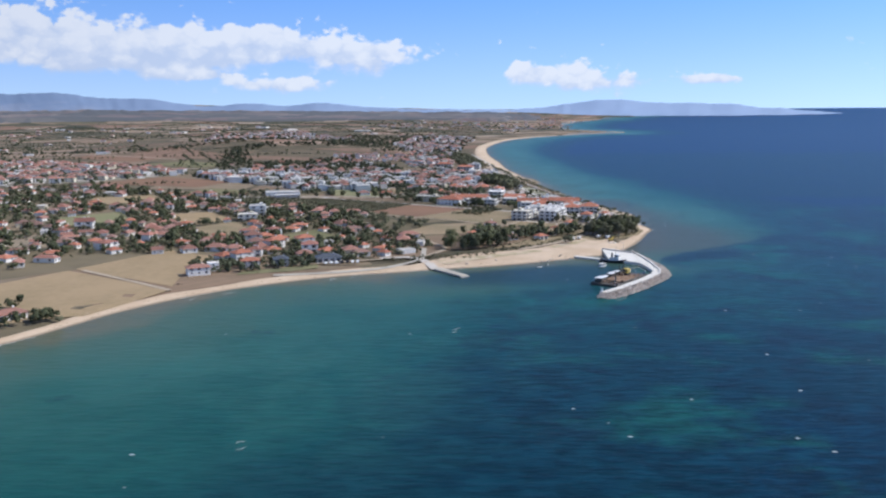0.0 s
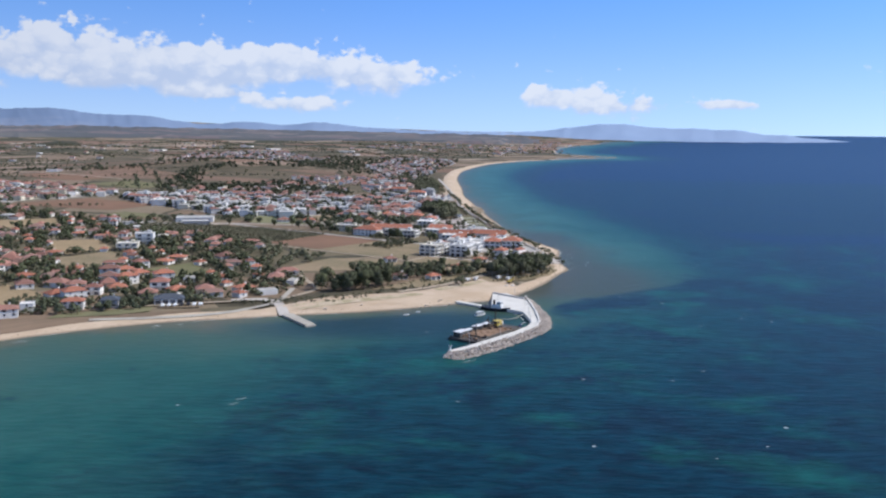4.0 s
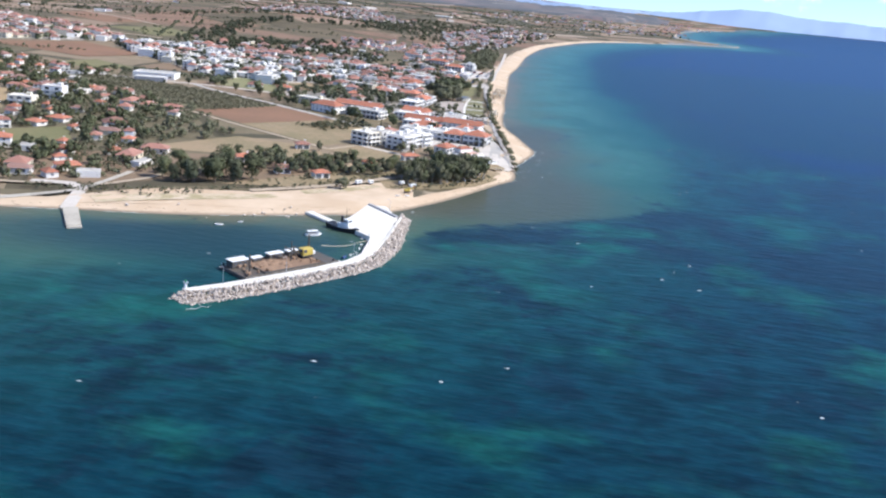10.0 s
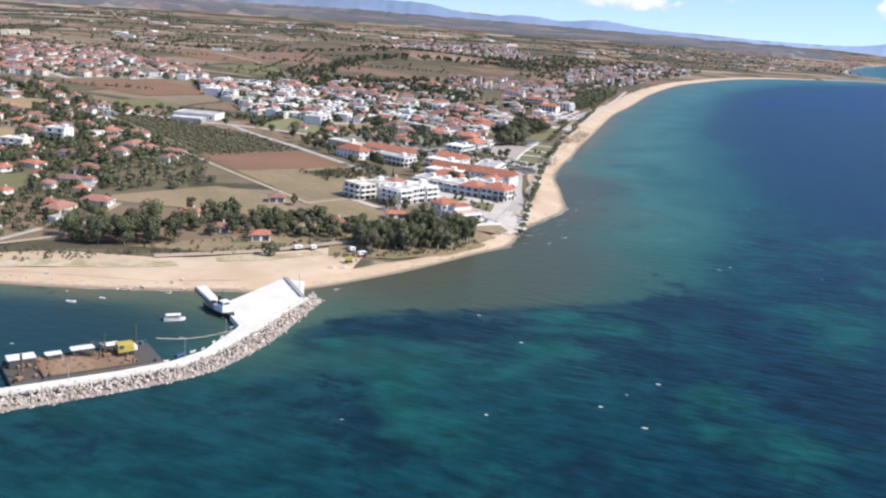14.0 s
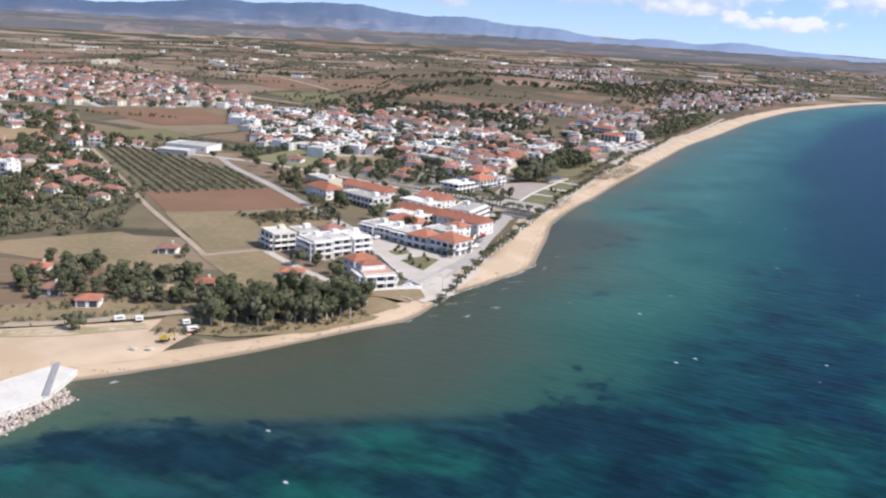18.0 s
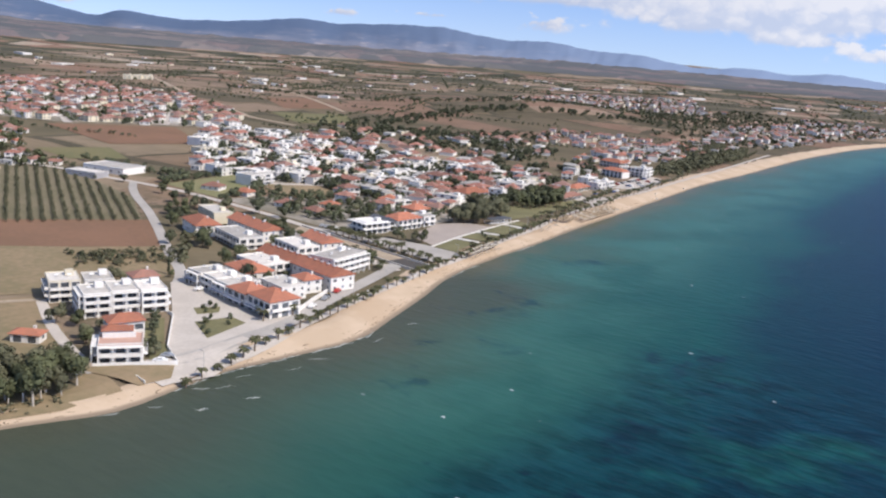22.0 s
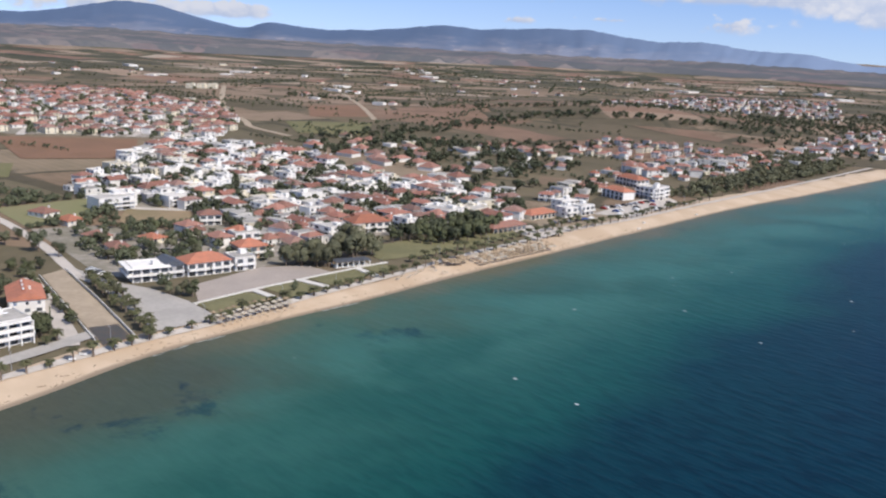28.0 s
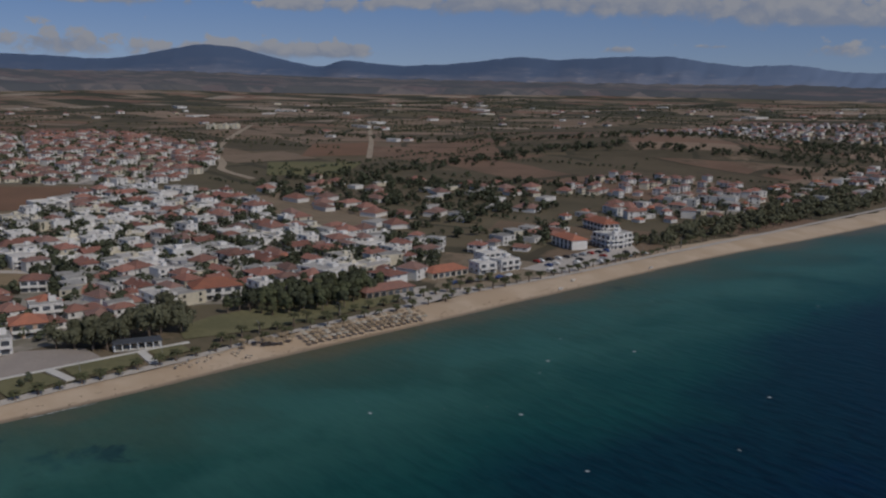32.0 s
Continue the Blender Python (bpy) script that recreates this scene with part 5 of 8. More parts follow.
plot(64, 814, 91, 810, 11, storeys=2, roof="gable", sides="f", heaters=5, front="", label="long building with a red gabled roof", name="apartment_block", category="apartment block", group=G_HOTEL)
plot(91.5, 808, 117, 803.5, 11.5, storeys=2, roof="gable", sides="fr", heaters=5, front="", h=2.9, label="long red-roofed building with a white gable to the sea", name="apartment_block", category="apartment block", group=G_HOTEL)
plot(52, 836, 72, 831, 11, storeys=2, roof="flat", sides="fr", heaters=2, rails="r", label="white flat-roofed block behind the seafront", name="apartment_block", category="apartment block", group=G_HOTEL)
plot(54, 851, 72, 846, 11, storeys=2, roof="gable", sides="fr", heaters=3, front="", label="white block with a red gabled roof", name="apartment_block", category="apartment block", group=G_HOTEL)
sea_hotel = plot(103, 820, 101, 843, 13, storeys=3, h=2.45, roof="flat", sides="flr", heaters=3, rails="r", label="white three-storey hotel with long sea-facing balconies", name="hotel", category="hotel", group=G_HOTEL)
loggia(sea_hotel, 23, 13, 2.45, 3, 6)
plot(-8, 832, 12, 824, 12, storeys=2, roof="hip", sides="fr", front="", label="white apartment block with a red hipped roof", name="apartment_block", category="apartment block", group=G_HOTEL)
plot(18, 830, 44, 822, 12, storeys=2, roof="flat", sides="fr", heaters=3, rails="r", label="white flat-roofed apartment block with ribbon balconies", name="apartment_block", category="apartment block", group=G_HOTEL)
plot(4, 850, 38, 842, 11, storeys=2, roof="gable", sides="fr", heaters=3, front="", label="long apartment block with a red tiled roof", name="apartment_block", category="apartment block", group=G_HOTEL)
plot(-28, 858, -6, 850, 10, storeys=2, roof="flat", sides="f", front="", label="cream flat-roofed block behind the hotels", wall="cream", name="apartment_block", category="apartment block", group=G_HOTEL)
cafe = plot(43, 899, 55, 896.5, 14, storeys=2, roof="flat", roof_mat="white", h=2.7, sides="fr", rails="r", label="modern white cafe with wide flat overhanging roofs", name="cafe", category="cafe")
for z in (2.6, 5.4):
    part("roof_slab", bevelled("roof_slab", [(-7.6, -9.2, z, 7.6, 7.4, z + 0.45)], 0.06), "white", cafe, "wide overhanging white slab")
plot(56, 909, 57, 917, 12, storeys=2, roof="gable", roof_mat="slate", wall="grey_wall", sides="f", chimney=False, rails="r", label="narrow dark grey building with glass balconies", name="apartment_block", category="apartment block", group=G_VILLA)
plot(58, 918, 60, 936, 12, storeys=2, roof="hip", sides="flr", rails="r", label="white seafront flats with orange hipped roofs", name="apartment_block", category="apartment block", group=G_VILLA)
plot(60, 938, 61, 947, 11, storeys=2, roof="flat", sides="fr", label="white flat-roofed seafront house", group=G_VILLA)
plot(44, 950, 46, 962, 11, storeys=2, roof="hip", wall="pink_wall", sides="fr", label="ochre house with a red roof behind the square", group=G_VILLA)
plot(-26, 969, -22, 979, 9, storeys=2, roof="hip", roof_mat="tile_old", sides="f", label="white villa with a red roof beside a mown plot", name="villa", category="villa", group=G_VILLA)
plot(-8, 951, -4, 960, 7, storeys=1, roof="hip", roof_mat="tile_old", sides="f", label="low house with a dark red roof among trees", group=G_VILLA)
plot(20, 962, 22, 974, 9, storeys=2, roof="flat", sides="f", label="white flat-roofed house behind the square", group=G_VILLA)
plot(28, 1024, 32, 1044, 13, storeys=2, roof="hip", sides="fr", rails="r", label="white building with orange hipped roof above the park", name="apartment_block", category="apartment block", group=G_VILLA)
plot(65, 1085, 65, 1110, 9, storeys=1, roof="hip", wall="wood", roof_mat="tile_old", front="shop", sides="f", chimney=False, label="low timber beach tavern with a brown roof", name="tavern", category="tavern")
plot(50, 1131, 50, 1152, 10, storeys=1, roof="hip", wall="cream", roof_mat="tile", front="shop", sides="f", chimney=False, label="low tavern with a bright red roof", name="tavern", category="tavern")
plot(55, 1155, 56, 1165, 9, storeys=2, roof="flat", sides="fl", heaters=2, rails="r", label="white three-storey seafront apartment block", name="apartment_block", category="apartment block", group="blocks by the square")
plot(56, 1168, 56, 1180, 9, storeys=2, roof="flat", sides="flr", heaters=2, rails="r", label="white three-storey seafront apartment block", name="apartment_block", category="apartment block", group="blocks by the square")
plot(38, 1172, 39, 1186, 9, storeys=2, roof="flat", sides="fl", heaters=2, rails="r", label="white apartment block behind the seafront", name="apartment_block", category="apartment block", group="blocks by the square")
plot(30, 1258, 46, 1255, 10, storeys=3, roof="flat", sides="fr", rails="r", label="tall white hotel with blue-shaded balconies", name="hotel", category="hotel", canopy="awning", h=2.3)
plot(47, 1257, 46, 1273, 10, storeys=3, roof="flat", sides="fr", rails="r", label="tall white hotel facing the beach", name="hotel", category="hotel")
plot(-14, 1296, 8, 1291, 11, storeys=2, roof="hip", sides="fr", rails="r", label="large building with bright orange tiled roofs", name="hotel", category="hotel")
plot(16, 1240, 36, 1236, 10, storeys=2, roof="hip", sides="f", front="shop", label="orange-roofed restaurant on the square", name="restaurant", category="restaurant")
plot(-141, 493, -130, 498, 7, front="", storeys=2, roof="hip", roof_mat="tile_old", sides="fr", rails="r", label="dark-red villa with a tiled veranda roof", name="villa", category="villa", group=G_VILLA, h=2.0)
plot(-134, 508, -128, 510, 6, front="", storeys=2, roof="flat", sides="fr", rails="r", label="white cubic two-storey villa", name="villa", category="villa", group=G_VILLA, h=2.0)
plot(-117, 516, -107, 518.5, 7, front="", storeys=2, roof="hip", sides="fr", rails="r", label="white villa with arches and a red roof", name="villa", category="villa", group=G_VILLA, h=2.0)
plot(-99, 521, -91, 523, 7, front="", storeys=2, roof="hip", wall="grey_wall", roof_mat="slate", sides="fr", rails="r", label="grey villa with a grey hipped roof", name="villa", category="villa", group=G_VILLA, h=2.0)
plot(-76, 533, -62, 537, 9, storeys=1, roof="hip", roof_mat="slate", wall="white", front="shop", sides="fr", chimney=False, label="white beach bar with a broad grey roof", name="beach_bar", category="bar")
plot(-195, 388, -186, 398, 8, storeys=1, roof="hip", roof_mat="tile_old", sides="fr", label="small red-roofed beach house", name="house")
plot(64, 618, 70, 622.5, 6, storeys=1, roof="hip", sides="fr", chimney=False, label="small house with a bright orange hipped roof")
plot(73, 641, 79, 645, 6, storeys=1, roof="hip", roof_mat="thatch", wall="wood", sides="f", chimney=False, label="small hut with a dark thatched roof", name="hut", category="hut")
plot(79, 657, 84.5, 661, 5.5, storeys=1, roof="hip", sides="f", label="bungalow with an orange roof in the grove")
plot(32, 684, 38.5, 687.5, 6, storeys=1, roof="hip", roof_mat="tile_old", sides="f", label="cottage with a dark red pyramid roof")
plot(92.5, 688, 100, 693, 5, storeys=1, roof="hip", roof_mat="tile", sides="fr", label="cottage with a bright red roof beside a lane")
plot(18, 633, 25, 637, 6, storeys=1, roof="hip", sides="f", label="garden cottage with a red roof")
plot(44, 619, 50, 623, 6, storeys=1, roof="hip", roof_mat="tile_old", sides="fr", label="white cottage with an orange roof beside the pines")
plot(-174, 886, -142, 893, 20, storeys=1, roof="flat", h=3.4, wall="white", front="", sides="f", step=6, label="long white warehouse with a flat roof", name="warehouse", category="warehouse")
plot(-162, 866, -140, 872, 12, storeys=1, roof="flat", h=2.9, wall="grey_wall", front="", sides="f", step=6, label="grey shed beside the warehouse", name="shed", category="shed")
for hx, hy, hr in ((-59, 918, 10), (-21, 915, 5), (3, 914, -8), (-5, 934, 12), (-13, 956, 8), (-35, 979, 0), (16, 956, 5), (-82, 914, 20), (34, 966, 4), (10, 970, 8)):
    TAKEN.append((hx, hy, 7))
    house(hx, hy, random.uniform(9, 12), random.uniform(8, 10), hr, random.choice([1, 1, 2]), "hip", random.choice(["white", "white", "cream"]), random.choice(["tile", "tile_old"]), "", "detached red-roofed house in a garden", sides="fr", group="garden houses", h=2.2)

for k, (hx, hy) in enumerate(((-131, 617), (-125, 627), (-113, 617), (-112, 592), (-135, 577), (-109, 570), (-123, 545), (-134, 549), (-87, 556), (-94, 604), (-74, 566))):
    TAKEN.append((hx, hy, 6))
    house(hx, hy, 11.5 - (k % 3), 8.5, 18 + 11 * (k % 4), 1 + (k % 3 == 0), "hip", "white", "tile" if k % 4 else "tile_old", "", "red-roofed villa among trees behind the beach", "villa", "villa", "beach villas", sides="fr", h=2.3, step=4.5)

# ---- town houses: a few kinds, repeated along the streets ----
KINDS = []
for w, d, n, roof, wall, mat in ((10, 9, 2, "hip", "white", "tile_town"), (14, 10, 2, "flat", "white", "tile"), (13, 10, 3, "flat", "white", "tile"), (9, 8, 1, "hip", "white", "tile"), (13, 10, 2, "gable", "white", "tile_town"), (12, 11, 3, "hip", "white", "tile_old"),
                                 (15, 10, 2, "flat", "cream", "tile"), (10, 10, 2, "hip", "cream", "tile_town"), (11, 8, 1, "gable", "white", "tile_old"), (9, 9, 2, "flat", "grey_wall", "tile")):
    look_of = f"{'white' if wall == 'white' else 'cream' if wall == 'cream' else 'grey'} {('one', 'two', 'three')[n - 1]}-storey house with a {'flat roof' if roof == 'flat' else 'red tiled roof'} in the town"
    KINDS.append(house(0, 0, w, d, 0, n, roof, wall, mat, "balcony" if n > 1 else "", look_of, sides="fr", step=5.0, heaters=1 if n > 1 else 0, group="town houses", z=0))


def inside(x, y, poly):
    c = False
    for (x0, y0), (x1, y1) in zip(poly, poly[1:] + poly[:1]):
        if (y0 > y) != (y1 > y) and x < (x1 - x0) * (y - y0) / (y1 - y0) + x0:
            c = not c
    return c


def road_gap(x, y):
    return min(float(np.hypot(r[:, 0] - x, r[:, 1] - y).min()) for r in ROADS)


def scatter(poly, count, gap, tries=40, clear=7.0, taken=TAKEN):
    """Places in a plot of land, kept apart from one another and from roads."""
    xs, ys = [p[0] for p in poly], [p[1] for p in poly]
    out = []
    for _ in range(count * tries):
        if len(out) >= count:
            break
        x, y = random.uniform(min(xs), max(xs)), random.uniform(min(ys), max(ys))
        if inside(x, y, poly) and not any(inside(x, y, q) for q in (KEPT_OPEN if clear > 0 else ())) and all((x - a) ** 2 + (y - b) ** 2 > (gap / 2 + r) ** 2 for a, b, r in taken) and (clear <= 0 or road_gap(x, y) > clear):
            taken.append((x, y, gap / 2))
            out.append((x, y))
    return out


GARDENS = [(-95, 548), (-30, 560), (-12, 590), (-30, 650), (-70, 690), (-60, 790), (-140, 880), (-260, 895), (-364, 955), (-330, 740), (-260, 600), (-225, 560), (-150, 575)]
STRIP = [(14, 1186), (30, 1230), (-8, 1285), (-30, 1300), (0, 1330), (14, 1440), (10, 1590), (-46, 1769), (-71, 1452), (-54, 1327), (0, 1200)]
GARDENS_WEST = [(-262, 600), (-228, 560), (-252, 500), (-330, 520), (-450, 680), (-490, 880), (-366, 955), (-332, 740)]
HAMLET = [(-505, 1942), (-590, 2328), (-406, 2534), (-199, 2093), (-319, 2056), (-424, 1866)]
RESORT = [(-60, 1640), (-105, 1880), (-70, 2330), (80, 2330), (40, 1900), (20, 1680)]
SLOPE = [(-140, 1395), (-185, 1510), (-120, 1560), (-40, 1540), (-40, 1490), (-100, 1410)]
near_places = [(p, 8) for p in scatter(TOWN, 148, 9.6, clear=4.5)] + [(p, 25) for p in scatter(GARDENS, 78, 14)] + [(p, 25) for p in scatter(GARDENS_WEST, 34, 17)] + [(p, 5) for p in scatter(STRIP, 42, 12, clear=5)]
for (x, y), wobble in near_places:
    in_town = inside(x, y, TOWN)
    kind = random.choice([0, 1, 2, 4, 1, 6, 0, 9, 2, 1, 7, 6, 2, 5, 4, 1] if in_town else [3, 3, 8, 8, 3, 0])
    turn = random.choice([0, 90, -90, 0]) if in_town else random.choice([0, 0, 90, 30, 60, -20])
    size = random.choice([0.75, 0.85, 0.95, 1.1, 1.35]) if in_town else random.choice([0.6, 0.7, 0.8, 1.1])
    copy_thing(KINDS[kind], pose(x, y, ground(x, y), 0, 0, turn + random.gauss(6, wobble / 2)) @ Matrix.Diagonal((size * random.uniform(0.8, 1.15), size * random.uniform(0.85, 1.1), random.uniform(0.7, 0.92), 1)))
for k, ob in enumerate(KINDS):
    x, y = scatter(TOWN, 1, 9.5, 400, clear=5)[0] if k % 2 else scatter(GARDENS, 1, 14, 400)[0]
    ob.matrix_world = pose(x, y, ground(x, y), 0, 0, 10)

# far quarters, joined
def quarter(name, places, label, low=1, high=2, size=(7, 11), flat=0.25, glazed=True):
    v, f, idx = [], [], []
    for x, y in places:
        w, d, n = random.uniform(*size), random.uniform(*size) * 0.85, random.randint(low, high)
        h, a, base = 2.5 * n + 0.3, radians(random.gauss(10, 14) + random.choice([0, 90])), ground(x, y)
        wall = 0 if random.random() < 0.8 else 1
        roof = 2 if random.random() < 0.6 else 3
        k = len(v)
        top = [(-w / 2, -d / 2), (w / 2, -d / 2), (w / 2, d / 2), (-w / 2, d / 2)]
        pts = [(p, q, -1.5) for p, q in top] + [(p, q, h) for p, q in top]
        faces = [(0, 1, 5, 4), (1, 2, 6, 5), (2, 3, 7, 6), (3, 0, 4, 7)]
        mats = [wall] * 4
        if random.random() < flat:
            faces.append((4, 5, 6, 7))
            mats.append(4)
        else:
            o = 0.5
            r = max(0.2, (w - d) / 2)
            pts += [(-w / 2 - o, -d / 2 - o, h), (w / 2 + o, -d / 2 - o, h), (w / 2 + o, d / 2 + o, h), (-w / 2 - o, d / 2 + o, h), (-r, 0, h + d * 0.26), (r, 0, h + d * 0.26)]
            faces += [(8, 9, 13, 12), (9, 10, 13), (10, 11, 12, 13), (11, 8, 12), (8, 11, 10, 9)]
            mats += [roof] * 4 + [wall]
        for s in range(n):
            for u in (-0.28, 0.28) if glazed else ():
                b = len(pts)
                pts += [(u * w - 0.6, -d / 2 - 0.05, 2.5 * s + 0.9), (u * w + 0.6, -d / 2 - 0.05, 2.5 * s + 0.9), (u * w + 0.6, -d / 2 - 0.05, 2.5 * s + 2.3), (u * w - 0.6, -d / 2 - 0.05, 2.5 * s + 2.3)]
                faces.append((b, b + 1, b + 2, b + 3))
                mats.append(5)
                b = len(pts)
                pts += [(w / 2 + 0.05, u * d - 0.6, 2.5 * s + 0.9), (w / 2 + 0.05, u * d + 0.6, 2.5 * s + 0.9), (w / 2 + 0.05, u * d + 0.6, 2.5 * s + 2.3), (w / 2 + 0.05, u * d - 0.6, 2.5 * s + 2.3)]
                faces.append((b, b + 1, b + 2, b + 3))
                mats.append(5)
        c, s_ = math.cos(a), math.sin(a)
        v += [(x + p * c - q * s_, y + p * s_ + q * c, base + z) for p, q, z in pts]
        f += [tuple(k + i for i in face) for face in faces]
        idx += mats
    return tagged(shape(name, v, f, ["white", "cream", "far_tile", "far_tile_old", "roof_flat", "glass"], index=idx), label, "houses", kind="stuff")


M["far_tile"] = material("clay_tiles_of_many_roofs", (0.335, 0.165, 0.125), 0.85, (0.25, 0.14, 0.112), 0.02, 0.3, 0.8, place="World", island=0.25)
M["far_tile_old"] = material("old_tiles_of_many_roofs", (0.285, 0.165, 0.135), 0.85, (0.21, 0.14, 0.118), 0.02, 0.3, 0.8, place="World", island=0.25)
for x, y, w, d, r, wall, what in ((-1331, 1777, 42, 14, 35, "white", "long white farm building on the plain"), (-884, 1424, 13, 9, 40, "cream", "pale cube-shaped farm store on the plain"), (-882, 1441, 13, 9, 40, "cream", "pale cube-shaped farm store on the plain"), (-880, 1458, 13, 9, 40, "cream", "pale cube-shaped farm store on the plain"),
                                  (-850, 1657, 34, 8, 14, "white", "long low white greenhouse on the plain"), (-808, 1668, 26, 8, 14, "white", "long low white greenhouse on the plain"), (-572, 1530, 16, 9, 20, "white", "white farmhouse beside a track")):
    house(x, y, w, d, r, 2 if wall == "cream" else 1, "flat", wall, "roof_flat", "", what, "farm_building", "farm building", "farm buildings", sides="f", step=5.0, h=3.0)
far_taken = []
quarter("village_houses", scatter(VILLAGE, 470, 11.5, clear=7, taken=far_taken), "white red-roofed houses of an inland village", 1, 2, (8, 12.5), 0.1)
quarter("hamlet_houses", scatter(HAMLET, 230, 15, clear=0, taken=far_taken), "distant red-roofed houses on a hillside", 1, 2, (6, 10), glazed=False)
quarter("resort_houses", scatter(RESORT, 190, 10, clear=0, taken=far_taken), "dense red-roofed resort houses along the bay", 1, 2, (6, 10), glazed=False)
quarter("terrace_houses", scatter(SLOPE, 60, 8.5, clear=0, taken=far_taken), "rows of small white terraces with red roofs", size=(6, 8), flat=0.0)
quarter("town_houses_behind", scatter(TOWN, 140, 7.2, clear=4) + scatter(STRIP, 60, 8, clear=0) + scatter([(-36, 992), (30, 975), (46, 990), (30, 1012), (30, 1040), (-40, 1045)], 34, 7.5, clear=3.5), "close-set white town houses", 1, 2, (6, 13), 0.55)
quarter("greenhouses", scatter([(-1800, 1500), (-1500, 2800), (-300, 3200), (0, 2600), (-500, 1700), (-900, 1400)], 16, 60, clear=0, taken=far_taken), "long pale greenhouses and sheds on the plain", 1, 1, (14, 46), 1.0)
quarter("garden_houses", scatter(GARDENS, 70, 11, clear=5) + scatter(GARDENS_WEST, 40, 12, clear=5), "low red-roofed houses among garden trees", 1, 1, (5, 14), 0.1)
quarter("farm_buildings", scatter([(-1800, 1200), (-1500, 2600), (-300, 3000), (0, 2500), (-350, 1800), (-600, 1500), (-1000, 1100)], 70, 40, clear=0, taken=far_taken) + scatter([(-420, 740), (-700, 700), (-800, 1000), (-420, 960)], 40, 25, clear=0, taken=far_taken)
        + scatter([(-250, 1180), (-330, 1240), (-140, 1420), (-60, 1290), (-70, 1190)], 45, 13, clear=0, taken=far_taken) + scatter([(200, 2700), (420, 3100), (600, 3900), (0, 3900), (-300, 3000)], 120, 25, clear=0, taken=far_taken), "scattered farmhouses and sheds on the plain", 1, 1, (8, 16), glazed=False)


# ---- trees ----
def leaves(seed, rx, rz, count, size, lobes=8, flat=1.0):
    """Leaf clumps on uneven lobes round the origin: points and faces of small bent cards."""
    rnd = random.Random(seed)
    mids = [(rnd.uniform(-0.62, 0.62) * rx, rnd.uniform(-0.62, 0.62) * rx, rnd.uniform(-0.6, 0.75) * rz, rnd.uniform(0.34, 0.62)) for _ in range(lobes)]
    v, f, out = [], [], []
    for i in range(count):
        mx, my, mz, r = mids[i % lobes]
        n = Vector((rnd.gauss(0, 1), rnd.gauss(0, 1), rnd.gauss(0.25, 1))).normalized()
        k = rnd.uniform(0.75, 1.05)
        p = Vector((mx + n.x * rx * r * k, my + n.y * rx * r * k, mz + n.z * rz * r * k * flat))
        side = n.cross(Vector((rnd.gauss(0, 1), rnd.gauss(0, 1), rnd.gauss(0, 1)))).normalized()
        up_ = (n.cross(side) + n * rnd.uniform(-0.5, 0.5)).normalized()
        s = size * rnd.uniform(0.6, 1.25)
        b = len(v)
        v += [p - side * s - up_ * s * 0.7, p + side * s - up_ * s * 0.6, p + side * s * 0.8 + up_ * s * 0.7 + n * s * 0.3, p - side * s * 0.7 + up_ * s * 0.8]
        f.append((b, b + 1, b + 2, b + 3))
        away = (n + Vector((p.x / rx, p.y / rx, p.z / rz + 0.25)) * 0.7).normalized()
        out += [away] * 4
    return v, f, out


def round_shading(me, out):
    """Leaf cards take the light as the rounded clump that they belong to."""
    me.polygons.foreach_set("use_smooth", [True] * len(me.polygons))
    me.normals_split_custom_set_from_vertices([tuple(n) for n in out])


def trunk_mesh(h, r, limbs=3, seed=0):
    rnd = random.Random(seed)
    v, f = [], []

    def tube(path, radii, n=7):
        k = len(v)
        for p, q in zip(path, radii):
            for j in range(n):
                a = 2 * math.pi * j / n
                v.append((p[0] + q * math.cos(a), p[1] + q * math.sin(a), p[2]))
        for i in range(len(path) - 1):
            for j in range(n):
                f.append((k + i * n + j, k + i * n + (j + 1) % n, k + (i + 1) * n + (j + 1) % n, k + (i + 1) * n + j))

    lean = rnd.uniform(-0.3, 0.3), rnd.uniform(-0.3, 0.3)
    tube([(0, 0, -0.4), (lean[0] * 0.3, lean[1] * 0.3, h * 0.4), (lean[0], lean[1], h)], [r * 1.3, r, r * 0.55])
    for i in range(limbs):
        a = 2 * math.pi * i / max(1, limbs) + rnd.uniform(-0.4, 0.4)
        tube([(lean[0] * 0.6, lean[1] * 0.6, h * 0.65), (math.cos(a) * h * 0.25, math.sin(a) * h * 0.25, h * 1.0), (math.cos(a) * h * 0.4, math.sin(a) * h * 0.4, h * 1.25)], [r * 0.5, r * 0.35, r * 0.12], 5)
    me = bpy.data.meshes.new("trunk")
    me.from_pydata(v, [], f)
    return me


def tree_kind(seed, h, rx, rz, leaf, label, count=420, size=0.42, lobes=9, category="tree", name="tree", group="", trunk_to=0.45, bark="trunk"):
    ob = thing(name, 0, 0, 0, label, category, group, 0)
    part("trunk", trunk_mesh(h * trunk_to, 0.05 * h * 0.5 + 0.06, 3, seed), bark, ob)
    v, f, out = leaves(seed, rx, rz, count, size, lobes)
    me = bpy.data.meshes.new("crown")
    me.from_pydata([(p.x, p.y, p.z + h - rz * 0.95) for p in v], [], f)
    round_shading(me, out)
    part("crown", me, leaf, ob)
    return ob


def plant(kinds, places, low=0.8, high=1.2, lift=0.0):
    """Sets trees of the given kinds at the places; the kinds' own first trees take the first places."""
    spare = [k for k in kinds if not k.get("placed")]
    for i, (x, y) in enumerate(places):
        s = random.uniform(low, high)
        m = pose(x, y, ground(x, y) + lift, 0, 0, random.uniform(0, 360)) @ Matrix.Diagonal((s, s, s * random.uniform(0.9, 1.15), 1))
        copy_thing(random.choice(kinds), m)


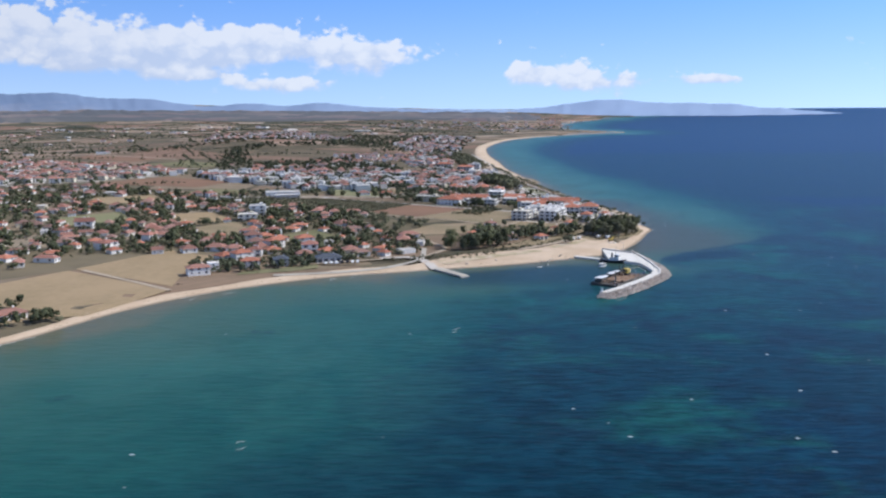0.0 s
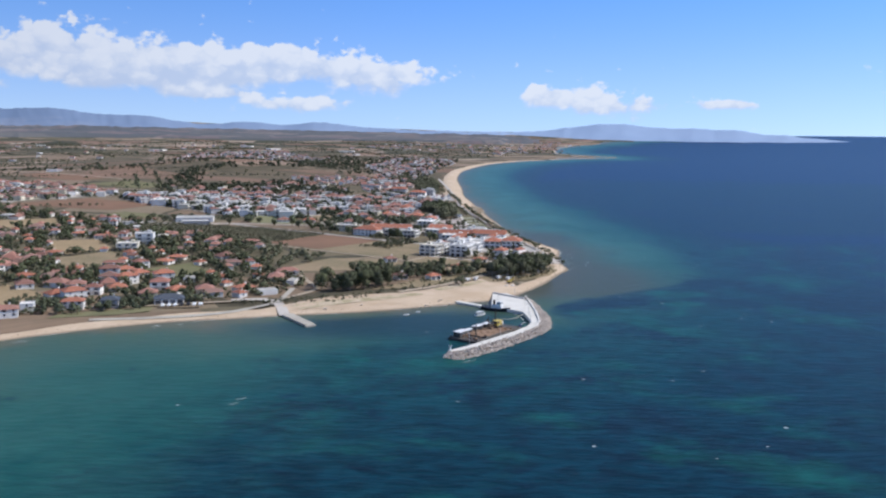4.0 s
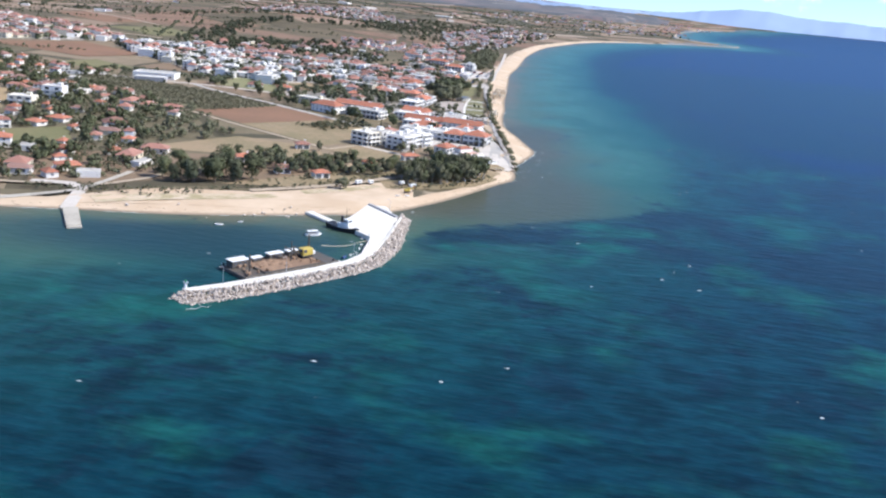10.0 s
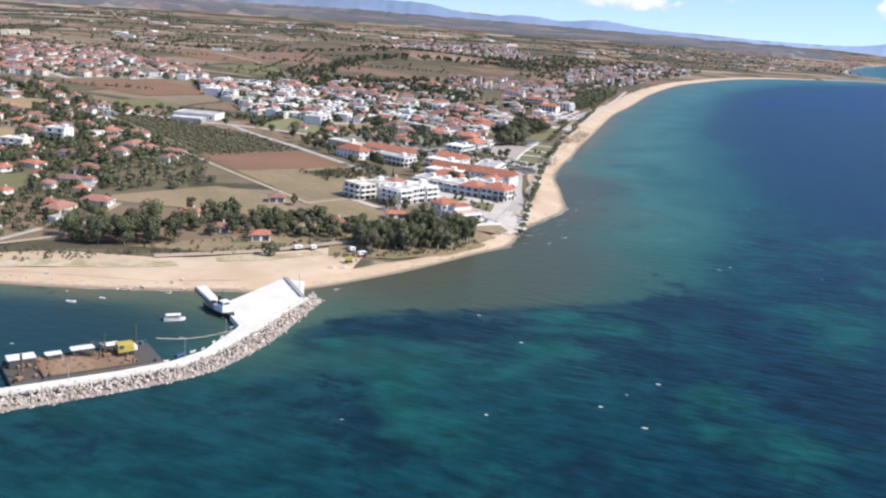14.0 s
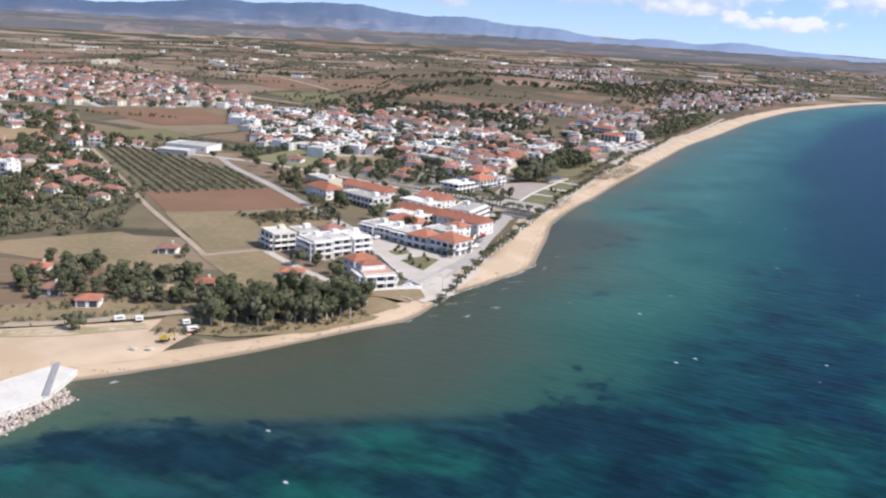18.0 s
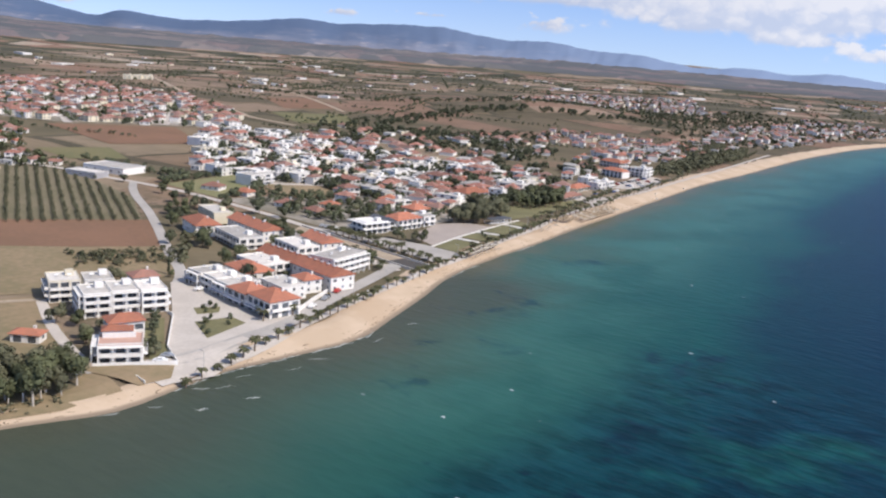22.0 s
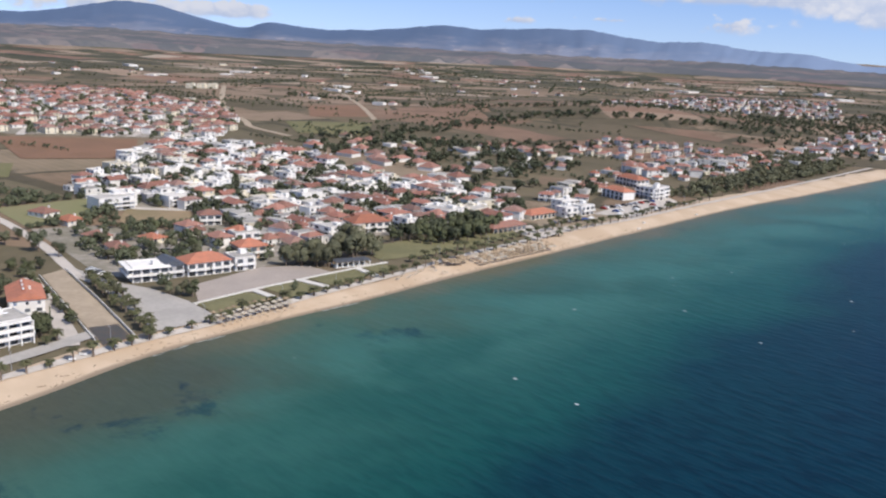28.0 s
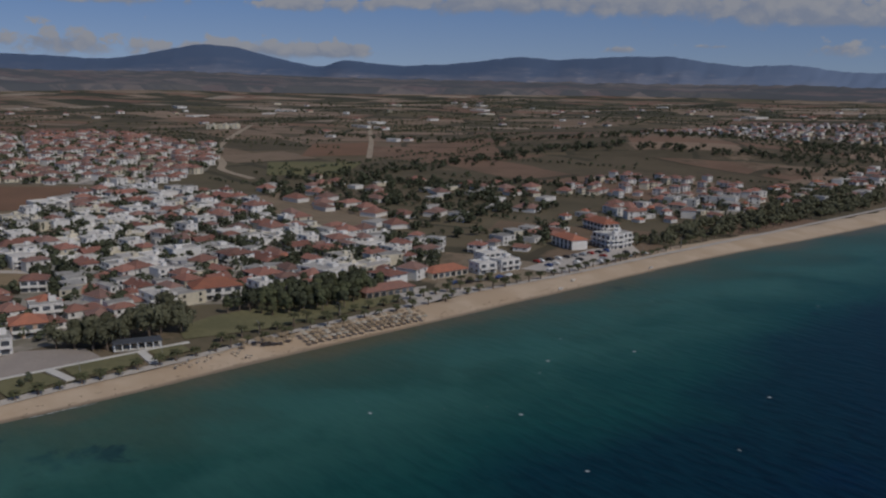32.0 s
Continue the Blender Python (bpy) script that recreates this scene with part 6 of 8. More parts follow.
def finish(kinds, places):
    for ob, (x, y) in zip(kinds, places):
        ob.matrix_basis = pose(x, y, ground(x, y), 0, 0, 40)


def along(points, step, jitter):
    return [(x + random.gauss(0, jitter), y + random.gauss(0, jitter)) for x, y in smooth_line(points, step)]


GROVE = [(106, 627), (121, 638), (134, 655), (140, 668), (138, 686), (127, 691), (112, 668), (97, 646)]
PINES = [(-2, 582), (14, 576), (34, 588), (42, 603), (22, 608), (2, 600)]
SCRUB = [(40, 610), (62, 632), (90, 636), (98, 662), (78, 672), (58, 664), (44, 690), (6, 672), (14, 640)]
PARK = [(52, 1024), (38, 1068), (42, 1098), (60, 1098), (72, 1070), (70, 1048), (62, 1040)]
WOOD = [(52, 1268), (52, 1320), (50, 1370), (48, 1431), (42, 1535), (20, 1600), (-20, 1638), (-36, 1560), (14, 1440), (22, 1345), (38, 1285)]
tree_taken = []
grove_kinds = [tree_kind(10 + k, h, rx, rz, "leaf" if k < 1 else "leaf_grey", "tall slender eucalyptus with bare lower trunk in a beach grove", 1300, 0.27, 14, group="beach grove", trunk_to=0.5, bark="pale_bark") for k, (h, rx, rz) in enumerate([(8.8, 3.1, 3.3), (7.6, 2.9, 2.9), (8.2, 2.7, 3.1)])]
grove = scatter(GROVE, 78, 3.1, clear=2.5, taken=tree_taken)
plant(grove_kinds, grove[3:], 0.55, 1.2)
finish(grove_kinds, grove)
pine_kinds = [tree_kind(20 + k, 10.5, 4.6, 4.6, ("leaf_dark", "leaf")[k], "large dark green pine with a broad dense crown", 1700, 0.32, 15, group="pines behind the sand", trunk_to=0.4) for k in range(2)]
pines = scatter(PINES, 15, 6.4, clear=2.0, taken=tree_taken)
plant(pine_kinds, pines[2:], 0.6, 1.15)
finish(pine_kinds, pines)
garden_kinds = [tree_kind(30 + k, 5.2, 2.3, 1.9, ("leaf", "leaf_grey", "leaf_dark")[k], "bushy garden tree with an uneven crown", 640, 0.28, 9, group="garden trees", trunk_to=0.4) for k in range(3)]
garden = scatter(SCRUB, 74, 3.2, clear=2.5) + [(81, 603), (83, 604)] + [(86, 707), (92, 711), (100, 715), (104, 706), (109, 703), (92, 786), (89, 795), (86, 806), (90, 816), (30, 816), (26, 818), (33, 814), (76, 901), (80, 904), (71, 902), (84, 906), (60, 744), (57, 750), (64, 757), (25, 866), (96, 847), (92, 849), (70, 884)]
garden += scatter([(-2, 835), (-40, 846), (-60, 870), (-30, 880), (0, 862)], 12, 4, clear=4) + scatter([(-80, 920), (-20, 900), (40, 905), (40, 980), (-40, 985)], 26, 4.5, clear=4.5)
plant(garden_kinds, garden[3:], 0.7, 1.25)
finish(garden_kinds, garden)
bush_kinds = [tree_kind(60 + k, 1.9, 1.1, 0.9, ("leaf_dark", "leaf")[k], "clipped round bush on a traffic island", 220, 0.17, 6, "bush", "bush", "island bushes", 0.3) for k in range(2)]
bushes = [(103, 753), (107, 751), (106, 756), (117, 742), (123, 747), (118, 752), (126, 736), (121, 738), (114, 747), (102, 757), (94, 944), (98, 941)]
plant(bush_kinds, bushes[2:], 0.85, 1.3, 0.3)
finish(bush_kinds, bushes)
big_kinds = [tree_kind(64 + k, 8.2, 3.8, 3.3, ("leaf_dark", "leaf")[k], "broad dark tree between the hotels", 1100, 0.33, 12, group="street trees") for k in range(2)]
big = [(26, 818), (30, 813), (-12, 829), (-6, 836), (90, 786), (96, 790), (-69, 885), (-37, 886), (-52, 876), (-12, 886), (2, 889), (16, 806), (-28, 842), (-84, 878), (-60, 868), (60, 800), (56, 812), (46, 842), (44, 852), (14, 866), (-14, 868), (-36, 868), (-100, 893), (-124, 880), (100, 846), (94, 849), (16, 876)]
plant(big_kinds, big[2:], 0.55, 1.0)
finish(big_kinds, big)
low_green = along([(24, 868), (44, 866), (70, 862.5), (92, 859)], 3.4, 0.6) + along([(4, 872), (26, 870)], 2.6, 2.0) + [(118, 714), (121, 718.5), (126, 714.5), (131, 711.5), (116, 722), (112, 725.5), (108, 729), (104, 732), (123, 712), (127, 710.5), (29, 781), (26, 769), (62, 771), (16, 762), (36, 786), (20, 774), (106, 810), (110, 816), (94, 800), (90, 806)]
plant(garden_kinds, low_green, 0.4, 0.75)
row_kinds = [tree_kind(40 + k, 8.5, 3.6, 3.2, "leaf_grey", "full grey-green tamarisk beside the square", 1300, 0.33, 13, group="tamarisks by the square") for k in range(2)]
row = [(64, 960), (68, 965), (72, 970), (75, 974), (67, 972), (62, 967), (70, 980), (65, 985), (71, 990), (66, 996), (60, 990), (68, 1003), (58, 1000), (52, 1006), (45, 1006), (57, 979)]
plant(row_kinds, row[2:], 0.95, 1.35)
finish(row_kinds, row)
park_kinds = [tree_kind(50 + k, 6.8, 2.2, 2.3, ("leaf_dark", "leaf")[k], "leafy park tree over a shaded lawn", 560, 0.36, 9, group="park trees") for k in range(2)]
park = scatter(PARK, 72, 3.4, clear=1.0, taken=tree_taken)
plant(park_kinds, park[2:], 0.8, 1.25)
finish(park_kinds, park)
# cypresses
cy = thing("cypress", 99, 845, 0, "slim dark cypress beside a hotel", "tree", "cypresses")
v, f, out = leaves(70, 0.9, 4.4, 300, 0.34, 9)
me = bpy.data.meshes.new("crown")
me.from_pydata([(p.x * max(0.35, 1 - (p.z + 4.4) / 10), p.y * max(0.35, 1 - (p.z + 4.4) / 10), p.z + 4.7) for p in v], [], f)
round_shading(me, out)
part("trunk", trunk_mesh(2.0, 0.16, 0), "trunk", cy)
part("crown", me, "leaf_dark", cy)
for x, y in ((58, 773), (44, 1093), (20, 1095), (-12, 1090), (97, 850), (-180, 1010)):
    copy_thing(cy, pose(x, y, ground(x, y)))


def wood_stuff(name, places, leaf, label, low=2.2, high=4.2, count=26, size=0.75, tall=1.0):
    v, f, out = [], [], []
    protos = [leaves(200 + k, 1.0, 0.85 * tall, count, size * 0.42, 5) for k in range(6)]
    zs = heights([p[0] for p in places], [p[1] for p in places])
    for (x, y), z in zip(places, zs):
        pv, pf, po = random.choice(protos)
        s, a = random.uniform(low, high) * 0.75, random.uniform(0, 6.28)
        c, d = math.cos(a) * s, math.sin(a) * s
        k = len(v)
        v += [(x + p.x * c - p.y * d, y + p.x * d + p.y * c, z + (p.z + 0.9 * tall) * s) for p in pv]
        f += [tuple(k + i for i in q) for q in pf]
        ca, sa = math.cos(a), math.sin(a)
        out += [(n.x * ca - n.y * sa, n.x * sa + n.y * ca, n.z) for n in po]
    ob = shape(name, v, f, leaf)
    round_shading(ob.data, out)
    return tagged(ob, label, "trees", kind="stuff")


def anywhere(poly, count):
    xs, ys = [p[0] for p in poly], [p[1] for p in poly]
    out = []
    while len(out) < count:
        x, y = random.uniform(min(xs), max(xs)), random.uniform(min(ys), max(ys))
        if inside(x, y, poly):
            out.append((x, y))
    return out


def open_land(places, gap=5.0):
    """Those places that keep clear of houses."""
    p, t = np.array(places), np.array([(a, b, r) for a, b, r in TAKEN])
    far = ((p[:, None, 0] - t[None, :, 0]) ** 2 + (p[:, None, 1] - t[None, :, 1]) ** 2 > (t[None, :, 2] * 0.75 + 0.8) ** 2).all(1)
    r = np.concatenate(ROADS)
    clear = (((p[:, None, 0] - r[None, :, 0]) ** 2 + (p[:, None, 1] - r[None, :, 1]) ** 2) > gap ** 2).all(1)
    return [tuple(q) for q in p[far & clear] if not any(inside(q[0], q[1], k) for k in KEPT_OPEN)]


COUNTRY = [(-1500, 900), (-1900, 2600), (-300, 3600), (60, 2700), (-40, 1800), (-90, 1450), (-250, 1200), (-400, 960), (-400, 700), (-800, 500)]
wood_stuff("garden_trees", open_land(anywhere([(-72, 690), (-34, 648), (-10, 700), (-45, 742), (-62, 782), (-104, 778)], 120), 2.5), "leaf_grey", "grey-green garden trees beside a dirt lane", 1.6, 4.4, 110, 0.4)
wood_stuff("hedge_scrub", anywhere([(8, 762), (26, 803), (46, 790), (30, 750)], 90) + along([(9, 761), (44, 788)], 1.2, 2.5), "leaf_grey", "grey-green scrub between the ploughed and grass fields", 1.0, 2.4, 60, 0.45)
wood_stuff("villa_trees", open_land(along([(-140, 505), (-110, 512), (-80, 530), (-50, 545)], 2.5, 2.5) + along([(-150, 520), (-100, 530), (-60, 548)], 2.2, 3.0), 1.5), "leaf_dark", "dark trees round the seafront villas", 2.0, 4.4, 110, 0.4)
wood_stuff("garden_trees", open_land(anywhere(GARDENS, 760) + anywhere(GARDENS_WEST, 320)), "leaf", "olive-green garden trees between scattered houses", 2.2, 6.0, 120, 0.40)
wood_stuff("garden_scrub", open_land(anywhere(GARDENS, 1500) + anywhere(GARDENS_WEST, 700), 2.2), "leaf_grey", "low olive-grey scrub and bushes between gardens", 1.2, 2.8, 40, 0.55)
wood_stuff("beach_house_trees", [(-203, 418), (-206, 412), (-201, 424), (-176, 391), (-173, 394), (-178, 388), (-180, 392), (-184, 384), (-188, 380)], "leaf", "dark trees beside a beach house", 2.6, 4.6, 260, 0.32, 1.15)
wood_stuff("shoreline_wood", anywhere(WOOD, 430), "leaf_grey", "grey-green shoreline wood behind the beach", 3.0, 5.0, 90, 0.5)
wood_stuff("garden_trees", open_land(anywhere(GARDENS, 620)), "leaf_grey", "grey-green olive trees between scattered houses", 2.0, 3.6, 90, 0.44)
wood_stuff("town_trees", open_land(anywhere(TOWN, 1350), 2.6) + open_land(anywhere([(-130, 972), (-40, 984), (20, 974), (32, 996), (-50, 1010), (-125, 990)], 130), 3.0), "leaf_dark", "dark street and garden trees in the town", 2.4, 5.4, 100, 0.42)
wood_stuff("garden_trees", open_land(anywhere([(-84, 912), (-20, 900), (40, 905), (56, 950), (52, 985), (-40, 1000), (-110, 985), (-70, 940)], 120) + along([(-112, 900), (-118, 960), (-100, 968), (-64, 930), (-56, 898)], 3.0, 1.0) + along([(-40, 932), (-28, 968), (-52, 986), (-78, 986)], 3.0, 1.0) + along([(-200, 905), (-150, 915), (-120, 925)], 3, 4), 3.5), "leaf_dark", "dark garden trees behind the seafront", 2.4, 5.0, 130, 0.38)
wood_stuff("strip_trees", open_land(anywhere(STRIP, 160), 3.0), "leaf_dark", "trees between seafront houses", 2.4, 4.2, 90, 0.42)
wood_stuff("village_trees", anywhere(VILLAGE, 760), "leaf_dark", "dark trees among village houses", 2.6, 5.2, 40, 0.75)
wood_stuff("resort_trees", anywhere([(-110, 1640), (-260, 1900), (-240, 2350), (80, 2330), (45, 1900), (25, 1650)], 900) + anywhere(HAMLET, 420), "leaf_dark", "dark trees among distant houses", 2.2, 4.5, 34, 0.7)
belts = along([(-300, 1290), (-330, 1450), (-350, 1610), (-250, 1690), (-150, 1760)], 3, 12) + along([(-250, 1300), (-180, 1380), (-150, 1520)], 4, 10) + along([(-480, 1850), (-330, 1930), (-120, 2000)], 4, 14) + along([(-60, 1230), (-110, 1300), (-160, 1330)], 4, 10) + along([(-750, 1500), (-500, 1600), (-300, 1800)], 6, 8)
belts += along([(-40, 1210), (0, 1240), (-20, 1280)], 4, 6) + anywhere([(-260, 1180), (-330, 1250), (-180, 1390), (-70, 1330), (-60, 1200)], 220)
wood_stuff("tree_belts", belts, "leaf_dark", "dark tree belts along field edges", 2.5, 5.5, 60, 0.6)
wood_stuff("country_scrub", anywhere(COUNTRY, 700) + anywhere([(-60, 2300), (150, 2500), (420, 2900), (380, 3500), (-200, 3500)], 260), "leaf", "scattered trees and scrub over the farmland", 2.0, 4.5, 34, 0.65)
hedges = []
for _ in range(230):
    x, y = anywhere(COUNTRY, 1)[0]
    a, n = random.choice([0.42, 0.42, 1.99]) + random.gauss(0, 0.1), random.randint(15, 55)
    hedges += [(x + math.cos(a) * 6 * k + random.gauss(0, 1.5), y + math.sin(a) * 6 * k + random.gauss(0, 1.5)) for k in range(n)]
hedges = [p for p, d in zip(hedges, coast_distance([p[0] for p in hedges], [p[1] for p in hedges])) if d > 80]
wood_stuff("hedgerows", hedges, "leaf_dark", "hedgerows and orchard rows between plots", 1.6, 3.0, 16, 0.9)
orchard = []
for i in range(16):
    for k in range(80):
        x, y = -58 + 5.4 * i * 0.49 - 2.3 * k * 0.872, 764 + 5.4 * i * 0.872 + 2.3 * k * 0.49
        if inside(x, y, [(-205, 848), (-184, 868), (-140, 868), (-84, 856), (-32, 824), (-60, 767)]):
            orchard.append((x + random.gauss(0, 0.25), y + random.gauss(0, 0.25)))
wood_stuff("orchard", orchard, "leaf_grey", "rows of small fruit trees in an orchard", 1.3, 1.9, 36, 0.5)
drape("field", [(-205, 848), (-184, 870), (-140, 870), (-84, 858), (-30, 825), (-60, 766)], "orchard_ground", 0.13, "orchard ground with grassy alleys", "field")
wood_stuff("scrub", open_land(along([(9, 761), (44, 788)], 1.2, 3.2) + along([(-12, 755), (9, 761)], 2, 2.0) + along([(-30, 560), (-14, 590), (-30, 640)], 2, 4) + along([(-150, 540), (-90, 540), (-40, 556)], 1.5, 4) + along([(-200, 400), (-180, 402), (-176, 396)], 2.5, 3) + along([(56, 770), (30, 800), (-10, 838)], 2.2, 2.5), 2.0), "leaf_grey", "grey-green scrub along field edges", 1.2, 3.0, 34)


# ---- palms ----
def palm_kind(seed, h):
    rnd = random.Random(seed)
    ob = thing("palm", 0, 0, 0, "short seafront date palm with a ragged crown", "palm", "seafront palms", 0)
    part("trunk", trunk_mesh(h, 0.24, 0, seed), "trunk", ob)
    v, f = [], []
    for i in range(30):
        a, lift, length = 2 * math.pi * i / 30 * 2.4 + rnd.uniform(-0.2, 0.2), rnd.uniform(0.05, 1.3), rnd.uniform(1.5, 2.1)
        pts = []
        for k in range(6):
            u = k / 5
            r = length * u * math.cos(lift * (1 - u * 0.6))
            pts.append(Vector((math.cos(a) * r, math.sin(a) * r, h + length * (math.sin(lift) * u - 0.75 * u * u))))
        side = Vector((-math.sin(a), math.cos(a), 0))
        for k in range(5):
            w0, w1 = 0.42 * math.sin(math.pi * (0.12 + 0.85 * k / 5)), 0.42 * math.sin(math.pi * (0.12 + 0.85 * (k + 1) / 5))
            b = len(v)
            drop = Vector((0, 0, -0.16))
            v += [pts[k], pts[k + 1], pts[k + 1] + side * w1 + drop, pts[k] + side * w0 + drop, pts[k + 1] - side * w1 + drop, pts[k] - side * w0 + drop]
            f += [(b, b + 1, b + 2, b + 3), (b + 1, b, b + 5, b + 4)]
    me = bpy.data.meshes.new("fronds")
    me.from_pydata(v, [], f)
    part("fronds", me, "frond", ob)
    return ob


palms = [palm_kind(80, 2.4), palm_kind(81, 3.0), palm_kind(82, 1.9)]
spots = along([(153, 706), (150, 720), (146, 738), (141, 763), (135, 793), (128, 824), (123, 853), (118, 873), (115, 896), (110, 918), (106, 950), (102, 975), (98, 1003), (94, 1030)], 6.0, 0.35)
spots += along([(40, 886), (66, 881), (90, 878), (116, 874)], 4.6, 0.4) + along([(44, 890), (66, 885.5), (90, 881.5), (108, 878.5)], 5.0, 0.4)
spots += along([(88, 1010), (84, 1040), (80, 1070), (76, 1100), (73, 1128)], 6.5, 0.5) + along([(94, 1034), (90, 1075), (86, 1110)], 8.0, 0.6) + along([(82, 1118), (80, 1150), (78, 1182), (72, 1230), (66, 1290)], 6.5, 0.6) + along([(66, 1130), (66, 1152)], 5.5, 0.6) + along([(60, 1300), (50, 1420), (34, 1590)], 9, 0.8)
spots += scatter([(52, 1030), (54, 1085), (64, 1085), (66, 1040)], 26, 4.0, clear=0, taken=tree_taken)
spots += [(127, 759), (122, 762), (129, 771), (108, 812), (110, 820), (107, 845), (105, 849)]
plant(palms, spots[3:], 0.95, 1.35, 0.25)
finish(palms, spots)


# ---- harbour ----
def prism(name, points, z0, z1, mat, parent=None, label="", bevel=0.0):
    bm = bmesh.new()
    low = [bm.verts.new((*p, z0)) for p in points]
    f = bm.faces.new(low)
    top = bmesh.ops.extrude_face_region(bm, geom=[f])
    bmesh.ops.translate(bm, verts=[g for g in top["geom"] if isinstance(g, bmesh.types.BMVert)], vec=(0, 0, z1 - z0))
    bmesh.ops.recalc_face_normals(bm, faces=bm.faces[:])
    if bevel:
        bmesh.ops.bevel(bm, geom=bm.edges[:], offset=bevel, segments=1, affect="EDGES")
    me = bpy.data.meshes.new(name)
    bm.to_mesh(me)
    bm.free()
    me.materials.append(M[mat])
    ob = new(name, me)
    ob.parent = parent
    if label:
        ob["label"] = label
    return ob


mole = thing("breakwater", 100, 500, 0, "rock breakwater with a white concrete quay and roadway", "breakwater", z=0, kind="structure")
mole_inv = mole.matrix_world.inverted()


def at_mole(ob):
    ob.parent = mole
    ob.matrix_parent_inverse = mole_inv
    return ob


at_mole(prism("quay", [(98, 546), (100, 582), (108, 583), (117, 566), (114, 532)], -2, 1.75, "concrete", bevel=0.08))
at_mole(prism("roadway", [(114, 531.8), (116.5, 510), (113.8, 499.5), (106.2, 487), (93.2, 469.4), (85.5, 459.4), (76.6, 449.6), (79, 447.6), (88, 456.4), (96, 466.6), (109, 484), (117.5, 497.6), (120, 510), (120, 534), (118, 565), (117.2, 565.6)], -2, 1.72, "concrete", bevel=0.06))
at_mole(prism("parapet_wall", [(120, 510), (121, 509.8), (121, 534), (118.9, 566), (118.1, 566), (120, 534)], 1.6, 2.3, "concrete", label="low concrete wave wall"))
at_mole(prism("parapet_wall", [(79, 447.6), (88, 456.4), (96, 466.6), (109, 484), (117.5, 497.6), (120, 509.9), (121, 509.7), (118.4, 497.1), (109.8, 483.4), (96.8, 466), (88.7, 455.7), (79.6, 446.9)], 1.6, 2.3, "concrete", label="low concrete wave wall"))
at_mole(prism("gate_wall", [(100, 582), (101, 583), (117, 567), (116, 566)], 1.6, 2.3, "grey_wall", label="dark wall closing the quay"))


def rock_mesh(seed):
    rnd = random.Random(seed)
    bm = bmesh.new()
    bmesh.ops.create_icosphere(bm, subdivisions=1, radius=1.0)
    for vtx in bm.verts:
        vtx.co *= rnd.uniform(0.72, 1.15)
        vtx.co.x *= 1.15
        vtx.co.z *= 0.8
    me = bpy.data.meshes.new("rock")
    bm.to_mesh(me)
    bm.free()
    me.materials.append(M["rock"])
    return me


rocks = [rock_mesh(k) for k in range(7)]
crest = smooth_line([(117.5, 571), (121, 534), (120.8, 511), (118, 497.5), (110, 484), (97, 466.4), (88.6, 456), (79.5, 447), (77.5, 447.4)], 0.95)
foot = smooth_line([(121, 572), (126.2, 534), (126.4, 511), (123.6, 498), (115.2, 483), (101.5, 463), (92, 451.5), (82.5, 441.5), (75, 443.6)], 0.95)
foot = foot[np.linspace(0, len(foot) - 1, len(crest)).astype(int)]
spots_r = []
for p, q in zip(crest, foot):
    for u in np.linspace(0.02, 1.0, 8):
        w = p + (q - p) * u + np.array([random.gauss(0, 0.35), random.gauss(0, 0.35)])
        spots_r.append((w[0], w[1], 2.0 * (1 - u) - 0.1 + random.uniform(-0.2, 0.3), random.uniform(0.34, 0.62)))
for a in np.linspace(0.3, 6.0, 70):
    r = random.uniform(0.5, 4.6)
    spots_r.append((78 + r * 0.72 * math.cos(a), 446.6 + r * math.sin(a) * 0.62, 1.6 * (1 - r / 5.0), random.uniform(0.35, 0.6)))
random.shuffle(spots_r)
rest = []
for k, (x, y, z, s) in enumerate(spots_r):
    m = pose(x, y, z, random.uniform(0, 360), random.uniform(0, 360), random.uniform(0, 360)) @ Matrix.Diagonal((s, s, s, 1))
    if k < 300:
        ob = new("rock", rocks[k % 7])
        ob.parent, ob.matrix_parent_inverse, ob.matrix_basis = mole, mole_inv, m
    else:
        rest.append((rocks[k % 7], m))
v, f = [], []
for me, m in rest:
    k = len(v)
    v += [m @ p.co for p in me.vertices]
    f += [tuple(k + i for i in q.vertices) for q in me.polygons]
tagged(at_mole(shape("rocks", v, f, "rock")), kind="stuff")
bank = [tuple(p) for p in crest[::6]] + [tuple(p) for p in foot[::-6]]
at_mole(prism("rock_core", bank, -2.5, 0.3, "rock"))

jetty = thing("jetty", 3, 510, 0, "short pale concrete jetty running out from the beach", "jetty", z=0)
jetty_inv = jetty.matrix_world.inverted()
for nm, pts, z in (("deck", [(-7, 518.5), (-2.6, 522.5), (11.6, 501), (7.6, 497.6)], 1.1), ("head", [(7.5, 497.8), (11.7, 501.2), (12.8, 499.6), (8.6, 496.2)], 0.7)):
    o = prism(nm, pts, -2.5, z, "old_concrete", bevel=0.06)
    o.parent, o.matrix_parent_inverse = jetty, jetty_inv
pier = thing("pier", 88, 554, 0, "narrow concrete finger pier beside a moored tug", "pier", z=0)
o = prism("deck", [(79, 559), (81, 562), (97.5, 548.5), (96, 546)], -2.5, 1.1, "concrete", bevel=0.05)
o.parent, o.matrix_parent_inverse = pier, pier.matrix_world.inverted()


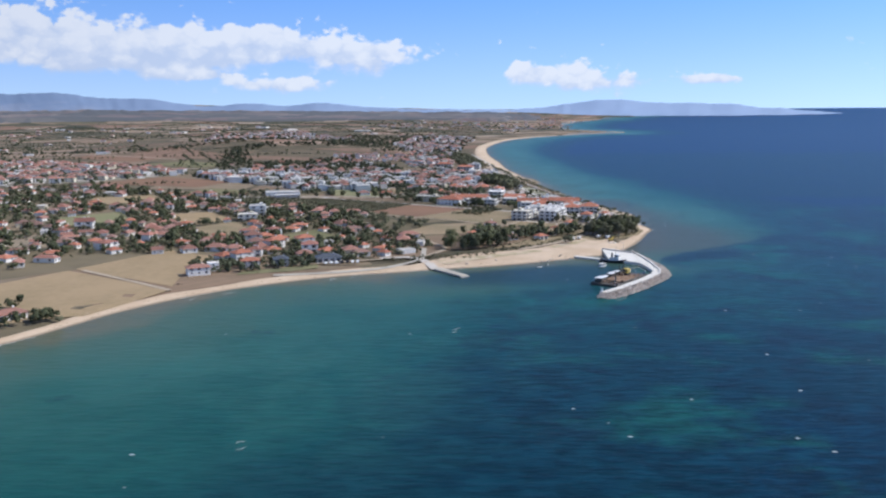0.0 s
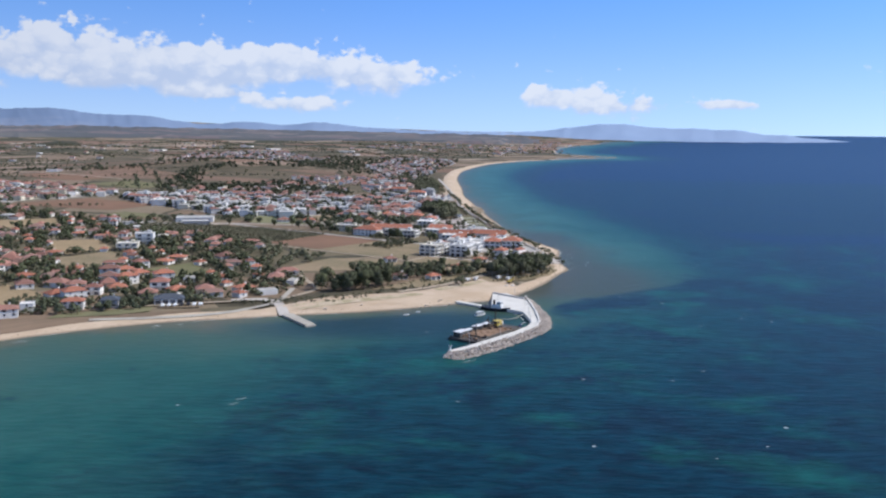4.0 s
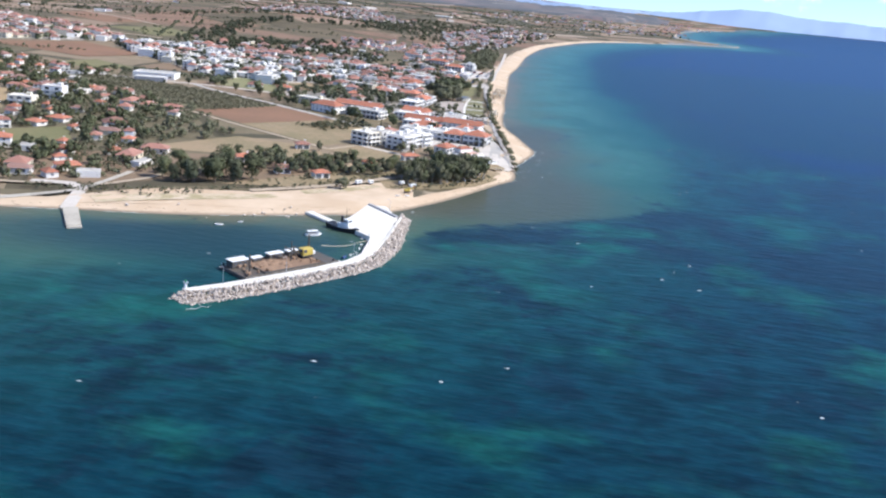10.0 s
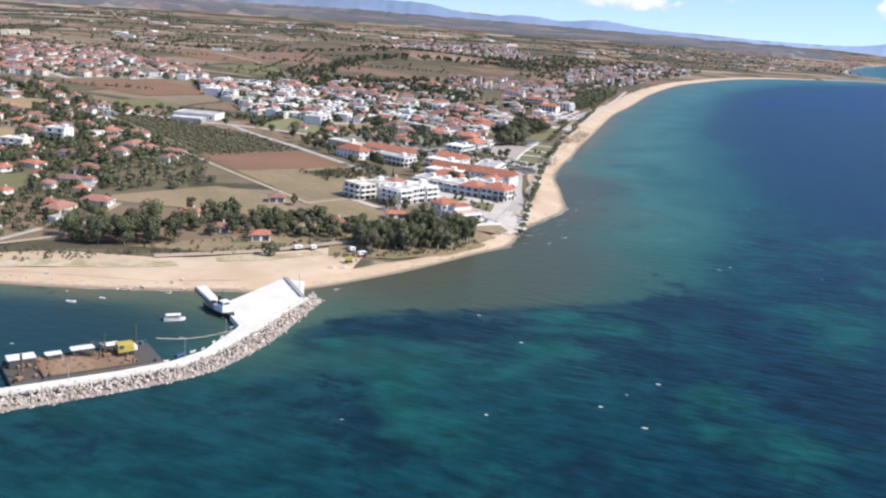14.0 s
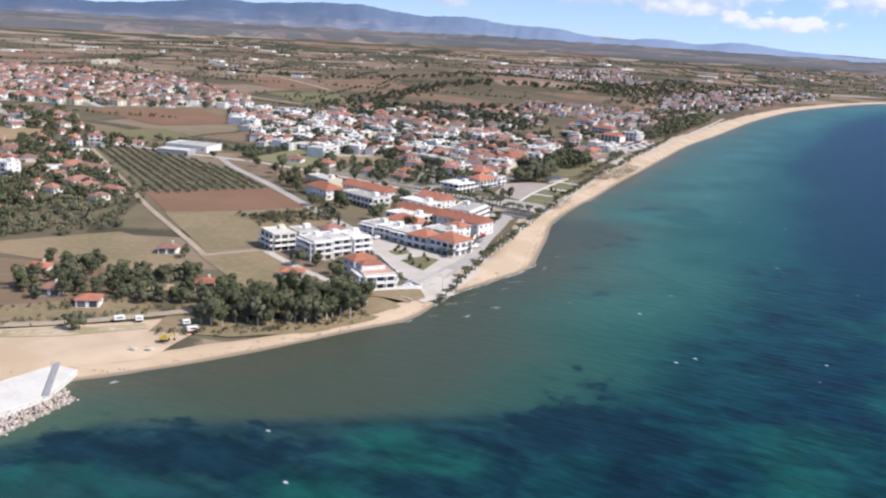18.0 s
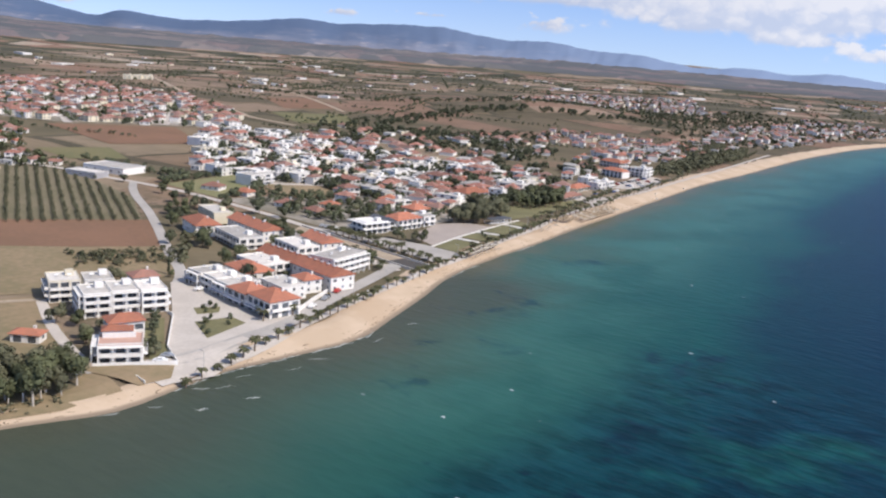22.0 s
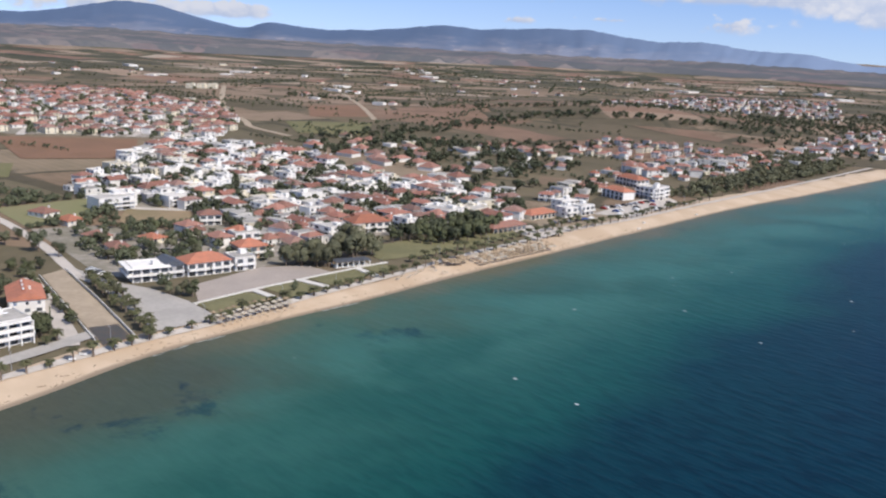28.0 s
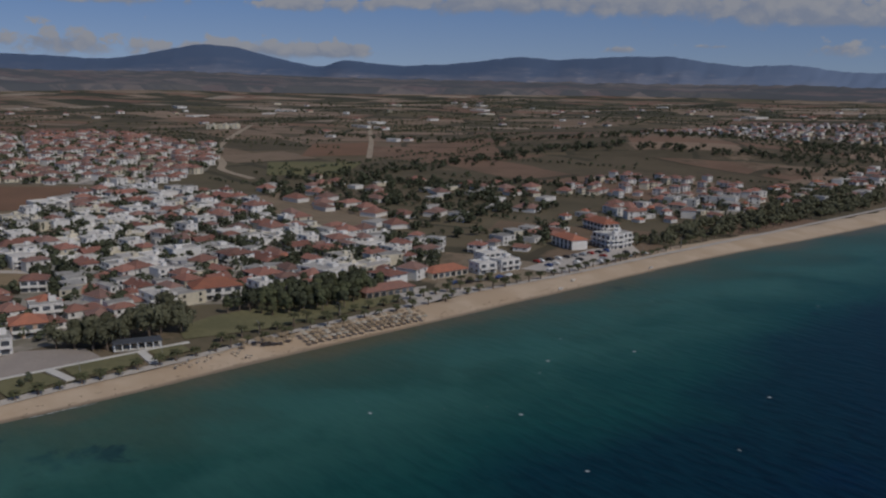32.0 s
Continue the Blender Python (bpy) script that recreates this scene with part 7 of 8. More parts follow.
def hull_mesh(name, length, beam, deep, sheer=0.5, full=0.5):
    """A pointed hull with sheer, its waterline at z = 0."""
    n, v, f = 9, [], []
    for i in range(n):
        u = i / (n - 1)
        w = beam / 2 * (1 - max(0, (u - full) / (1 - full)) ** 2.2) * (0.86 + 0.14 * min(1, u * 5))
        x, top = length * (u - 0.5), deep + sheer * (2 * u - 0.9) ** 2
        v += [(x, -w, top), (x, -w * 0.8, -0.4), (x, w * 0.8, -0.4), (x, w, top)]
    for i in range(n - 1):
        k = i * 4
        f += [(k, k + 4, k + 5, k + 1), (k + 2, k + 6, k + 7, k + 3), (k + 3, k + 7, k + 4, k), (k + 1, k + 5, k + 6, k + 2)]
    f += [(0, 1, 2, 3), tuple(range(4 * n - 1, 4 * n - 5, -1))]
    me = bpy.data.meshes.new(name)
    me.from_pydata(v, [], f)
    return me


def cylinder(name, r, h, n=10, r2=None):
    bm = bmesh.new()
    bmesh.ops.create_cone(bm, cap_ends=True, segments=n, radius1=r, radius2=r if r2 is None else r2, depth=h, matrix=Matrix.Translation((0, 0, h / 2)))
    me = bpy.data.meshes.new(name)
    bm.to_mesh(me)
    bm.free()
    return me


def put(o, x, y, z, rx=0, ry=0, rz=0):
    o.matrix_basis = pose(x, y, z, rx, ry, rz)
    return o


# dredging barge, its length along x
barge = thing("dredging_barge", 94, 488, 54.6, "rusty dark dredging barge with a spoil-covered deck moored along the breakwater", "barge", z=0)
part("hull", bevelled("hull", [(-21, -8.5, -0.8, 21, 8.5, 1.3)], 0.25), "steel_dark", barge)
part("deck", boxes("deck", [(-12, -7.6, 1.3, 14, 7.6, 1.45)]), "rust", barge, "rust-brown spoil-covered deck")
part("coaming", boxes("coaming", [(-12.4, -8.1, 1.3, 14.4, -7.7, 1.9), (-12.4, 7.7, 1.3, 14.4, 8.1, 1.9), (-12.4, -7.7, 1.3, -12.0, 7.7, 1.9)]), "steel_dark", barge)
for k, (x, y, w, d, h) in enumerate(((-16, 4.5, 7, 4, 2.6), (-7, 6.2, 4, 2.2, 1.6), (1, 6.0, 6, 2.6, 2.2), (9, 6.2, 4.5, 2.4, 2.0))):
    c = put(part("cabin", bevelled("cabin", [(-w / 2, -d / 2, 0, w / 2, d / 2, h)], 0.08), "steel_dark", barge, "dark steel deckhouse"), x, y, 1.3)
    part("roof", boxes("roof", [(-w / 2 - 0.3, -d / 2 - 0.3, h, w / 2 + 0.3, d / 2 + 0.3, h + 0.18)]), "white_paint", c, "white deckhouse roof")
    for u in (-0.3, 0.0, 0.3):
        part("window", boxes("window", [(u * w - 0.5, -d / 2 - 0.06, h * 0.45, u * w + 0.5, -d / 2 + 0.02, h * 0.8)]), "glass", c)
crane = put(part("crane", bevelled("crane", [(-2.4, -1.8, 0, 2.4, 1.8, 0.9)], 0.1), "black", barge, "yellow crawler crane on the barge"), 12, 1.5, 1.45)
part("cab", bevelled("cab", [(-2.2, -1.6, 1.0, 2.6, 1.6, 3.6)], 0.15), "yellow", crane, "bright yellow crane house")
part("window", boxes("window", [(-2.26, -1.2, 2.2, -2.15, 1.2, 3.3), (-1.8, -1.66, 2.2, -0.4, -1.58, 3.3)]), "glass", crane)
part("counterweight", bevelled("counterweight", [(2.6, -1.5, 1.1, 3.6, 1.5, 2.6)], 0.1), "white_paint", crane)
beam = [(-0.25, -0.25, 0, -0.12, -0.12, 9), (0.12, -0.25, 0, 0.25, -0.12, 9), (-0.25, 0.12, 0, -0.12, 0.25, 9), (0.12, 0.12, 0, 0.25, 0.25, 9)] + [(-0.25, -0.25, z, 0.25, 0.25, z + 0.1) for z in range(0, 9)]
put(part("boom", boxes("boom", beam), "steel_dark", crane, "dark lattice boom"), -1.8, 0, 1.2, 0, -62, 0)
put(part("mast", boxes("mast", [(-0.15, -0.15, 0, 0.15, 0.15, 6.5)]), "steel_dark", barge), 7, 3.5, 1.3)
for y in (-5.5, 5.5):
    put(part("spud_pole", plain("spud_pole", lambda: cylinder("spud_pole", 0.32, 8.5, 10)), "steel_dark", barge, "tall dark spud pole"), 16.5 if y > 0 else -17.5, y, 0.2)
for x in (-1.4, 1.4):
    put(part("hoist_leg", plain("hoist_leg", lambda: boxes("hoist_leg", [(-0.14, -0.14, 0, 0.14, 0.14, 5.6)])), "steel_dark", barge), 5.5 + x, 0.0, 1.4, 0, -10 * x, 0)
part("hoist_beam", boxes("hoist_beam", [(4.6, -0.15, 6.6, 6.4, 0.15, 6.9)]), "steel_dark", barge)
for x0, x1 in ((-20.5, -13.0), (14.8, 20.5)):
    part("railing", boxes("railing", [(x0, 8.15, 2.2, x1, 8.22, 2.28), (x0, 8.15, 1.75, x1, 8.22, 1.81)] + [(x, 8.14, 1.3, x + 0.08, 8.22, 2.28) for x in np.arange(x0, x1, 1.5)]), "metal", barge)
for k in range(44):
    w, h = random.uniform(0.6, 2.2), random.uniform(0.4, 1.3)
    put(part("deck_gear", plain(f"gear{k % 5}", lambda: bevelled("deck_gear", [(-w / 2, -w / 3, 0, w / 2, w / 3, h)], 0.1)), random.choice(["steel_dark", "rust"]), barge), random.choice([random.uniform(-19, -9), random.uniform(7, 16)]), random.uniform(-7, 7), 1.4, 0, 0, random.uniform(0, 90))
for k in range(9):
    put(part("spoil_heap", plain("heap", lambda: cylinder("spoil_heap", 1.8, 0.7, 9, 0.5)), "rust", barge), random.uniform(-9, 7), random.uniform(-5.5, 4), 1.4)
for x in (-20, 18.5):
    for y in (-7.5, 7.5):
        put(part("bollard", plain("bollard", lambda: cylinder("bollard", 0.3, 0.9, 8)), "black", barge), x, y, 1.3)
for k in range(8):
    put(part("tyre_fender", plain("fender", lambda: cylinder("tyre_fender", 0.5, 0.3, 12)), "rubber", barge), -18 + 5 * k, -8.52, 0.6, 90)

barge.matrix_world = barge.matrix_world @ Matrix.Diagonal((0.92, 0.92, 0.92, 1))
tug = thing("tugboat", 100.5, 542.5, -26, "black-hulled tugboat with a white wheelhouse moored at the quay", "tugboat", z=0)
part("hull", hull_mesh("hull", 18, 5.6, 1.6, 0.9), "black", tug)
part("deckhouse", bevelled("deckhouse", [(-2.5, -1.8, 1.5, 4.0, 1.8, 3.6)], 0.12), "white_paint", tug)
part("wheelhouse", bevelled("wheelhouse", [(0.8, -1.5, 3.6, 3.6, 1.5, 5.8)], 0.12), "white_paint", tug, "white wheelhouse with dark windows")
part("window", boxes("window", [(3.55, -1.2, 4.5, 3.66, 1.2, 5.4), (1.2, -1.56, 4.5, 3.2, -1.48, 5.4)]), "glass", tug)
put(part("funnel", cylinder("funnel", 0.7, 3.0, 12, 0.6), "black", tug, "dark funnel"), -1.2, 0, 3.5)
put(part("mast", cylinder("mast", 0.12, 5.0, 8, 0.06), "steel_dark", tug), 1.2, 0, 5.8)
part("rail", boxes("rail", [(-8, -2.5, 2.4, 6, -2.44, 2.5), (-8, 2.44, 2.4, 6, 2.5, 2.5)]), "metal", tug)

tug.matrix_world = tug.matrix_world @ Matrix.Diagonal((0.88, 0.88, 0.88, 1))
ferry = thing("excursion_boat", 92, 530, 40, "small white excursion boat with an open canopy deck at anchor", "boat", z=0)
part("hull", hull_mesh("hull", 9.5, 3.2, 0.9, 0.5), "white_paint", ferry)
part("canopy", bevelled("canopy", [(-4.0, -1.5, 2.7, 2.6, 1.5, 2.9)], 0.06), "white_paint", ferry, "white deck canopy")
part("cabin", bevelled("cabin", [(-3.4, -1.2, 0.9, 2.2, 1.2, 1.7)], 0.06), "grey_wall", ferry)
for x in (-3.6, -1.2, 1.0, 2.4):
    for y in (-1.3, 1.3):
        put(part("post", plain("canopy_post", lambda: cylinder("post", 0.05, 1.9, 6)), "metal", ferry), x, y, 0.9)


ferry.matrix_world = ferry.matrix_world @ Matrix.Diagonal((0.68, 0.68, 0.68, 1))


def small_boat(colour, label):
    ob = thing("rowing_boat", 0, 0, 0, label, "boat", "small moored boats", 0)
    part("hull", hull_mesh("hull", 4.6, 1.7, 0.55, 0.3), colour, ob)
    for x in (-1.05, 0.45):
        put(part("bench", plain("bench", lambda: boxes("bench", [(-0.15, -0.7, 0.6, 0.15, 0.7, 0.68)])), "wood", ob), x, 0, 0)
    put(part("engine", plain("outboard", lambda: bevelled("engine", [(-0.2, -0.2, -0.2, 0.2, 0.2, 0.7)], 0.06)), "black", ob), -2.35, 0, 0.55)
    return ob


boat_a, boat_b = small_boat("white_paint", "small white open boat with an outboard engine"), small_boat("blue_paint", "small blue open boat with an outboard engine")
for ob, (x, y, r) in zip([boat_a, boat_b, boat_a, boat_a, boat_a, boat_a, boat_a, boat_a, boat_a], ((54.5, 527, 20), (111, 507, 80), (110.5, 534, 60), (112.5, 525, 100), (113, 520, 95), (113.5, 514, 100), (112.2, 511, 70), (110, 501.5, 40), (60, 535, 10))):
    if ob.get("set_down"):
        copy_thing(ob, pose(x, y, 0.05, 0, 0, r) @ Matrix.Scale(0.68, 4))
    else:
        ob.matrix_basis = pose(x, y, 0.05, 0, 0, r) @ Matrix.Scale(0.68, 4)
        ob["set_down"] = True
for ob in (boat_a, boat_b):
    del ob["set_down"]
for o in scene.objects:
    if o.get("set_down"):
        del o["set_down"]
for x, y, r in ((109, 602, 20), (112.5, 605, 25), (128, 808, 60), (127, 815, 70), (126, 824, 60), (122, 850, 50), (124, 846, 70), (95, 1170, 80), (88, 1185, 80), (88, 1240, 80)):
    copy_thing(boat_a, pose(x, y, ground(x, y) + 0.9, 0, 0, r) @ Matrix.Scale(0.68, 4))

beacon = thing("harbour_beacon", 77.6, 448.4, 0, "white harbour light tower with a green lantern on the breakwater end", "beacon", z=1.7)
part("base", cylinder("base", 0.9, 0.5, 12), "concrete", beacon)
put(part("tower", cylinder("tower", 0.45, 1.9, 12, 0.4), "white_paint", beacon), 0, 0, 0.5)
put(part("gallery", cylinder("gallery", 0.9, 0.12, 12), "metal", beacon), 0, 0, 2.4)
put(part("lantern", cylinder("lantern", 0.32, 0.8, 10, 0.25), "green_paint", beacon, "green lantern"), 0, 0, 2.52)


def lamp_kind():
    ob = thing("street_lamp", 0, 0, 0, "slim grey street lamp", "street lamp", "street lamps", 0)
    part("pole", cylinder("pole", 0.09, 6.0, 8, 0.06), "metal", ob)
    put(part("arm", boxes("arm", [(-0.04, 0, -0.04, 0.04, 1.1, 0.04)]), "metal", ob), 0, 0, 5.95)
    put(part("head", bevelled("head", [(-0.16, -0.3, -0.08, 0.16, 0.35, 0.08)], 0.03), "metal", ob), 0, 1.2, 5.95)
    return ob


lamp = lamp_kind()
lamp.matrix_basis = pose(85.8, 457.6, 1.7, 0, 0, 140)
for x, y, z, r in ((100, 476, 1.7, 150), (115.5, 503, 1.7, 110), (116, 522, 1.7, 90), (112, 572, 1.7, 60)):
    copy_thing(lamp, pose(x, y, z, 0, 0, r))
for x, y in along([(148, 716), (140, 762), (130, 802), (118, 860), (108, 930), (97, 985), (86, 1060), (80, 1120), (76, 1190), (66, 1290)], 26, 0.4):
    copy_thing(lamp, pose(x, y, ground(x, y) + 0.3, 0, 0, 90))
rope = thing("mooring_rope", 101, 507, 0, "pale green mooring rope from barge to quay", "rope", z=0)
pts = [(102 + 12 * u - 101, 508 + 20 * u - 507, 3.2 - 1.6 * u - 1.2 * math.sin(math.pi * u)) for u in np.linspace(0, 1, 14)]
v = [(x + a, y + b, z + c) for x, y, z in pts for a, b, c in ((0, 0, 0.1), (0.09, -0.05, -0.06), (-0.09, 0.05, -0.06))]
me = bpy.data.meshes.new("cable")
me.from_pydata(v, [], [(3 * i + j, 3 * i + (j + 1) % 3, 3 * i + 3 + (j + 1) % 3, 3 * i + 3 + j) for i in range(13) for j in range(3)])
part("cable", me, "cloth", rope)


pavilion = thing("beach_pavilion", 78.5, 983, 77, "open white beach pavilion with a dark flat roof", "pavilion", z=ground(78.5, 983) + 0.3)
part("roof", bevelled("roof", [(-8.2, -3.2, 2.5, 8.2, 3.2, 2.75)], 0.06), "slate", pavilion, "dark flat roof")
part("floor", boxes("floor", [(-8, -3, 0, 8, 3, 0.14)]), "concrete", pavilion)
for k in range(7):
    for side in (-2.8, 2.8):
        put(part("post", plain("pavilion_post", lambda: boxes("post", [(-0.16, -0.16, 0, 0.16, 0.16, 2.36)])), "white_paint", pavilion), -7.6 + 2.53 * k, side, 0.14)
for k in range(5):
    put(part("counter", plain("pavilion_counter", lambda: bevelled("counter", [(-1.0, -0.35, 0, 1.0, 0.35, 0.8)], 0.04)), "cloth", pavilion), -6.2 + 3.1 * k, 1.2, 0.14)


# ---- walls, channel, beach furniture, vehicles ----
def low_wall(points, height, mat, label, thick=0.3, lift=0.0):
    ob = thing("garden_wall", *points[0], 0, label, "wall", z=0, kind="structure")
    inv = ob.matrix_world.inverted()
    for (ax, ay), (bx, by) in zip(points[:-1], points[1:]):
        n = np.array([-(by - ay), bx - ax]) / math.hypot(bx - ax, by - ay) * thick / 2
        z = ground((ax + bx) / 2, (ay + by) / 2)
        o = prism("wall_run", [(ax - n[0], ay - n[1]), (bx - n[0], by - n[1]), (bx + n[0], by + n[1]), (ax + n[0], ay + n[1])], z - 0.5, z + height + lift, mat)
        o.parent, o.matrix_parent_inverse = ob, inv
    return ob


low_wall([(127, 693), (141, 712), (128, 718.4), (103, 740), (99, 741)], 1.2, "white", "white garden wall round the villas")
low_wall([(128, 774), (121, 790), (116.5, 802)], 1.8, "white", "tall white wall along the seafront road")
low_wall([(131, 700), (146, 697), (146, 706)], 0.18, "concrete", "low kerb wall round a dry verge")
low_wall([(27, 872), (70, 865), (117, 857)], 0.9, "concrete", "concrete side wall of a storm channel")
low_wall([(22, 884), (70, 877), (115, 869.5)], 0.9, "concrete", "concrete side wall of a storm channel")
drape("channel_bed", [(27, 873), (70, 866), (117, 858), (115, 868.7), (70, 876.2), (22, 883)], "dirt", 0.3, "sandy bed of a storm channel", "channel")
drape("channel_pool", [(98, 861.5), (117, 858.2), (115, 868.4), (100, 870.6)], "steel_dark", 0.36, "dark wet silt at the channel's mouth", "channel")
low_wall([(92.6, 902), (87.6, 931), (84, 968), (82, 1000)], 0.35, "concrete", "low pale kerb along the lawns", 1.6)
low_wall([(103.5, 930), (88, 929)], 0.3, "concrete", "pale path between lawns", 3.0)
low_wall([(99.5, 955), (86, 952)], 0.3, "concrete", "pale path between lawns", 3.0)
low_wall([(97, 982), (84, 982.5)], 0.3, "concrete", "pale path between lawns", 3.0)


def umbrella_kind(mat, label, group):
    ob = thing("beach_umbrella", 0, 0, 0, label, "umbrella", group, 0)
    part("pole", plain("umbrella_pole", lambda: cylinder("pole", 0.05, 2.3, 6)), "wood", ob)
    c = bpy.data.meshes.new("canopy")
    n = 8
    c.from_pydata([(0, 0, 2.6)] + [(1.25 * math.cos(6.2832 * k / n), 1.25 * math.sin(6.2832 * k / n), 2.0) for k in range(n)] + [(0, 0, 2.5)] + [(1.2 * math.cos(6.2832 * k / n), 1.2 * math.sin(6.2832 * k / n), 1.92) for k in range(n)], [],
                  [(0, 1 + k, 1 + (k + 1) % n) for k in range(n)] + [(n + 1, n + 2 + (k + 1) % n, n + 2 + k) for k in range(n)] + [(1 + k, n + 2 + k, n + 2 + (k + 1) % n, 1 + (k + 1) % n) for k in range(n)])
    part("canopy", c, mat, ob)
    return ob


def lounger_kind():
    ob = thing("sun_lounger", 0, 0, 0, "white sun lounger on the sand", "lounger", "sun loungers", 0)
    part("bed", bevelled("bed", [(-0.32, -0.6, 0.28, 0.32, 0.75, 0.38)], 0.03), "cloth", ob)
    put(part("backrest", bevelled("backrest", [(-0.32, 0, -0.04, 0.32, 0.65, 0.05)], 0.03), "cloth", ob), 0, 0.75, 0.33, 35)
    for x in (-0.27, 0.27):
        for y in (-0.5, 0.6):
            put(part("leg", plain("lounger_leg", lambda: boxes("leg", [(-0.03, -0.03, 0, 0.03, 0.03, 0.3)])), "white_paint", ob), x, y, 0)
    return ob


thatch = umbrella_kind("thatch", "reed-thatched beach umbrella on a wooden pole", "thatched umbrellas")
canvas = umbrella_kind("cloth", "pale canvas beach umbrella on a wooden pole", "canvas umbrellas")
lounger = lounger_kind()
first = True
for i in range(11):
    for k in range(3):
        x, y = 117.2 - 0.16 * 3 * i - 2.9 * k + random.gauss(0, 0.15) + (0.9 if i > 6 else 0), 899 + 3.0 * i + random.gauss(0, 0.15)
        z = ground(x, y) + 0.75
        m = pose(x, y, z, 0, 0, random.uniform(0, 45))
        if first:
            thatch.matrix_basis, first = m, False
        elif k < 2 and random.random() < 0.8:
            copy_thing(canvas, m)
        else:
            copy_thing(thatch, m)
        if i == 0 and k == 0:
            lounger.matrix_basis = pose(x + 1.2, y + 0.6, z, 0, 0, -80)
        else:
            copy_thing(lounger, pose(x + 1.2, y + 0.6, z, 0, 0, -80 + random.gauss(0, 6)))
first = True
for i in range(19):
    for k in range(4):
        x, y = 106.5 - 0.07 * 2.9 * i - 2.6 * k + random.gauss(0, 0.2), 1036 + 2.9 * i + random.gauss(0, 0.2)
        m = pose(x, y, ground(x, y) + 0.75, 0, 0, random.uniform(0, 45))
        if first:
            canvas.matrix_basis, first = m, False
        else:
            copy_thing(canvas if random.random() < 0.35 else thatch, m)
for k in range(26):
    x, y = random.uniform(97, 103), random.uniform(1012, 1031)
    copy_thing(thatch, pose(x, y, ground(x, y) + 0.7))
for k in range(16):
    x, y = random.uniform(100, 108), random.uniform(985, 1012)
    copy_thing(lounger, pose(x, y, ground(x, y) + 0.75, 0, 0, random.uniform(-110, -60)))


def car_kind(mat, label):
    ob = thing("car", 0, 0, 0, label, "car", "parked cars", 0)
    bm = bmesh.new()
    prof = [(-2.1, 0.35), (-2.15, 0.8), (-1.5, 0.95), (-0.9, 1.42), (0.75, 1.45), (1.35, 0.98), (2.05, 0.85), (2.1, 0.35)]
    left = [bm.verts.new((x, -0.82 if z < 1.2 else -0.66, z)) for x, z in prof]
    right = [bm.verts.new((x, 0.82 if z < 1.2 else 0.66, z)) for x, z in prof]
    bm.faces.new(left)
    bm.faces.new(right[::-1])
    for k in range(len(prof)):
        j = (k + 1) % len(prof)
        bm.faces.new((left[j], left[k], right[k], right[j]))
    bmesh.ops.recalc_face_normals(bm, faces=bm.faces[:])
    me = bpy.data.meshes.new("body")
    bm.to_mesh(me)
    bm.free()
    part("body", me, mat, ob)
    part("windscreen", boxes("windscreen", [(-0.75, -0.76, 1.0, 0.6, 0.76, 1.36)]), "glass", ob, "dark side windows")
    for x in (-1.35, 1.3):
        for y in (-0.8, 0.8):
            w = put(part("wheel", plain("wheel", lambda: cylinder("wheel", 0.32, 0.2, 12)), "rubber", ob), x, y + (0.1 if y > 0 else 0.1), 0.32, 90)
    return ob


cars = [car_kind("white_paint", "white hatchback parked near the seafront"), car_kind("metal", "silver hatchback parked near the seafront"), car_kind("red_paint", "red hatchback parked near the seafront"), car_kind("blue_paint", "dark blue hatchback parked near the seafront"), car_kind("black", "black hatchback parked near the seafront")]
lots = [(137, 709, 40), (135, 713, 40), (50, 1197, 5), (64, 1134, 85), (122, 796, 108), (84, 767, 80)]
lots += [(62 + 5.2 * math.cos(k) + 0.1 * k, 1190 + 2.9 * k, random.choice([0, 90, 12])) for k in range(0, 26, 2)] + [(50, 1200 + 3.0 * k, 5) for k in range(0, 18, 2)] + [(30 + 3 * k, 891 + 0.3 * k, 90) for k in range(4)]
lots += [(-70 + 3 * k, 528 + 0.8 * k, 95) for k in range(7)] + [(66 + 0.1 * k, 1140 + 6 * k, 85) for k in range(5)] + [(127 - 0.33 * 12 * k, 783 + 11 * k, 108) for k in range(4)]
for k, (x, y, r) in enumerate(lots):
    m = pose(x, y, ground(x, y) + 0.42, 0, 0, r)
    if k < 5:
        cars[k].matrix_basis = m
    else:
        copy_thing(random.choice(cars[:2] * 4 + cars[4:] * 2 + cars), m)

digger = thing("excavator", 111, 612, 30, "small yellow excavator parked on the sand", "excavator", z=ground(111, 612) + 0.5)
digger.matrix_world = digger.matrix_world @ Matrix.Diagonal((0.8, 0.8, 0.8, 1))
part("track", bevelled("track", [(-1.8, -1.3, 0, 1.8, -0.8, 0.8)], 0.15), "rubber", digger)
part("track", bevelled("track", [(-1.8, 0.8, 0, 1.8, 1.3, 0.8)], 0.15), "rubber", digger)
part("cab", bevelled("cab", [(-1.6, -1.2, 0.85, 1.3, 1.2, 2.0), (0.1, -1.2, 2.0, 1.3, 0.0, 2.9)], 0.1), "yellow", digger)
put(part("boom", bevelled("boom", [(-0.2, -0.2, 0, 0.2, 0.2, 3.6)], 0.05), "yellow", digger), 1.2, 0.5, 1.3, 0, 50, 0)
put(part("dipper", bevelled("dipper", [(-0.16, -0.16, -2.4, 0.16, 0.16, 0.2)], 0.04), "yellow", digger), 3.9, 0.5, 3.5, 0, 10, 0)
part("bucket", bevelled("bucket", [(3.2, 0.1, 0.3, 4.0, 0.9, 1.1)], 0.1), "steel_dark", digger)
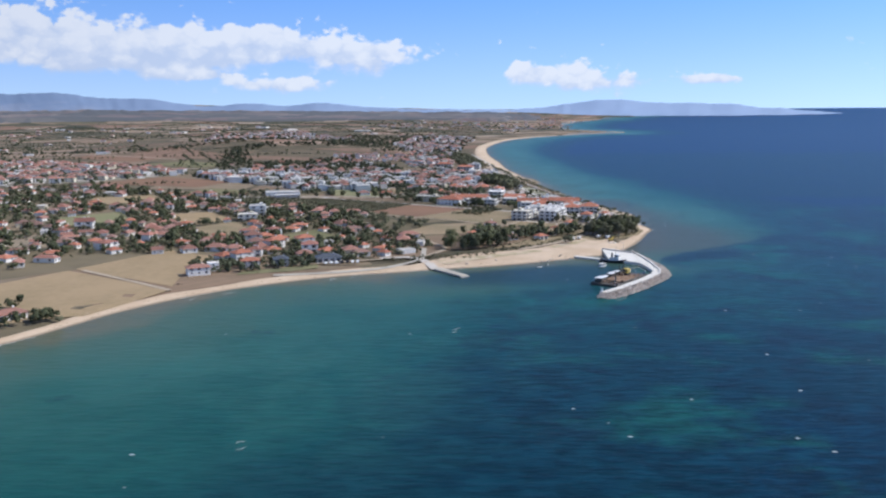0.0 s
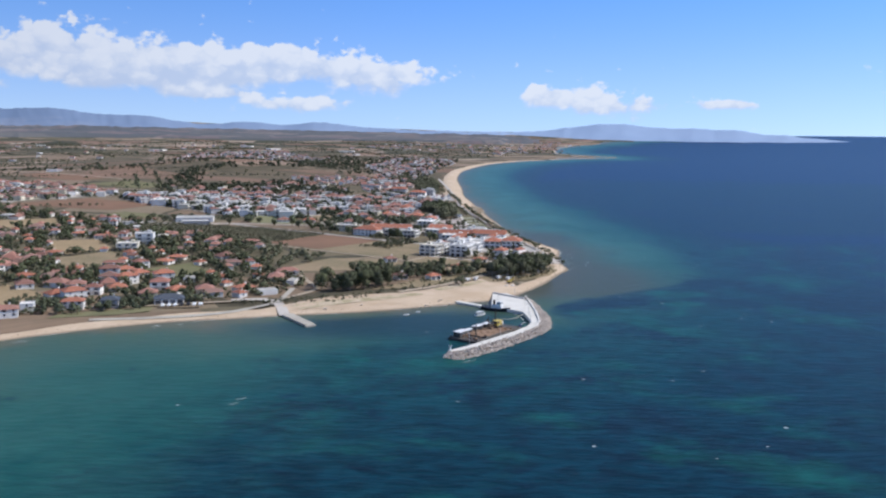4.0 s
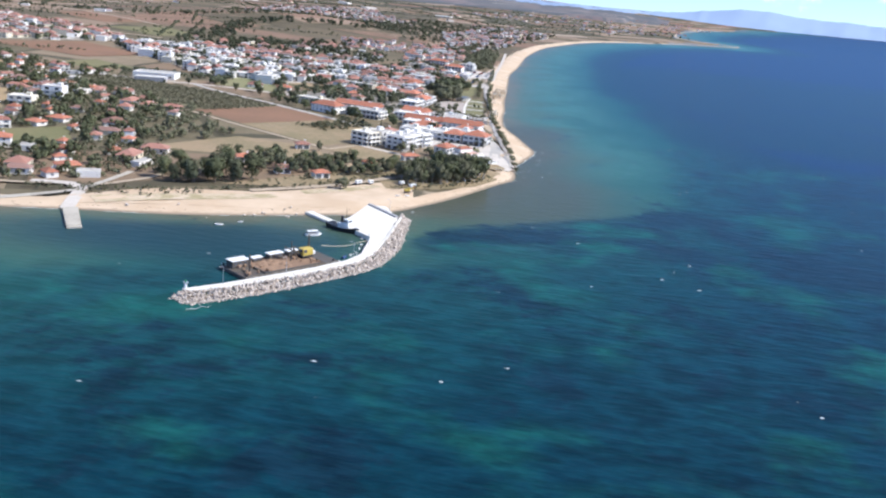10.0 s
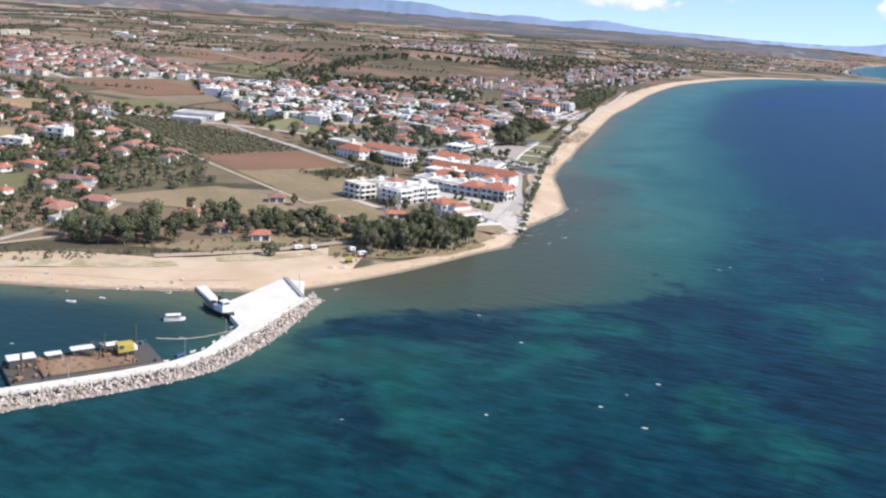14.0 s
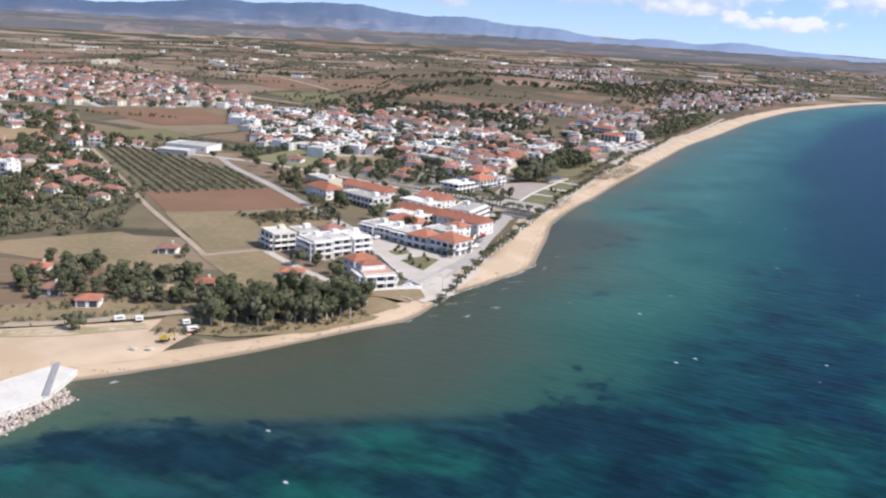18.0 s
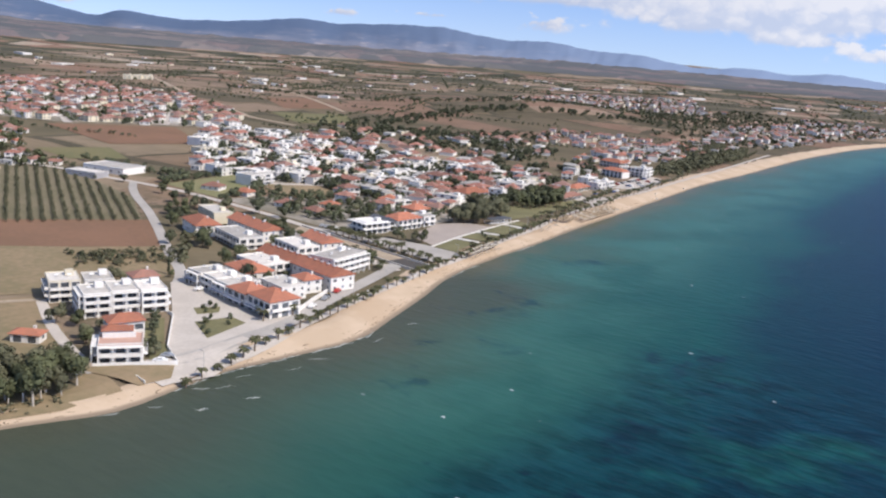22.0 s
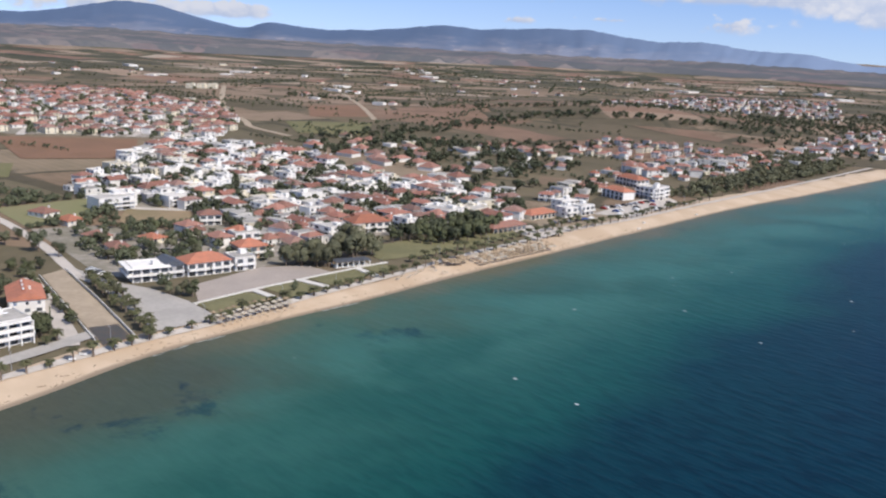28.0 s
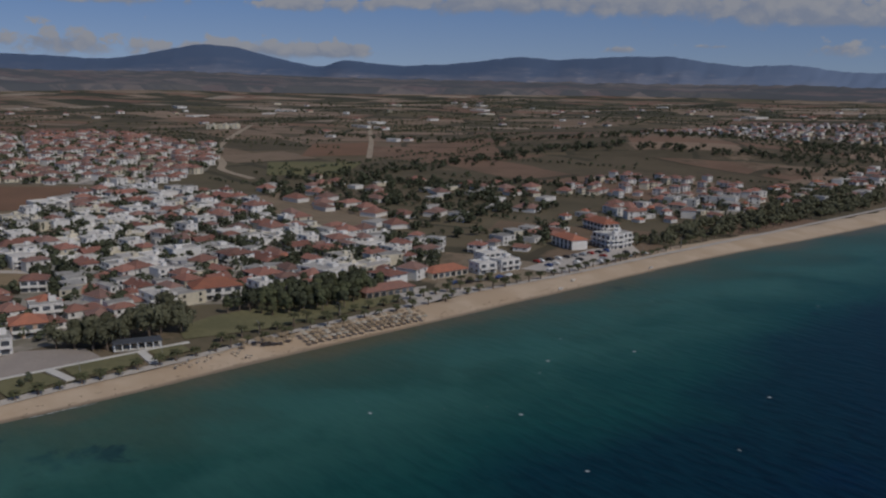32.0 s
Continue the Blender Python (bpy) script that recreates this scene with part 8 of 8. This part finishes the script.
for nm, x, y, l, label in (("caravan", 86, 617, 3.4, "white parked caravan beside a dirt track"), ("trailer", 91, 620.5, 2.4, "small white box trailer beside a dirt track"), ("kiosk", 105, 627, 2.4, "small white beach kiosk under trees"), ("container", 111, 623.5, 3.4, "white and red container on the beach verge")):
    ob = thing(nm, x, y, 55, label, nm, z=ground(x, y) + 0.5)
    part("body", bevelled("body", [(-l / 2, -0.9, 0.35, l / 2, 0.9, 1.7)], 0.15), "white_paint", ob)
    part("window", boxes("window", [(-l / 4, -0.94, 1.0, l / 4, -0.86, 1.45)]), "glass", ob)
    part("base", boxes("base", [(-l / 2 + 0.3, -0.9, 0, l / 2 - 0.3, 0.9, 0.42)]), "red_paint" if nm == "container" else "rubber", ob)


# ---- beach details ----
wood_stuff("beach_scrub", along([(-34, 540), (-12, 548), (16, 562), (44, 582), (66, 602), (84, 626), (98, 648)], 0.9, 2.2) + along([(30, 588), (50, 606), (72, 634)], 1.6, 2.6) + along([(104, 618), (120, 632), (134, 652), (142, 674)], 0.9, 1.5) + along([(-20, 541), (2, 546), (30, 562)], 2.2, 2.0), "leaf_grey", "ragged low scrub along the back of the sand", 0.5, 1.7, 30, 0.55)
drape("grass_strip", [(-6, 537), (16, 554), (43, 569), (58, 577), (62, 573), (49, 562), (24, 546), (0, 531)], "sparse_grass", 0.28, "sparse dry grass on the back of the sand", "grass")
drape("grass_strip", [(70, 585), (84, 598), (98, 618), (94, 620), (80, 604), (66, 590)], "sparse_grass", 0.28, "sparse dry grass beside the beach track", "grass")
random.seed(77)
verts, faces = [], []


def scrap(x, y, z, long, wide, tall):
    """A small uneven heap of washed-up weed or wood."""
    a, k = random.uniform(0, 3.14), len(verts)
    for u, s in ((-1, 0.3), (-0.3, 1.0), (0.4, 0.8), (1, 0.25)):
        for side, lift in ((-1, 0.0), (0, 1.0), (1, 0.0)):
            p, q = u * long / 2, side * s * wide / 2
            verts.append((x + p * math.cos(a) - q * math.sin(a), y + p * math.sin(a) + q * math.cos(a), z + lift * tall * s - 0.04))
    for i in range(3):
        for j in range(2):
            b = k + 3 * i + j
            faces.append((b, b + 3, b + 4, b + 1))


shore_line = smooth_line(COAST, 1.1)
for i in range(len(shore_line) - 1):
    x, y = shore_line[i]
    if 380 < y < 1190 and random.random() < 0.55:
        dx, dy = shore_line[i + 1] - shore_line[i]
        n = math.hypot(dx, dy)
        off = random.choice([2.2, 2.6, 5.0]) + random.gauss(0, 0.5)
        scrap(x - dy / n * off, y + dx / n * off, 0.13 * off + 0.06 + 0.35 * off / 13, random.uniform(0.6, 2.4), random.uniform(0.15, 0.5), 0.08)
tagged(shape("wrack_line", verts, faces, "wrack"), "dark line of washed-up weed along the sand", "seaweed", kind="stuff")
for x, y in ((58, 545), (61, 547), (45, 535), (70, 558), (72, 562), (74, 551), (64, 550), (76, 556), (79, 560), (12, 533), (30, 543)):
    ob = thing("boulder", x, y, random.uniform(0, 360), "loose pale boulder half sunk in the sand", "boulder", "beach boulders", z=ground(x, y) + 0.45)
    for k in range(random.choice([1, 2, 3])):
        r = part("stone", rocks[k], None, ob)
        r.matrix_basis = pose(random.uniform(-0.8, 0.8), random.uniform(-0.8, 0.8), 0.1, 0, 0, random.uniform(0, 360)) @ Matrix.Scale(random.uniform(0.3, 0.6), 4)
for x, y, r in ((-12, 545, 20), (78, 606, 60), (150, 712, 10), (-140, 470, 40)):
    ob = thing("driftwood", x, y, r, "grey weathered driftwood log on the sand", "driftwood", z=ground(x, y) + 0.55)
    log = part("log", trunk_mesh(3.2, 0.22, 2, int(x) + 400), "wood", ob)
    log.matrix_basis = pose(0, 0, 0.1, 90)

# thin wash of foam where the waves reach the sand
random.seed(91)
verts, faces = [], []
wash = smooth_line(COAST, 2.0)
runs = 0
for i in range(len(wash) - 1):
    x, y = wash[i]
    if not (300 < y < 580 or 660 < y < 1000):
        continue
    if runs <= 0 and random.random() < (0.16 if y < 600 else 0.07):
        runs = random.randint(3, 10)
    if runs > 0:
        runs -= 1
        dx, dy = wash[i + 1] - wash[i]
        n = math.hypot(dx, dy)
        off, k = random.gauss(-0.9, 0.25), len(verts)
        half = random.uniform(0.12, 0.38)
        for u in (-0.6, 1.0, 2.6):
            for s_ in (-1, 1):
                o = off + s_ * half * (1.0 if u == 1.0 else 0.25) + random.gauss(0, 0.06)
                verts.append((x + dx / n * u - dy / n * o, y + dy / n * u + dx / n * o, 0.06))
        faces += [(k, k + 2, k + 3, k + 1), (k + 2, k + 4, k + 5, k + 3)]
tagged(shape("foam_line", verts, faces, "foam"), "thin broken line of foam along the beach", "foam", kind="stuff")
